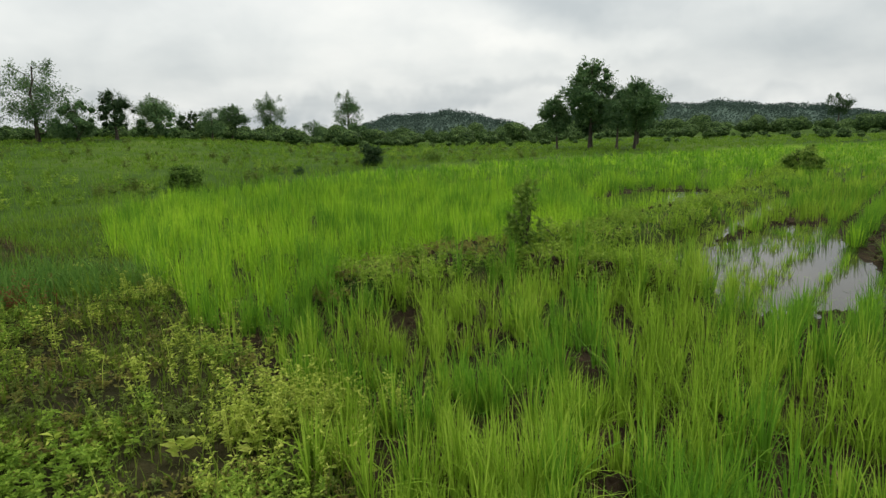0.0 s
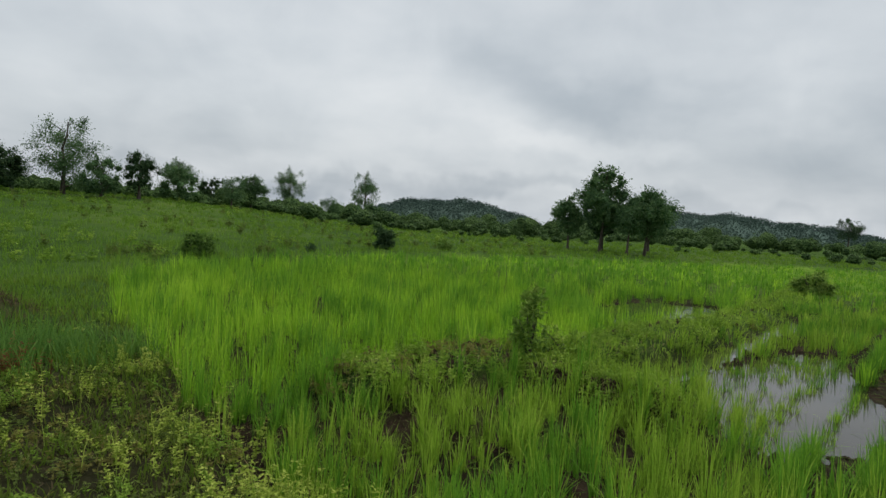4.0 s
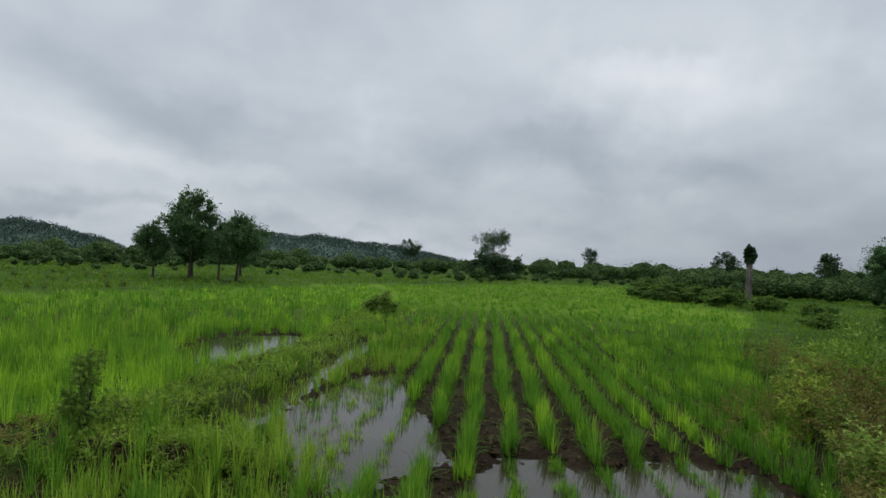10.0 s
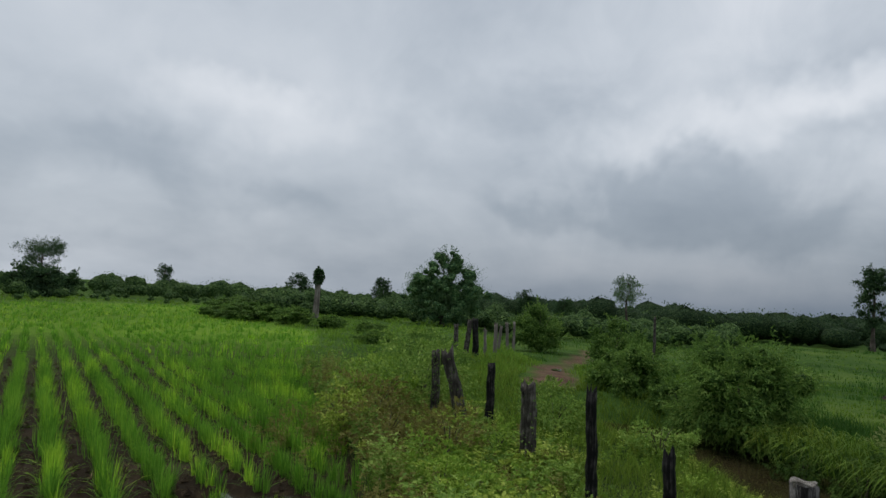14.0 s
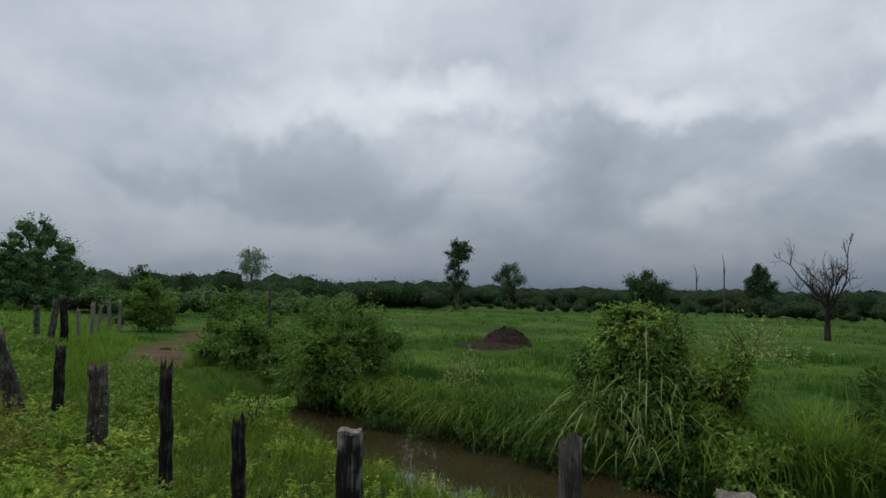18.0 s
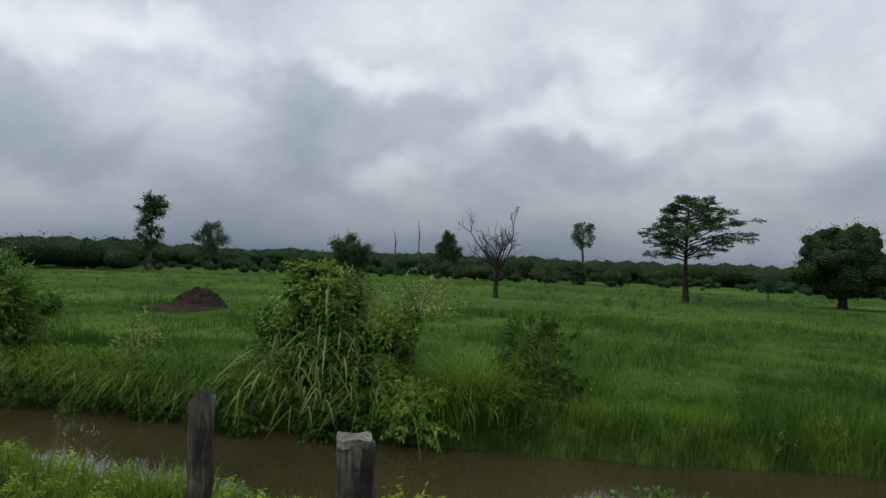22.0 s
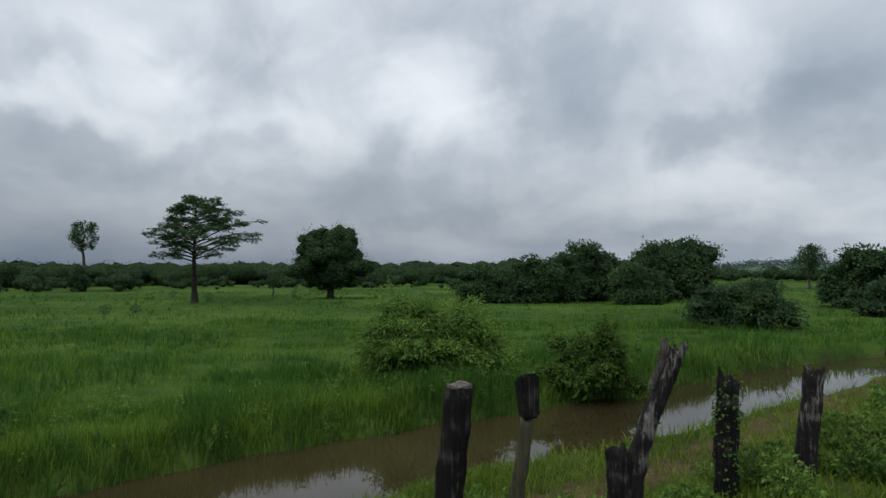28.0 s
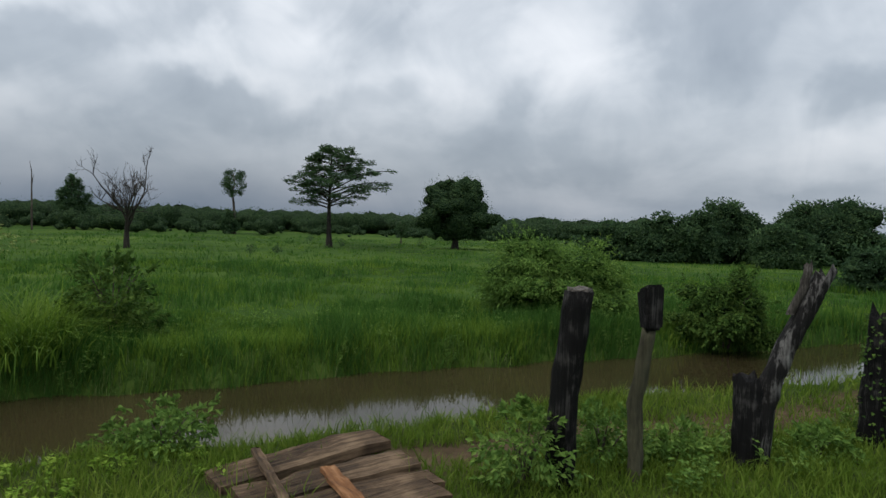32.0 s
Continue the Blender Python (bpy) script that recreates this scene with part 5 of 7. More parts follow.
def layered_tree(name, x, y, tall, wide, seed, label):
    """Level sprays of foliage, set in open tiers along bowed branches."""
    rng = np.random.default_rng(seed)
    top = thing(name, x, y, float(land(x, y)) - 0.1, label, "tree")
    s = np.linspace(0, 1, 8)
    path = np.stack([0.12 * np.sin(3 * s), 0.08 * np.sin(4 * s + 1), s * tall * 0.96], 1)
    part("trunk", tube(path, 0.2 * (1 - 0.85 * s) * (1 + 0.6 * np.exp(-s * 14)), 9, rng, 0.07), BARK_DARK, top)
    pos, ways = [], []
    for k in range(64):
        f = 0.38 + 0.56 * (k + rng.uniform(0, 0.9)) / 64
        start = np.array([np.interp(f / 0.96, s, path[:, i]) for i in range(3)])
        a = 2.4 * k + rng.uniform(-0.5, 0.5)
        reach = 0.5 * wide * float(np.interp(f, [0.40, 0.46, 0.56, 0.68, 0.8, 0.9, 1], [0.86, 1.0, 0.98, 0.76, 0.52, 0.32, 0.12])) * rng.uniform(0.6, 1.03) * (1.0 + 0.24 * math.cos(a - 3.61))
        go = np.array([math.cos(a), math.sin(a), 0])
        rise = reach * rng.uniform(0.05, 0.5) * (1.25 - f)
        t = np.linspace(0, 1, 5)
        br = start + go * (reach * t)[:, None] + np.array([0, 0, 1.0]) * (rise * np.sin(1.75 * t))[:, None]
        part("limb", tube(br, 0.065 * (1.15 - f) * (1.05 - 0.85 * t) + 0.012, 5), BARK_DARK, top)
        side = np.array([-go[1], go[0], 0])
        for _ in range(7):
            u = rng.uniform(0.3, 1.0)
            mid = np.array([np.interp(u, t, br[:, i]) for i in range(3)]) + (0, 0, rng.normal(0, 0.1))
            tw = unit(go * rng.uniform(0.4, 1.0) + side * rng.normal(0, 0.7))
            length = (0.25 + 0.3 * reach * (1.1 - u)) * rng.uniform(0.7, 1.3)
            n = int(26 + 30 * length)
            w = rng.uniform(0, 1, n)
            q = mid + tw * (length * w)[:, None] + rng.normal(0, 1, (n, 3)) * (0.15 * (1.15 - 0.6 * w))[:, None] * (1.1, 1.1, 0.5)
            q[:, 2] -= 0.16 * length * w**2
            pos.append(q)
            ways.append(np.broadcast_to(tw, (n, 3)) + rng.normal(0, 0.55, (n, 3)) * (1, 1, 0.45))
    pos, ways = np.concatenate(pos), np.concatenate(ways)
    size = 0.17 * rng.uniform(0.6, 1.3, len(pos))
    part("crown", leaves(rng, pos, ways, size, size * 0.5), TREE_DARK, top)
    return top


def bare_tree(name, x, y, tall, wide, seed, label, forks=5, r0=0.16):
    """A leafless tree: trunk, and limbs that fork into twigs."""
    rng = np.random.default_rng(seed)
    top = thing(name, x, y, float(land(x, y)) - 0.1, label, "tree")
    part("trunk", tube(np.array([(0, 0, 0), (0.03, 0, 0.13 * tall), (-0.04, 0.02, 0.27 * tall)]), np.array([r0 * 1.3, r0, r0 * 0.75]), 8, rng, 0.08), BARK_DARK, top)
    for k in range(forks):
        a = 6.28 * k / forks + rng.uniform(-0.3, 0.3)
        pieces = []

        def grow(p, way, length, rad, depth):
            pts = [p]
            for _ in range(3):
                way2 = unit(way + rng.normal(0, 0.22, 3) + np.array([0, 0, 0.10]))
                pts.append(pts[-1] + way2 * length / 3)
                way = way2
            pieces.append(tube(np.array(pts), rad * np.array([1, 0.85, 0.7, 0.5]), 4))
            if depth:
                for _ in range(3):
                    grow(pts[rng.integers(1, 4)], unit(way + rng.normal(0, 0.5, 3) + np.array([0, 0, 0.22])), length * 0.66, rad * 0.56, depth - 1)

        grow(np.array([-0.04, 0.02, (0.20 + 0.06 * (k % 2)) * tall]), unit(np.array([math.cos(a) * wide * 0.42, math.sin(a) * wide * 0.42, tall * 0.36])), tall * 0.31, r0 * 0.5, 4)
        part("limb", joined(pieces), BARK_DARK, top)
    return top

# ---- far woods and hills ----
def belt(name, seed, az0, az1, d0, d1, n, t0, t1, leaf, mat, label, per=40, squat=1.0):
    """Scrub and small trees too many to count: leafy crowns round dense hearts, with no gaps to the ground."""
    rng = np.random.default_rng(seed)
    x, y = polar(rng, n, d0, d1, az0, az1, 1.6)
    keep = (np.abs(to_line(x, y, TRACK)) > 2.2) & ~inside(x, y, PADDY)
    x, y = x[keep], y[keep]
    m = len(x)
    clump = 0.5 + 0.5 * waves(x, y, 22, seed + 1)
    tall = t0 + (t1 - t0) * np.clip(clump + rng.normal(0, 0.25, m), 0, 1.2) ** 1.5
    wide = tall * rng.uniform(0.55, 0.95, m) * squat
    z = land(x, y)
    # hearts: lumpy rounded masses
    la, lo = np.linspace(-1.3, 1.5, 5), 2 * np.pi * np.arange(7) / 7
    A, O = np.meshgrid(la, lo, indexing="ij")
    ball = np.stack([np.cos(A) * np.cos(O), np.cos(A) * np.sin(O), np.sin(A)], -1).reshape(-1, 3)
    rad = 0.68 + 0.07 * rng.normal(size=(m, len(ball), 1))
    heart = ball[None] * rad * np.stack([wide * 0.70, wide * 0.70, tall * 0.43], 1)[:, None] + np.stack([x, y, z + tall * 0.36], 1)[:, None]
    i, j = np.meshgrid(np.arange(4), np.arange(7), indexing="ij")
    j2 = (j + 1) % 7
    q = np.stack([i * 7 + j, i * 7 + j2, (i + 1) * 7 + j2, (i + 1) * 7 + j], -1).reshape(-1, 4)
    hearts = (heart.reshape(-1, 3), (q[None] + 35 * np.arange(m)[:, None, None]).reshape(-1, 4), np.zeros((0, 3), int))
    pick = np.repeat(np.arange(m), per)
    way = unit(rng.normal(size=(len(pick), 3)) + (0, 0, 0.35))
    p = np.stack([x[pick] + way[:, 0] * wide[pick] * 0.62, y[pick] + way[:, 1] * wide[pick] * 0.62, z[pick] + tall[pick] * (0.42 + 0.28 * way[:, 2])], 1) + rng.normal(0, 0.025, (len(pick), 3)) * wide[pick][:, None]
    size = (0.72 if mat is TREE_DARK else 0.56) * leaf * rng.uniform(0.6, 1.4, len(p)) * (0.5 + 0.5 * tall[pick] / t1)
    stuff(name, leaves(rng, p, way + rng.normal(0, 0.6, way.shape), size, size * 0.7), mat, label, "scrub")
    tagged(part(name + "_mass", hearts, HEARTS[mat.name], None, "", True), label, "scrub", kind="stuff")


belt("north_scrub", 101, -48, 12, 62, 115, 460, 0.8, 3.1, 0.26, SCRUB, "dense green scrub beyond the fields", 64, 1.1)
belt("north_low_scrub", 102, -44, 70, 50, 82, 260, 0.4, 1.8, 0.24, SCRUB, "low green scrub at the end of the fields", 50, 1.2)
belt("north_east_scrub", 103, 10, 76, 78, 135, 520, 1.0, 3.6, 0.28, SCRUB, "dense green scrub beyond the paddies", 60, 1.15)
belt("east_scrub", 104, 54, 97, 46, 100, 520, 1.2, 3.5, 0.24, SCRUB, "dense green scrub either side of the track", 46)
belt("east_wood", 105, 70, 104, 78, 125, 300, 3.2, 5.8, 0.32, TREE_DARK, "dark line of woodland beyond the track", 70, 1.35)
belt("south_wood", 106, 98, 192, 108, 165, 1050, 4.2, 5.9, 0.29, TREE_DARK, "dark continuous woodland at the end of the meadow", 46, 1.5)
belt("south_scrub", 107, 100, 192, 80, 112, 420, 0.5, 3.2, 0.26, TREE_DARK, "low scrub at the far edge of the meadow", 48, 1.1)
belt("far_meadow_wood", 110, 186, 207, 112, 160, 170, 2.2, 3.6, 0.34, TREE_DARK, "distant dark woodland seen between two thickets", 50)
belt("south_west_wood", 108, 205, 250, 66, 140, 320, 2.2, 4.2, 0.34, TREE_DARK, "dark woodland beyond the meadow", 50)
belt("west_scrub", 109, 235, 318, 40, 110, 260, 1.4, 3.6, 0.36, SCRUB, "scrub behind the fields", 40)


def hill(name, seed, az_mid, az_half, far, deep, peak, label, tail=1.0, count=1300):
    """A low wooded ridge: the swell of the land, and the canopy on it."""
    az = np.radians(np.linspace(az_mid - az_half * 1.6, az_mid + az_half * 1.6 * tail, 70))
    d = np.linspace(far - deep, far + deep, 14)
    A, D = np.meshgrid(az, d, indexing="ij")
    u = (np.degrees(A) - az_mid) / az_half
    u = np.where(u > 0, u / tail, u)

    def rise(u, dd, a):
        w = np.clip(1 - ((dd - far) / deep) ** 2, 0, 1)
        return far * math.tan(math.radians(peak)) * np.clip(1 - u * u, 0, 1) ** 0.8 * w * (1 + 0.07 * np.sin(a * 61 + seed) + 0.04 * np.sin(a * 140 + seed))

    z = rise(u, D, A) - 3
    x, y = D * np.sin(A), D * np.cos(A)
    n, m = A.shape
    i, j = np.meshgrid(np.arange(n - 1), np.arange(m - 1), indexing="ij")
    q = np.stack([i * m + j, (i + 1) * m + j, (i + 1) * m + j + 1, i * m + j + 1], -1).reshape(-1, 4)
    tagged(part(name, (np.stack([x, y, z], -1).reshape(-1, 3), q[:, ::-1], []), HAZED_HILLWOOD, None, "", True), label, "hill", kind="structure")
    rng = np.random.default_rng(seed)
    a, dd = rng.uniform(az[0], az[-1], count), rng.uniform(far - deep, far + 0.3 * deep, count)
    u = (np.degrees(a) - az_mid) / az_half
    u = np.where(u > 0, u / tail, u)
    zz = rise(u, dd, a)
    ok = zz > 1.0
    a, dd, zz = a[ok], dd[ok], zz[ok]
    per = 42
    pick = np.repeat(np.arange(len(a)), per)
    way = unit(rng.normal(size=(len(pick), 3)))
    r = rng.uniform(1.8, 3.8, len(a))[pick] * rng.uniform(0.6, 1.05, len(pick)) * far / 450
    p = np.stack([dd[pick] * np.sin(a[pick]), dd[pick] * np.cos(a[pick]), zz[pick] - 2.4], 1) + way * r[:, None]
    stuff(name + "_canopy", leaves(rng, p, way + rng.normal(0, 0.4, way.shape), 0.95 * far / 450, 0.85 * far / 450), HAZED_HILLWOOD, "wooded canopy of a low hill in the distance", "woods")


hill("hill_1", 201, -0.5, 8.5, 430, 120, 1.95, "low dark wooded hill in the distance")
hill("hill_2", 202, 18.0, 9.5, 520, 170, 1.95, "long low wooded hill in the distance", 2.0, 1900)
hill("hill_3", 203, 202.0, 6.0, 1500, 300, 0.5, "low hill on the horizon, haze in its pale colour", 1.0, 400)

# ---- trees north of the standpoint ----
tree("airy_tree", -27.5, 43.5, 6.0, 4.9, 0.12, 301, "tall airy tree with dark feathery foliage", 4600, 0.18, TREE, 9, 0.03, 0.8, foot=1.0)
tree("round_tree", -21.0, 64.0, 3.6, 3.2, 0.3, 302, "small round green tree standing in the grass", 4186, 0.197, TREE, dome=True)
tree("small_tree", -33.0, 74.0, 5.2, 4.6, 0.3, 303, "small spreading tree on a thin trunk", 3120, 0.209, TREE, group="trees north")
tree("small_tree", -24.0, 42.1, 2.9, 3.3, 0.1, 304, "small dense leafy tree before the scrub", 3600, 0.155, TREE, group="trees north", dome=True)
tree("small_tree", -22.0, 43.2, 3.4, 3.0, 0.15, 305, "small dark leafy tree before the scrub", 3200, 0.155, TREE_DARK, group="trees north", dome=True)
tree("small_tree", -33.8, 39.5, 3.5, 3.5, 0.05, 330, "small grey-green tree in a row before the scrub", 3600, 0.16, TREE, group="trees north", dome=True)
tree("small_tree", -30.2, 40.2, 3.2, 4.8, 0.02, 331, "broad low dark tree in a row before the scrub", 5200, 0.16, TREE_DARK, group="trees north", dome=True, lumps=60)
tree("small_tree", -20.3, 45.7, 2.8, 3.6, 0.05, 333, "small bright leafy tree before the scrub", 3600, 0.155, TREE, group="trees north", dome=True)
tree("small_tree", -27.0, 69.0, 3.3, 3.6, 0.05, 334, "dense small tree far behind the field", 2400, 0.2, TREE_DARK, group="trees north", dome=True)
tree("small_tree", -10.5, 77.0, 3.0, 3.6, 0.05, 335, "dense small tree far behind the field", 2400, 0.2, TREE, group="trees north", dome=True)
tree("small_tree", -32.2, 45.1, 3.0, 2.6, 0.2, 306, "small leafy tree before the scrub", 2080, 0.149, TREE_DARK, group="trees north")
tree("small_tree", -20.5, 57.0, 2.9, 2.4, 0.2, 307, "small leafy tree before the scrub", 1820, 0.149, TREE, group="trees north")
tree("small_tree", -13.8, 69.0, 2.7, 3.1, 0.15, 308, "low leafy tree before the scrub", 2080, 0.163, TREE, group="trees north")
tree("lone_tree", -21.9, 82.5, 6.2, 4.3, 0.22, 309, "pale lone tree with an open rounded crown", 4200, 0.193, TREE, 7)
tree("lone_tree", -14.4, 99.3, 8.0, 5.4, 0.2, 310, "tall lone tree with an open rounded crown", 3900, 0.238, TREE, 8)
tree("grove_tree", 8.55, 37.9, 5.46, 3.70, 0.26, 311, "tall full-crowned tree in a small grove", 6500, 0.19, TREE, 9, 0.02, 1.2, 0.085, group="grove in the rice", dome=True, lumps=80, shape=TALL)
tree("grove_tree", 6.9, 39.3, 3.70, 2.28, 0.28, 312, "slim tree in a small grove", 3886, 0.180, TREE, 7, -0.03, 1.1, 0.075, group="grove in the rice", dome=True, lumps=52)
tree("grove_tree", 11.0, 37.2, 4.14, 3.70, 0.26, 313, "spreading tree in a small grove", 5681, 0.180, TREE, 8, 0.05, 1.0, 0.075, group="grove in the rice", dome=True, lumps=52)
tree("grove_tree", 9.7, 36.2, 3.08, 1.99, 0.4, 314, "leaning tree in a small grove", 3288, 0.180, TREE, 6, 0.04, 1.0, 0.075, group="grove in the rice", dome=True, lumps=52)
tree("grove_tree", 9.3, 40.5, 3.08, 2.09, 0.3, 315, "dark tree in a small grove", 3288, 0.180, TREE_DARK, 6, 0.0, 1.0, 0.075, group="grove in the rice", dome=True, lumps=52)
tree("grove_tree", 13.0, 43.0, 3.17, 2.66, 0.3, 316, "dark tree at the edge of a small grove", 3288, 0.180, TREE_DARK, 6, group="grove in the rice", dome=True, lumps=52)
tree("far_tree", 69.0, 111.0, 6.2, 4.2, 0.35, 317, "lone dark tree above the scrub", 2340, 0.268, TREE_DARK)
tree("flat_topped_tree", 59.0, 72.0, 6.6, 6.2, 0.2, 318, "dark tree with a broad fan-shaped crown", 3900, 0.238, TREE_DARK, 9, shape=FAN)
tree("far_tree", 83.4, 75.0, 5.6, 3.2, 0.25, 319, "small tiered tree above the scrub", 1560, 0.253, TREE_DARK, 6, 0, 0.6)
bush("field_end_bush", 39.4, 48.5, 5.0, 2.9, 4840, 0.239, TREE_DARK, "dark rounded thicket at the end of the paddies", 320)
bush("field_end_bush", 46.8, 53.9, 2.6, 2.5, 2640, 0.239, TREE_DARK, "dark rounded thicket at the end of the paddies", 321)
tree("feathery_tree", 44.1, 14.5, 5.9, 6.4, 0.0, 332, "broad feathery tree beside the track", 13000, 0.15, TREE, 12, 0.02, dome=True, lumps=150, shape=[(0, 0.6), (0.2, 0.95), (0.45, 1.0), (0.7, 0.72), (0.9, 0.4), (1, 0.2)], clump=0.16)
tree("far_tree", 59.3, 2.0, 6.2, 3.2, 0.45, 323, "pale small tree above the scrub", 1820, 0.179, TREE, 6)
tree("far_tree", 60.6, 36.3, 4.0, 3.0, 0.3, 324, "dark rounded tree above the scrub", 2080, 0.209, TREE_DARK)
tree("far_tree", 64.7, 28.4, 4.2, 2.4, 0.3, 325, "dark rounded tree above the scrub", 2080, 0.209, TREE_DARK)
tree("far_tree", 69.4, 13.0, 4.8, 2.2, 0.3, 326, "dark pointed tree above the scrub", 1820, 0.209, TREE_DARK)
tree("far_tree", 69.9, 9.0, 3.9, 2.7, 0.3, 327, "dark rounded tree above the scrub", 1820, 0.209, TREE_DARK)

# a dead trunk overgrown at its top
snag = thing("overgrown_snag", 37.9, 21.4, 0.0, "pale dead trunk with a tuft of climber on top", "dead tree")
part("trunk", tube(np.array([(0, 0, 0), (0.05, 0, 1.5), (0.12, 0.03, 3.0)]), np.array([0.24, 0.2, 0.17]), 9, np.random.default_rng(5), 0.08), BARK_PALE, snag)
rg = np.random.default_rng(6)
pp, ww, hh = lumpy(rg, 900, (0.32, 0.32, 0.55))
part("climber", leaves(rg, pp + (0.1, 0, 2.85), ww, 0.2, 0.13), TREE_DARK, snag)

# ---- bushes north of the standpoint ----
bush("round_bush", -3.1, 26.0, 1.15, 0.95, 1980, 0.099, TREE_DARK, "dark round bush in the open grass", 330)
bush("small_bush", -0.6, 28.3, 0.7, 0.55, 770, 0.090, BUSH, "small bush in the open grass", 331)
bush("field_bush", -7.0, 16.7, 1.05, 0.72, 1540, 0.069, BUSH, "leafy bush at the corner of the paddy", 332)
bush("small_bush", -5.1, 21.6, 0.4, 0.28, 308, 0.069, TREE_DARK, "small dark bush in the open grass", 333)
bush("dyke_bush", 9.5, 17.4, 1.2, 0.75, 1760, 0.069, BUSH_LIGHT, "yellow-green bush growing on the dyke", 334)
bush("dyke_shrub", 0.52, 6.45, 0.40, 0.78, 1100, 0.055, BUSH_LIGHT, "upright dark-leaved shrub growing on the dyke", 335, 5, foot=0.06, lumps=16, sprigs=0.4)
bush("dyke_shrub_skirt", 0.95, 6.8, 1.0, 0.36, 1100, 0.05, WEED, "low leafy shrub growing on the dyke", 336, 4, foot=0.06, sprigs=0.3)
for k, (hx, hy, hw, ht) in enumerate([(32.3, 22.8, 3.6, 1.3), (33.4, 25.0, 3.6, 1.3), (32.6, 20.8, 2.6, 1.05), (31.0, 18.6, 2.6, 1.0), (29.4, 15.6, 2.0, 0.8), (36.5, 27.5, 3.8, 1.4), (26.5, 12.2, 1.6, 0.6), (22.0, 10.0, 1.5, 0.5)]):
    bush("hedge_bush", hx, hy, hw, ht, 1500, 0.109, BUSH, "rounded hedge bush at the edge of the paddy", 340 + k, 3, group="hedge along the paddy")
bush("track_bush", 30.5, 5.2, 3.2, 2.6, 4840, 0.099, BUSH, "dense green bush beside the red track", 350)
bush("track_bush", 25.0, 1.5, 2.1, 2.2, 4400, 0.099, BUSH, "dark dense bush beside the red track", 351)
bush("track_bush", 19.5, 0.4, 2.4, 1.2, 3520, 0.090, BUSH, "low spreading bush beside the red track", 352)

# ---- ditch side growth ----
bush("bank_bush", 12.15, -1.15, 2.6, 2.0, 21000, 0.077, BUSH, "large rounded bush overhanging the ditch", 360, 8, 2.2, -0.4, 0.3, slim=0.34, lumps=46, sprigs=0.3)
bush("bank_bush", 15.1, 0.75, 2.2, 1.5, 9000, 0.083, BUSH, "green bush on the ditch bank", 361, 6, 1.8, -0.3, 0.2, lumps=40, sprigs=0.25)
bush("bank_bush", 13.7, -0.35, 1.4, 1.0, 2860, 0.075, BUSH, "low bush on the ditch bank", 362, 5, 1.4, -0.3, 0.3)
bush("creeper_thicket", 7.9, -4.4, 2.1, 2.15, 21000, 0.062, BUSH, "tall thicket smothered in creepers beside the ditch", 363, 9, 1.7, -0.42, 0.5, slim=0.45, lumps=50, sprigs=0.06)
bush("creeper_thicket", 7.2, -5.1, 1.7, 1.75, 9500, 0.058, BUSH_LIGHT, "thinner thicket of creepers and pale tips", 364, 7, 1.4, -0.36, 0.4, slim=0.45, sprigs=0.1)
bush("creeper_thicket", 7.05, -4.3, 1.6, 0.95, 6500, 0.06, BUSH_DEEP, "low dark creepers hanging over the ditch bank", 365, 4, 1.2, -0.48, 0.6)
bush("creeper_thicket", 6.35, -4.75, 1.2, 0.8, 4200, 0.055, BUSH_LIGHT, "low leafy creepers at the foot of a thicket", 382, 4, 1.0, -0.45, 0.5, sprigs=0.25)
bush("creeper_thicket", 7.75, -4.3, 1.05, 0.7, 1300, 0.05, BUSH_LIGHT, "yellow-green creeper crowning a thicket", 383, 5, 1.1, 1.02, 0.1, sprigs=0.4)
arching_grass("reed_tussock", 7.25, -4.2, 120, 0.85, 366, "tall pale arching reed grass in a thicket", 0.36, (-0.5, 0.3), REED, 0.05, 0.95, 1.35, 0.019)
arching_grass("reed_tussock", 7.5, -3.8, 100, 0.85, 367, "pale arching reed grass in a thicket", 0.3, (-0.5, 0.4), REED, -0.05, 0.9, 0.8, 0.018)
arching_grass("reed_tussock", 6.85, -4.4, 90, 0.8, 384, "green reed grass hanging to the ditch water", 0.26, (-0.6, 0.3), BANK_GRASS, -0.1, 0.95, 0.7, 0.016)
for k, (gx, gy, gn, gl, gm) in enumerate([(10.2, -2.3, 380, 0.7, MEADOW), (9.65, -2.75, 300, 0.75, BANK_GRASS), (9.1, -3.1, 420, 0.85, MEADOW), (8.55, -3.45, 340, 0.8, GRASS), (8.1, -3.7, 340, 0.85, MEADOW), (10.8, -1.85, 300, 0.65, BANK_GRASS), (6.55, -5.1, 300, 0.7, MEADOW), (9.4, -3.3, 300, 0.8, GRASS), (8.3, -3.95, 320, 0.85, BANK_GRASS)]):
    arching_grass("grass_tussock", gx, gy, gn, gl, 368 + k, "arching green grass overhanging the ditch", 0.36, (-0.35, 0.5), gm, -0.03, 0.85, 0.25, 0.012)
for k, (gx, gy) in enumerate([(9.6, -2.2), (8.85, -2.7), (8.2, -3.1), (7.7, -3.3), (10.25, -1.7)]):
    bush("bank_creeper", gx, gy, 0.85, 0.6, 1300, 0.05, BUSH_DEEP, "dark leafy creeper hanging from the ditch bank", 390 + k, 4, 0.7, -0.42, 0.6, group="creepers on the ditch bank", hearts=False, sprigs=0.35)
arching_grass("grass_tussock", 6.35, -5.65, 850, 1.3, 376, "tall bright green grass tussock", 0.27, None, MEADOW, None, 0.42, 0.0, 0.013)
arching_grass("grass_tussock", 6.0, -5.35, 420, 1.0, 377, "tall bright green grass tussock", 0.25, None, MEADOW, None, 0.42, 0.0, 0.013)
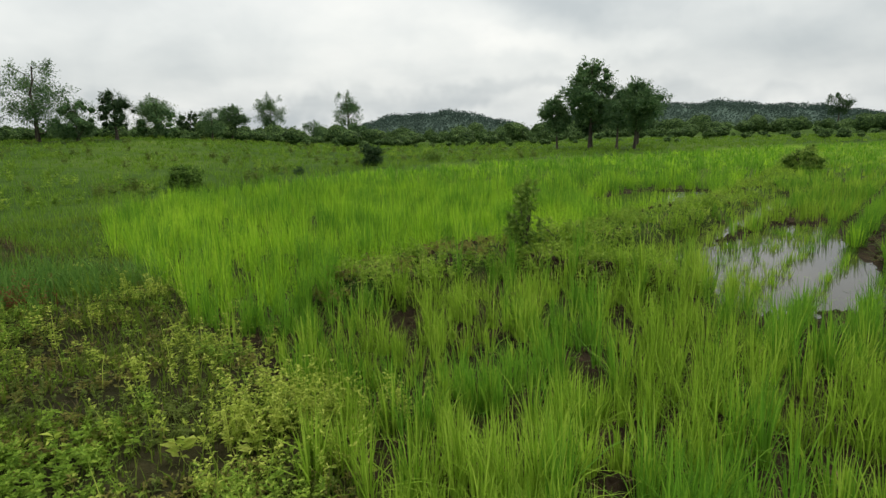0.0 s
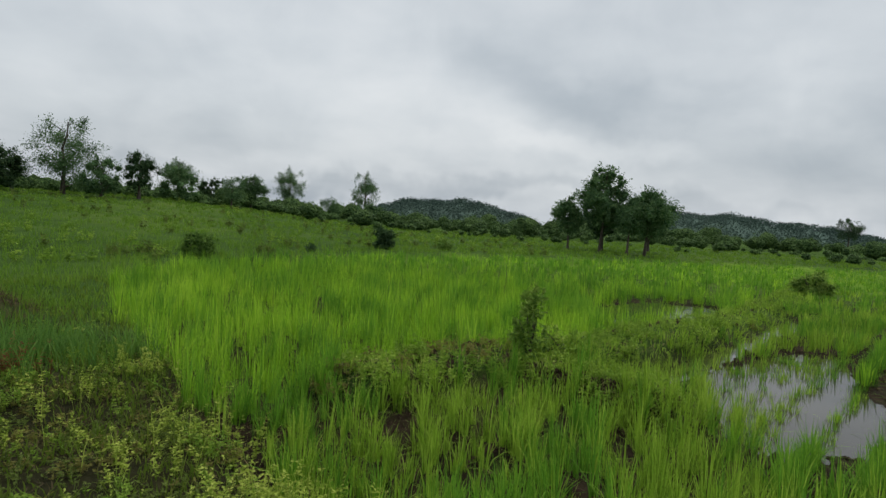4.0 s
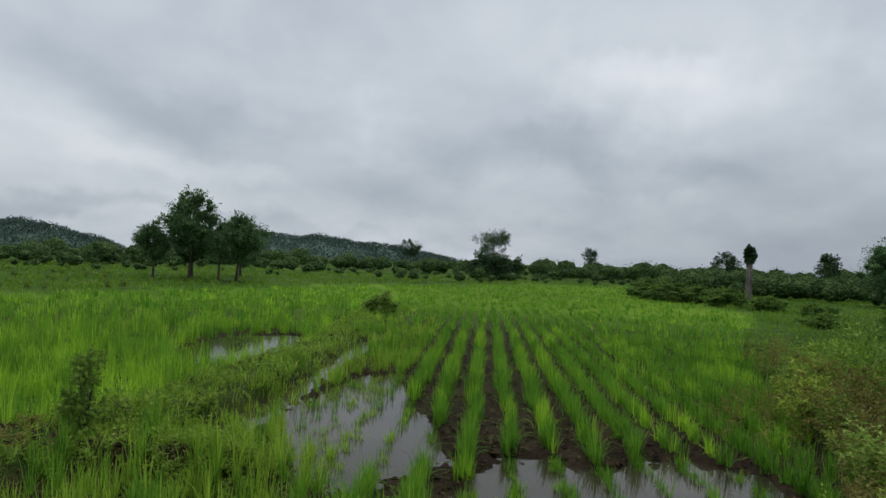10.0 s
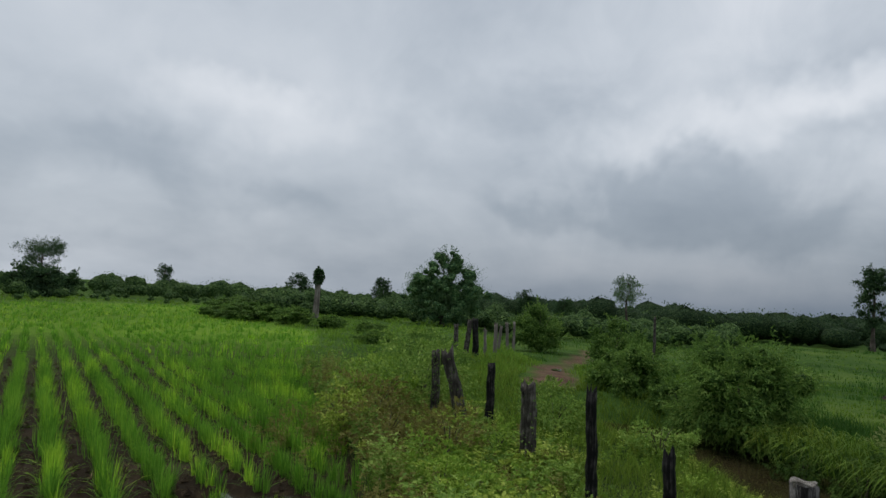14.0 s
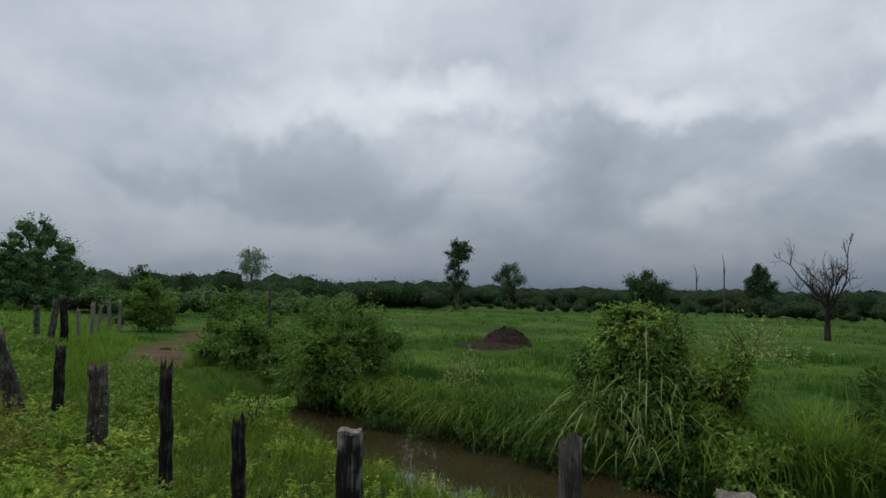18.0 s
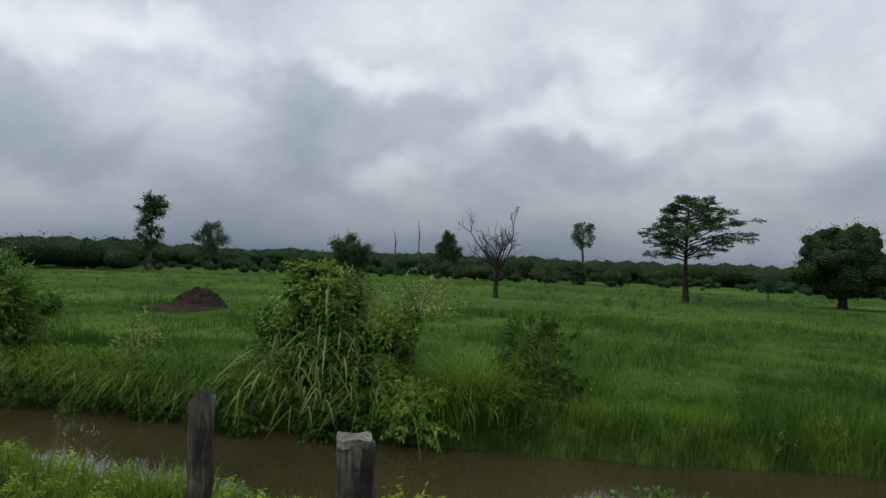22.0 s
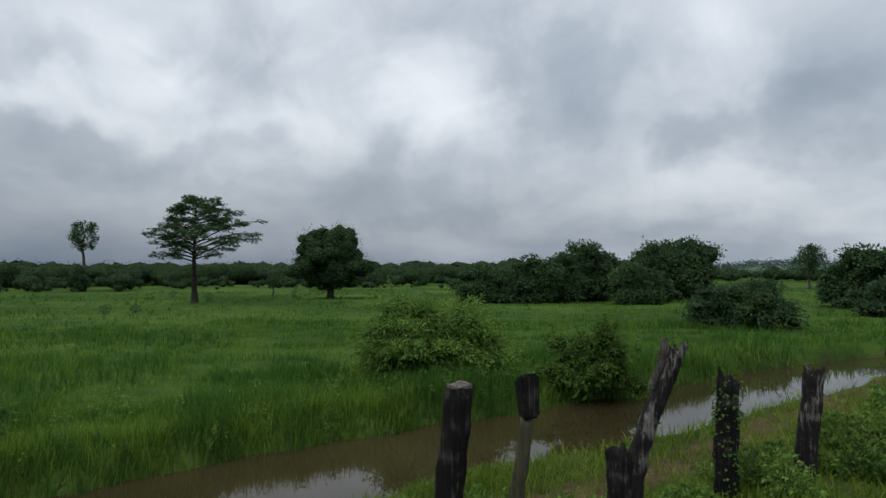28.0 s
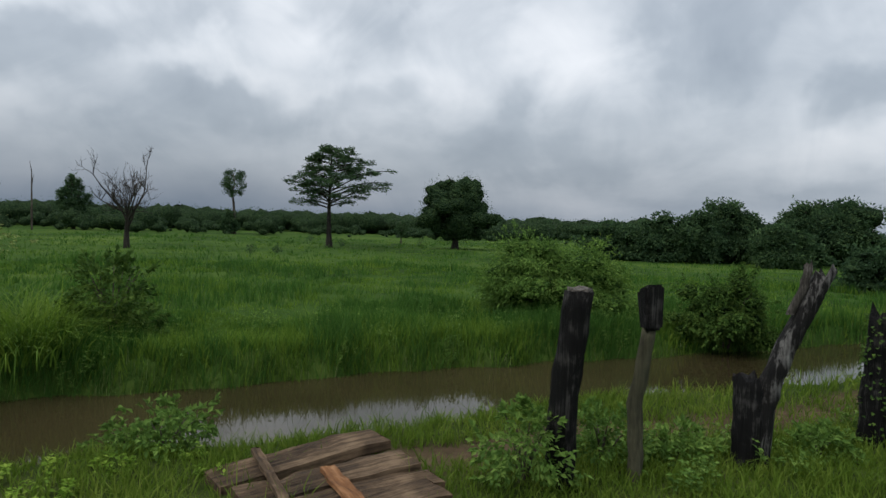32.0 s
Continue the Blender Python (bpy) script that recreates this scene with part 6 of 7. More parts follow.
bush("dark_shrub", 5.95, -6.4, 1.3, 1.05, 2600, 0.07, BUSH_DEEP, "straggling dark shrub leaning from the grass", 372, 16, 0.9, -0.02, hearts=False, lumps=20, sprigs=0.6)
bush("bank_shrub", 9.6, -2.7, 0.9, 0.7, 1540, 0.059, BUSH, "low shrub on the ditch bank", 373, 4, None, -0.3, 0.3)
bush("bank_shrub", 10.7, -3.0, 0.7, 0.8, 770, 0.059, CREEPER_TIPS, "pale-tipped weed on the meadow bank", 374, 5)
bush("round_bush", 1.4, -11.0, 2.7, 1.5, 17000, 0.07, BUSH, "broad rounded bush by the ditch", 375, 7, 2.0, -0.14, 0.3, slim=0.34, lumps=44, sprigs=0.32)
bush("round_bush", -1.15, -10.95, 1.6, 1.25, 8500, 0.055, BUSH_DEEP, "rounded creeper-covered bush by the ditch", 376, 6, 1.4, -0.3, 0.5, lumps=40, sprigs=0.2)
bush("bank_creeper", -0.2, -10.75, 1.0, 0.55, 2200, 0.05, BUSH_DEEP, "trailing creeper on the ditch bank beside a bush", 379, 5, 0.8, -0.3, 0.5, sprigs=0.2)
bush("round_bush", -7.1, -21.9, 3.8, 1.8, 11000, 0.095, TREE_DARK, "large dense rounded bush in the meadow", 377, 6, 2.6, lumps=44)

bush("flowering_creeper", 7.7, -4.65, 1.3, 0.7, 700, 0.05, CREEPER_TIPS, "pale yellow-tipped creeper over the top of a thicket", 380, 5, 1.3, 0.85, 0.0, hearts=False)
bush("flowering_creeper", 7.0, -5.3, 1.5, 0.6, 700, 0.045, CREEPER_TIPS, "pale feathery creeper tips on a thicket", 381, 5, 1.1, 0.95, 0.0, hearts=False)

# ---- trees of the meadow ----
layered_tree("layered_tree", 22.95, -42.9, 8.1, 8.6, 401, "tall dark tree with a broad layered crown")
tree("round_crowned_tree", 14.85, -48.7, 6.05, 6.5, 0.10, 412, "dark tree with a dense rounded crown, twiggy at one side", 22000, 0.15, TREE_DARK, 12, 0.0, 0.8, 0.26, BARK_DARK, dome=True, lumps=90, twigs=0.06, heart=0.6)
tree("high_crowned_tree", 49.2, -66.4, 8.7, 3.7, 0.52, 403, "tall tree with a small open crown on a bare stem", 2340, 0.223, TREE_DARK, 7)
bush("stem_foot_bush", 49.6, -65.8, 2.2, 3.0, 1100, 0.279, TREE_DARK, "dark bush at the foot of a tall tree", 404)
tree("egg_shaped_tree", 68.0, -60.0, 7.2, 3.8, 0.15, 405, "dark tree with a dense egg-shaped crown", 5681, 0.306, TREE_DARK, 9, 0.0, 1.3, dome=True, lumps=60)
bare_tree("leafless_tree", 28.4, -29.0, 6.3, 3.4, 406, "dead leafless tree with fine bare twigs", 6, 0.15)
tree("half_bare_tree", 61.2, -39.2, 5.4, 5.4, 0.15, 407, "broad low tree, half of it bare twigs", 5979, 0.270, TREE_DARK, 9, 0.0, 0.9, dome=True)
bare_tree("leafless_tree", 63.0, -42.0, 5.2, 3.4, 408, "bare twiggy tree beside a leafy one", 5, 0.1)
tree("lone_tree", 84.9, -32.2, 6.8, 4.8, 0.28, 409, "dark lone tree with a flat open crown", 3380, 0.268, TREE_DARK, 8, 0.0, 0.7)
tree("tall_tree", 77.6, -22.4, 9.4, 4.0, 0.22, 410, "tall slim dark tree above the woodland", 4200, 0.29, TREE_DARK, 11, 0.0, 1.0, dome=True, lumps=40, shape=[(0, 0.35), (0.3, 0.75), (0.5, 0.6), (0.72, 1.0), (0.92, 0.85), (1, 0.5)])
tree("small_tree", 22.9, -57.0, 2.4, 1.7, 0.3, 411, "small dark tree in the meadow", 1300, 0.149, TREE_DARK)
for k, (px, py, ph, bend) in enumerate([(64.5, -48.0, 6.2, 0.5), (63.0, -50.6, 7.4, 0.25)]):
    snag = thing("bare_pole_tree", px, py, -0.5, "bare dead stem standing in the meadow", "dead tree")
    part("trunk", tube(np.array([(0, 0, 0), (0.05, 0, ph * 0.5), (bend * 0.3, 0, ph * 0.85), (bend, 0.1, ph)]), np.array([0.11, 0.085, 0.05, 0.02]), 6), BARK, snag)
    part("limb", tube(np.array([(0.06, 0, ph * 0.62), (-0.35 * bend, 0, ph * 0.75), (-0.9 * bend, 0, ph * 0.8)]), np.array([0.05, 0.035, 0.012]), 5), BARK, snag)
for k, (px, py, pw) in enumerate([(21.5, -31.0, 0.6), (20.4, -32.0, 0.5), (30.0, -52.0, 0.7), (24.0, -47.0, 0.6), (19.0, -52.0, 0.8)]):
    bush("meadow_bush", px, py, pw, pw * 1.1, 160, 0.1, TREE_DARK, "small dark bush in the meadow", 420 + k, 3, group="small meadow bushes")
for k, (px, py, pw, ph) in enumerate([(2.3, -43.5, 4.2, 2.6), (-0.6, -43.6, 4.4, 3.1), (-3.0, -45.0, 4.0, 3.7), (-4.8, -47.5, 5.6, 4.5), (-7.4, -42.5, 3.8, 2.8), (-10.9, -47.6, 7.6, 5.4), (-9.0, -43.5, 2.6, 1.9)]):
    bush("thicket", px, py, pw, ph, int(2900 * pw), 0.18, TREE_DARK, "dark dense thicket in the meadow", 480 + k, 4, group="thicket in the meadow", lumps=70, sprigs=0.006)
tree("far_tree", -29.7, -69.5, 4.8, 3.8, 0.3, 441, "dark flat-crowned tree beyond the meadow", 2340, 0.238, TREE_DARK, 7, 0, 0.7)
for k, (px, py, pw, ph) in enumerate([(-18.7, -36.0, 5.2, 4.0), (-20.6, -32.9, 4.6, 4.4), (-17.9, -37.0, 3.6, 2.9), (-24.4, -33.0, 5.0, 5.0), (-22.3, -36.4, 5.0, 4.7)]):
    bush("wood_edge_thicket", px, py, pw, ph, 12000, 0.175, TREE_DARK, "dark dense thicket at the wood's edge", 450 + k, 4, group="thicket at the wood's edge", lumps=64, sprigs=0.006)
tree("open_crowned_tree", -23.3, -36.0, 6.5, 3.4, 0.45, 460, "tall dark tree with an open crown above a thicket", 2600, 0.193, TREE_DARK, 8)
bush("round_bush", -14.7, -28.0, 3.0, 1.6, 5200, 0.11, TREE_DARK, "dense bush before the wood's edge", 461)
bush("round_bush", -16.8, -26.9, 1.6, 1.1, 1980, 0.115, TREE_DARK, "dense bush before the wood's edge", 462)


# ---- earth heaps ----
def heap(name, x, y, wide, tall, seed, mat, label, category):
    rng = np.random.default_rng(seed)
    n, m = 22, 40
    r = np.linspace(0, 1, n)
    a = 2 * np.pi * np.arange(m) / m
    R, A = np.meshgrid(r, a, indexing="ij")
    px, py = R * np.cos(A) * wide / 2, R * np.sin(A) * wide / 2
    bump = 0.16 * waves(px, py, 0.45, seed) + 0.05 * waves(px, py, 0.16, seed + 1) + 0.012 * rng.normal(size=R.shape) * (R > 0)
    z = tall * (np.clip(1 - R**2.0, 0, 1) ** 0.9) * (1 + 1.6 * bump) - 0.05
    i, j = np.meshgrid(np.arange(n - 1), np.arange(m), indexing="ij")
    j2 = (j + 1) % m
    q = np.stack([i * m + j, (i + 1) * m + j, (i + 1) * m + j2, i * m + j2], -1).reshape(-1, 4)
    ob = part(name, (np.stack([px, py, z], -1).reshape(-1, 3), q, []), mat)
    ob.location = (x, y, float(land(x, y)))
    return tagged(ob, label, category)


heap("termite_mound", 21.33, -7.75, 1.95, 0.66, 501, MOUND, "reddish-brown termite mound standing in the meadow", "mound")
heap("earth_heap", 20.6, -6.9, 2.6, 0.2, 502, MOUND, "low spread of reddish earth beside a mound", "mound")


# ---- clumps of tall weeds and creepers ----
for k, (wx, wy, ww, wt, wm, wl) in enumerate([
        (9.3, 4.2, 1.5, 0.75, BUSH_LIGHT, "creeper-covered weed clump beside a rotten post"), (11.0, 4.6, 1.8, 0.7, BUSH_LIGHT, "creeper-covered weed clump along the fence"),
        (12.2, 4.6, 1.9, 0.6, BUSH_LIGHT, "leafy weed clump along the fence"), (14.2, 5.2, 2.2, 0.75, BUSH_LIGHT, "leafy weed clump along the fence"),
        (10.4, 3.9, 1.6, 0.8, BUSH_LIGHT, "creeper-covered weed clump behind a rotten post"), (8.9, 4.1, 1.2, 0.75, WEED, "bright leafy weed clump by the fence"), (7.3, 3.2, 1.0, 0.5, WEED_RUST, "rust-brown weed clump by the fence"), (6.5, 2.35, 0.8, 0.36, WEED, "bright leafy weed clump by the fence"),
        (7.35, 1.9, 0.5, 0.36, WEED, "leafy creeper at the foot of a split post"), (5.7, 1.7, 0.7, 0.28, WEED, "bright leafy weed clump by the fence"), (8.2, 3.8, 1.1, 0.6, WEED_RUST, "rust-brown weed clump by the fence"),
        (9.6, 1.6, 1.0, 0.45, BUSH_LIGHT, "leafy weed clump on the near ditch bank"), (8.6, 0.2, 0.8, 0.4, BUSH_LIGHT, "leafy weed clump on the near ditch bank"),
        (17.0, 6.0, 2.4, 0.8, BUSH, "leafy weed clump along the fence"), (19.2, 7.2, 2.4, 0.85, BUSH_LIGHT, "leafy weed clump along the fence"),
        (7.6, 3.9, 0.8, 0.55, WEED_PALE, "pale yellow-green weed clump by the fence"), (7.0, 2.35, 0.7, 0.55, WEED_RUST, "rust-brown weed clump by the fence"), (5.0, 1.4, 0.6, 0.3, WEED_PALE, "pale yellow-green weed clump by the fence"),
        (5.8, 2.05, 0.7, 0.36, WEED, "bright leafy weed clump by the fence"), (10.0, 4.6, 0.9, 0.65, WEED, "bright leafy weed clump by the fence"), (10.9, 1.9, 1.1, 0.5, BUSH_LIGHT, "leafy weed clump on the near ditch bank"),
        (2.75, -3.72, 0.6, 0.36, BUSH, "leafy weed clump beside the planks"), (0.60, -3.98, 0.55, 0.55, BUSH, "creeper climbing the foot of a post"), (0.22, -4.45, 0.5, 0.34, BUSH, "leafy weed clump between two posts"), (-0.2, -4.7, 0.5, 0.22, BUSH, "leafy weed clump between two posts"), (-1.9, -5.6, 0.42, 0.36, BUSH, "bright leafy weed clump between two posts"), (-2.7, -6.3, 0.6, 0.3, BUSH_DEEP, "leafy weed clump between two posts"), (-3.0, -6.75, 0.6, 0.34, BUSH_DEEP, "leafy weed clump beside the muddy pathway"), (-4.1, -7.6, 0.7, 0.36, BUSH_DEEP, "leafy weed clump beside the muddy pathway"), (-1.1, -5.25, 0.5, 0.2, BUSH, "low leafy weed clump between two posts"), (3.05, -3.85, 0.7, 0.4, BUSH, "grassy weed clump at the edge of the ditch"),
        (-1.85, -5.85, 0.5, 0.36, BUSH_DEEP, "dark leafy weed clump between two posts"), (-3.1, -7.1, 0.8, 0.32, BUSH_DEEP, "dark leafy weed clump between two posts"), (-4.4, -8.6, 0.9, 0.35, BUSH, "leafy weed clump between two posts")]):
    bush("weed_clump", wx, wy, ww, wt * (1.2 if wx > 4 else 1.0), int(1500 * ww + 350), 0.032 + 0.02 * ww, wm, wl, 520 + k, 5, category="weeds", group="weed clumps", hearts=False, lumps=26, sprigs=0.4)


# ---- fence ----
def post_geo(rng, path, r, sides=14, rings=12, groove=0.12, ragged=0.03):
    path = np.asarray(path, float)
    s = np.linspace(0, 1, rings)
    pts = np.stack([np.interp(s, np.linspace(0, 1, len(path)), path[:, i]) for i in range(3)], 1)
    pts[:, :2] += rng.normal(0, 0.004, (rings, 2))
    ang = 2 * np.pi * np.arange(sides) / sides
    prof = 1 + groove * rng.normal(size=sides) * 0.8
    rad = r * (1.08 - 0.14 * s[:, None]) * prof * (1 + 0.05 * rng.normal(size=(rings, sides)))
    v = np.stack([pts[:, None, 0] + rad * np.cos(ang), pts[:, None, 1] + rad * np.sin(ang), pts[:, None, 2] + 0 * rad], -1)
    v[-1, :, 2] += rng.normal(0, ragged, sides)
    i, j = np.meshgrid(np.arange(rings - 1), np.arange(sides), indexing="ij")
    j2 = (j + 1) % sides
    q = np.stack([i * sides + j, i * sides + j2, (i + 1) * sides + j2, (i + 1) * sides + j], -1).reshape(-1, 4)
    v = np.concatenate([v.reshape(-1, 3), pts[-1:] + (0, 0, -0.5 * ragged)])
    k = np.arange(sides)
    t = np.stack([(rings - 1) * sides + k, (rings - 1) * sides + (k + 1) % sides, np.full(sides, len(v) - 1)], 1)
    return v, q, t


def fence_post(x, y, top_z, r, mat, label, seed, lean=(0.0, 0.0), cut=False, creeper=0, ragged=0.03, vine=BUSH):
    rng = np.random.default_rng(seed)
    z = float(land(x, y)) - 0.15
    h = top_z - z
    ob = thing("fence_post", x, y, z, label, "fence post", "old fence posts")
    end = np.array([lean[0], lean[1], h])
    shaft = part("shaft", post_geo(rng, [(0, 0, 0), end * 0.5 + (0.008, -0.006, 0), end], r, ragged=ragged), mat, ob, "", True)
    if cut:
        ang = 2 * np.pi * np.arange(14) / 14
        ring = np.stack([np.cos(ang) * r * 0.97, np.sin(ang) * r * 0.97, 0.008 * np.sin(3 * ang)], 1) * (1 + 0.05 * rng.normal(size=(14, 1)))
        low = ring * (0.96, 0.96, 1) + (0, 0, -0.03)
        v = np.concatenate([ring, low, [(0, 0, -0.004)]]) + end + (0, 0, 0.012)
        k = np.arange(14)
        part("sawn_top", (v, np.stack([14 + k, 14 + (k + 1) % 14, (k + 1) % 14, k], 1), np.stack([k, (k + 1) % 14, np.full(14, 28)], 1)), ENDGRAIN, shaft, "pale sawn end grain")
    if creeper:
        t, a = rng.uniform(0.1, 1.02, creeper), rng.uniform(0, 6.28, creeper)
        p = np.stack([end[0] * t + np.cos(a) * r * 1.1, end[1] * t + np.sin(a) * r * 1.1, h * t], 1)
        part("creeper", leaves(rng, p, np.stack([np.cos(a), np.sin(a), rng.uniform(-0.8, 0.3, creeper)], 1), 0.03, 0.025), vine, shaft, "small-leaved green creeper")
    return ob


fence_post(2.71, -1.54, 0.95, 0.070, POST_GREY, "thick grey weathered post with a flat worn top", 601, (0.0, 0.01), True, ragged=0.004)
fence_post(3.33, -1.20, 1.03, 0.053, POST_GREY, "squared brown weathered post beside the ditch", 602, (-0.02, 0.0))
fence_post(4.04, -0.36, 0.94, 0.060, CHAR_WORN, "charred post with a pale sawn top", 603, (-0.06, 0.02), True, ragged=0.004)
fence_post(5.10, 0.21, 0.78, 0.045, CHAR, "thin short charred post", 604, (-0.06, 0.02), ragged=0.05)
fence_post(6.22, 0.81, 0.97, 0.050, CHAR, "thin charred leaning post", 605, (-0.04, 0.03), ragged=0.05)
fence_post(7.28, 1.56, 0.90, 0.080, POST_GREY, "grey split weathered post", 606, (-0.05, 0.02), creeper=90, ragged=0.05)
fence_post(9.10, 2.43, 0.86, 0.059, CHAR, "dark charred post among weeds", 607, (0.0, 0.0), ragged=0.05)
fence_post(9.12, 2.75, 0.98, 0.085, POST_GREY, "broad rotten post leaning among weeds", 608, (-0.17, 0.30), creeper=120, ragged=0.07)
fence_post(9.25, 3.28, 0.98, 0.06, POST_GREY, "rotten post wrapped in creepers", 609, (-0.03, 0.02), creeper=320)
for k, (px, py, tz, r) in enumerate([(20.1, 6.2, 1.0, 0.075), (20.3, 5.95, 1.15, 0.085), (20.4, 5.62, 1.24, 0.095), (21.6, 5.6, 0.86, 0.05), (22.3, 5.42, 1.04, 0.06), (24.2, 5.75, 0.92, 0.055), (25.0, 5.53, 1.06, 0.06), (28.5, 6.0, 1.0, 0.06)]):
    fence_post(px, py, tz, r, BARK_PALE if k > 2 else (POST_GREY, POST_GREY, CHAR)[k % 3], "bleached thin fence post in the row beside the track" if k > 2 else "weathered fence post in the row beside the track", 620 + k, ((-0.05, 0.06, 0.0)[k % 3], (0.02, -0.10, 0.08, 0.03)[k % 4]), ragged=0.05)
fence_post(18.1, 0.17, 1.64, 0.038, POST_GREY, "thin tall pole among the bushes", 630)
fence_post(0.43, -4.06, 1.08, 0.070, CHAR, "thick charred post with a pale sawn top", 640, (-0.095, 0.085), True, ragged=0.004)
fence_post(-1.47, -5.56, 0.88, 0.080, CHAR, "dark post wrapped in small-leaved creeper", 641, (-0.03, 0.0), creeper=330, ragged=0.05, vine=BUSH_DEEP)
fence_post(-2.27, -6.20, 0.82, 0.076, CHAR_WORN, "charred weathered post leaning slightly", 642, (-0.10, 0.02), ragged=0.05)
fence_post(-3.68, -7.33, 0.86, 0.071, POST_GREY, "pale grey split post, charred at its foot", 643, (0.06, 0.0), ragged=0.06)
fence_post(-5.05, -9.33, 0.89, 0.098, CHAR, "thick dark leaning post", 644, (0.16, -0.05), ragged=0.05)
fence_post(-5.94, -10.3, 0.66, 0.092, POST_GREY, "grey weathered leaning post", 645, (0.12, -0.04), ragged=0.05)
fence_post(-7.33, -11.8, 0.45, 0.092, POST_GREY, "short grey weathered post", 646, (0.06, 0.0), ragged=0.05)

# thin crooked post that wears a hollowed wooden block
capped = thing("capped_post", 0.06, -4.27, float(land(0.06, -4.27)) - 0.1, "thin crooked pole with a dark wooden block on top", "fence post", "old fence posts")
rg = np.random.default_rng(650)
part("pole", post_geo(rg, [(-0.03, 0, 0), (-0.03, 0.0, 0.30), (-0.015, 0.0, 0.56), (-0.05, 0.02, 0.72), (-0.07, 0.03, 0.96)], 0.037, 10, 16, 0.08), POST_MOSS, capped, "", True)
bm = bmesh.new()
bmesh.ops.create_cube(bm, size=1.0, matrix=Matrix.LocRotScale((-0.08, 0.03, 1.06), Euler((0.04, 0.05, 0.5)), (0.115, 0.115, 0.225)))
for v in bm.verts:
    if v.co.z > 1.10:
        v.co.z += 0.03 if v.co.y > 0.03 else -0.01
    else:
        v.co.x, v.co.y = -0.085 + (v.co.x + 0.085) * 0.82, 0.03 + (v.co.y - 0.03) * 0.82
bmesh.ops.bevel(bm, geom=list(bm.edges), offset=0.016, segments=2, affect="EDGES")
me = bpy.data.meshes.new("block")
bm.to_mesh(me)
bm.free()
me.materials.append(CHAR)
block = new("block", me)
block.parent = capped

# forked, burnt post: a stump and a split limb that leans away from it
fork = thing("forked_post", -0.56, -4.80, float(land(-0.56, -4.80)) - 0.12, "burnt forked post with one long leaning arm", "fence post", "old fence posts")
rg = np.random.default_rng(660)
part("stump", post_geo(rg, [(-0.05, 0, 0), (-0.045, 0, 0.3), (-0.035, 0, 0.66)], 0.088, 14, 10, 0.12, 0.03), CHAR, fork, "", True)
part("arm", post_geo(rg, [(-0.10, 0, 0.05), (-0.12, 0.0, 0.45), (-0.20, -0.02, 0.78), (-0.31, -0.04, 1.04), (-0.43, -0.06, 1.30)], 0.066, 12, 16, 0.18, 0.03), CHAR_WORN, fork, "charred arm worn to grey wood", True)
part("splinter", post_geo(rg, [(-0.25, -0.02, 1.05), (-0.31, -0.03, 1.20), (-0.335, -0.035, 1.33)], 0.022, 8, 8, 0.2, 0.03), POST_GREY, fork, "grey splintered wood", True)


# ---- plank footbridge ----
def plank_mesh(length, width, thick, seed, mat, taper=0.0):
    rng = np.random.default_rng(seed)
    n = 12
    s = np.linspace(-0.5, 0.5, n)
    pts = []
    for k in range(n):
        w0, w1 = width * 0.5 * (1 + 0.07 * rng.normal()), width * 0.5 * (1 + 0.10 * rng.normal() - taper * (s[k] + 0.5))
        sag = 0.003 * rng.normal() + 0.015 * math.sin(3 * s[k])
        x = s[k] * length + (0.05 * rng.normal() if k in (0, n - 1) else 0)
        for yy, zz in ((-w0, 0.0), (-w0 * 0.97, thick), (-0.3 * w0, thick * 1.02 + 0.004 * rng.normal()), (0.35 * w1, thick * 1.02 + 0.004 * rng.normal()), (w1 * 0.97, thick), (w1, 0.0)):
            pts.append((x, yy, zz + sag))
    v = np.array(pts)
    i, j = np.meshgrid(np.arange(n - 1), np.arange(6), indexing="ij")
    j2 = (j + 1) % 6
    q = np.stack([i * 6 + j, (i + 1) * 6 + j, (i + 1) * 6 + j2, i * 6 + j2], -1).reshape(-1, 4)
    ends = np.array([[0, 1, 4, 5], [1, 2, 3, 4], [(n - 1) * 6 + 5, (n - 1) * 6 + 4, (n - 1) * 6 + 1, (n - 1) * 6], [(n - 1) * 6 + 4, (n - 1) * 6 + 3, (n - 1) * 6 + 2, (n - 1) * 6 + 1]])
    return v, np.concatenate([q, ends]), []


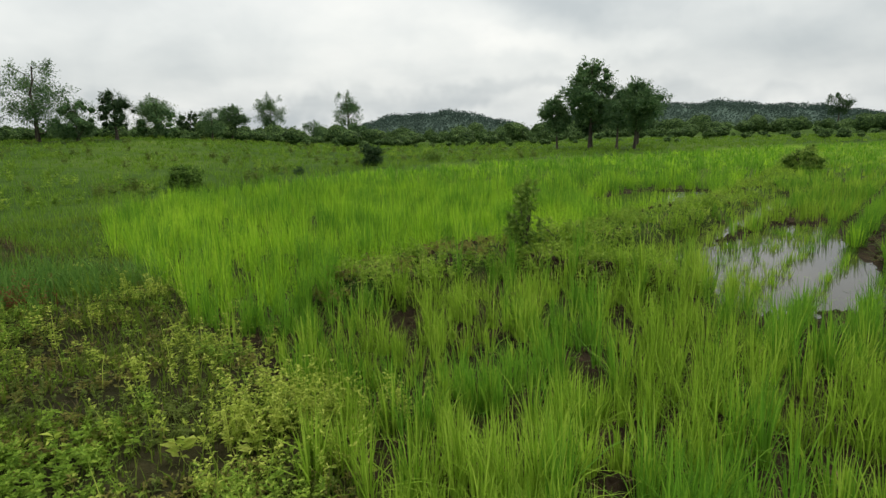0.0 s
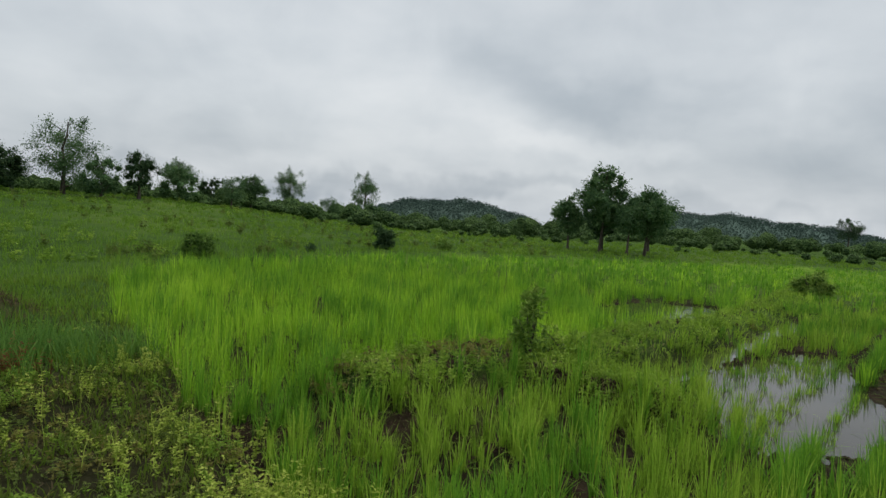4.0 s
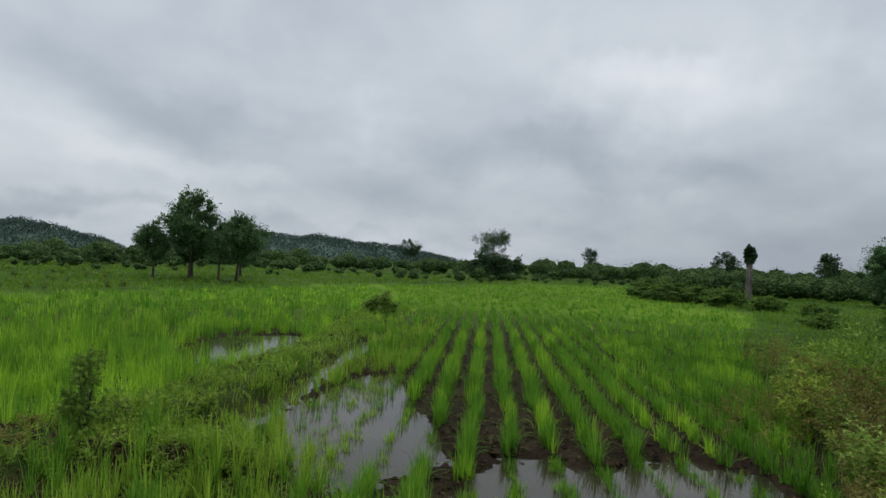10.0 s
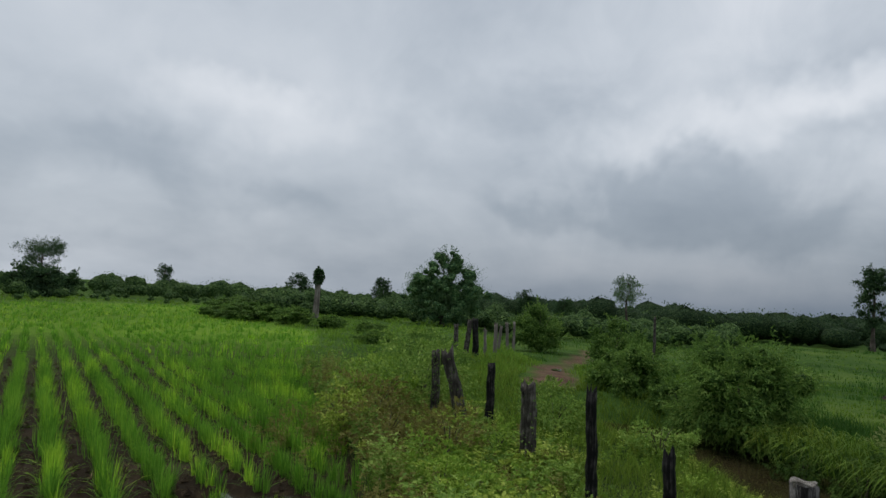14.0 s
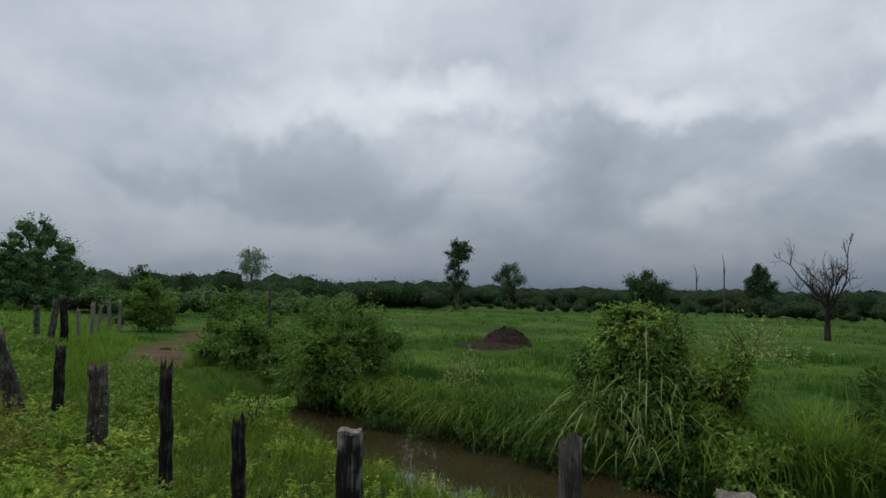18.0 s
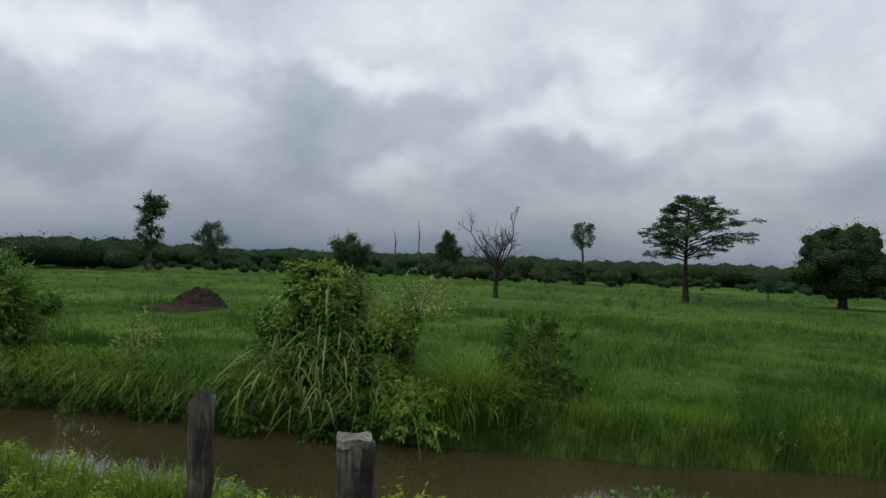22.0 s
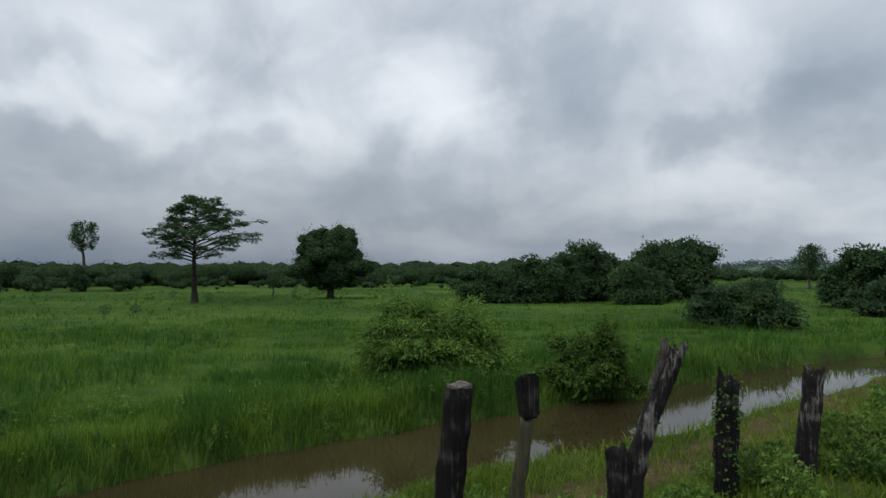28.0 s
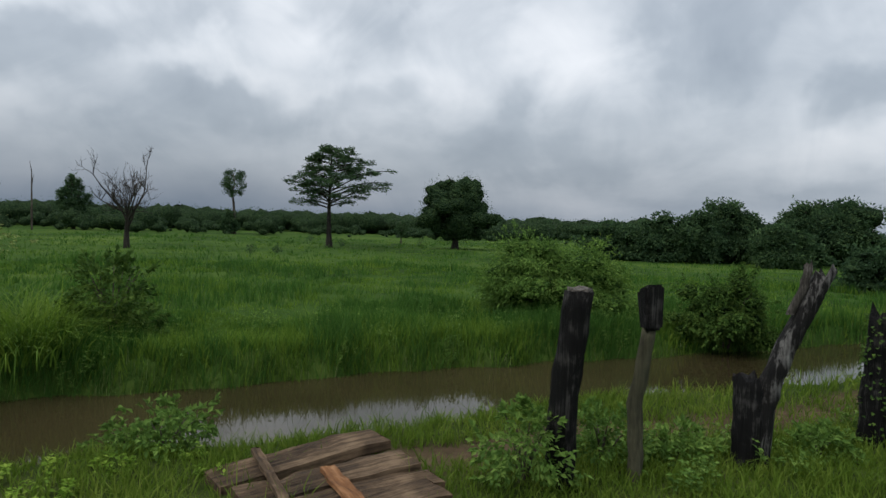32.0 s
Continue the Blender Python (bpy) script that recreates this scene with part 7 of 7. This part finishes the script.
deck = thing("plank_deck", 1.55, -3.65, 0.0, "old plank deck of rotting boards nailed to battens", "footbridge")
turn_p = math.atan2(-0.8, -0.6)
for k, (off, end, length, width, tilt) in enumerate([(-0.27, 0.37, 1.05, 0.27, 0.06), (0.085, 0.42, 1.0, 0.25, -0.03), (0.315, 0.42, 1.15, 0.19, -0.05), (0.54, 0.34, 1.2, 0.24, 0.02), (0.80, 0.24, 1.2, 0.24, -0.03)]):
    slide = end - length / 2
    pl = part("plank", plank_mesh(length, width, 0.055, 670 + k, PLANK, 0.12), PLANK, deck, "grey-brown rotting plank" if k == 0 else "")
    pl.matrix_local = Matrix.Translation((-0.6 * slide - 0.8 * off, -0.8 * slide + 0.6 * off, 0.02 + 0.012 * (k % 2))) @ Matrix.Rotation(turn_p + tilt, 4, "Z") @ Matrix.Rotation(0.02 * (k % 3 - 1), 4, "Y")
for k, (slide, off, length, wide, mt, lab) in enumerate([(-0.36, -0.02, 0.80, 0.05, PLANK, "narrow grey batten"), (-0.11, 0.34, 0.74, 0.085, BATTEN, "orange-brown batten")]):
    bt = part("batten", plank_mesh(length, wide, 0.022, 680 + k, mt), mt, deck, lab)
    bt.matrix_local = Matrix.Translation((-0.6 * slide - 0.8 * off, -0.8 * slide + 0.6 * off, 0.1)) @ Matrix.Rotation(turn_p - math.pi / 2 - 0.15, 4, "Z")


# ---- clods and straw in the paddy mud ----
def clods():
    rng = np.random.default_rng(700)
    x, y = polar(rng, 13000, 2.0, 17.0, -25, 64, 1.0)
    keep = inside(x, y, PADDY) & (~in_pool(x, y) | (rng.uniform(0, 1, len(x)) < 0.06)) & (to_line(x, y, DYKE) > -0.8)
    x, y = x[keep], y[keep]
    n = len(x)
    v0 = np.array([(1, 0, 0), (-1, 0, 0), (0, 1, 0), (0, -1, 0), (0, 0, 1.0), (0, 0, -0.6)])
    size = 0.012 + 0.05 * rng.uniform(0, 1, n)[:, None, None] ** 2.2 * (1 + 0.4 * rng.normal(size=(n, 6, 1)))
    v = v0[None] * size * (1, 1, 0.7) + np.stack([x, y, land(x, y) + 0.005], 1)[:, None]
    f = np.array([(0, 2, 4), (2, 1, 4), (1, 3, 4), (3, 0, 4), (2, 0, 5), (1, 2, 5), (3, 1, 5), (0, 3, 5)])
    stuff("mud_clods", (v.reshape(-1, 3), np.zeros((0, 4), int), (f[None] + 6 * np.arange(n)[:, None, None]).reshape(-1, 3)), EARTH, "dark clods of wet mud between the rice rows", "mud clods")
    pick = rng.uniform(0, 1, n) < 0.35
    b = np.stack([x[pick], y[pick], land(x[pick], y[pick]) + 0.005], 1)
    k = len(b)
    stuff("paddy_straw", blades(rng, b, rng.uniform(0.05, 0.16, k), np.full(k, 0.008), rng.uniform(0.8, 2.5, k), 2, 0.4), DRY, "bits of brown straw lying in the paddy mud", "straw")


clods()
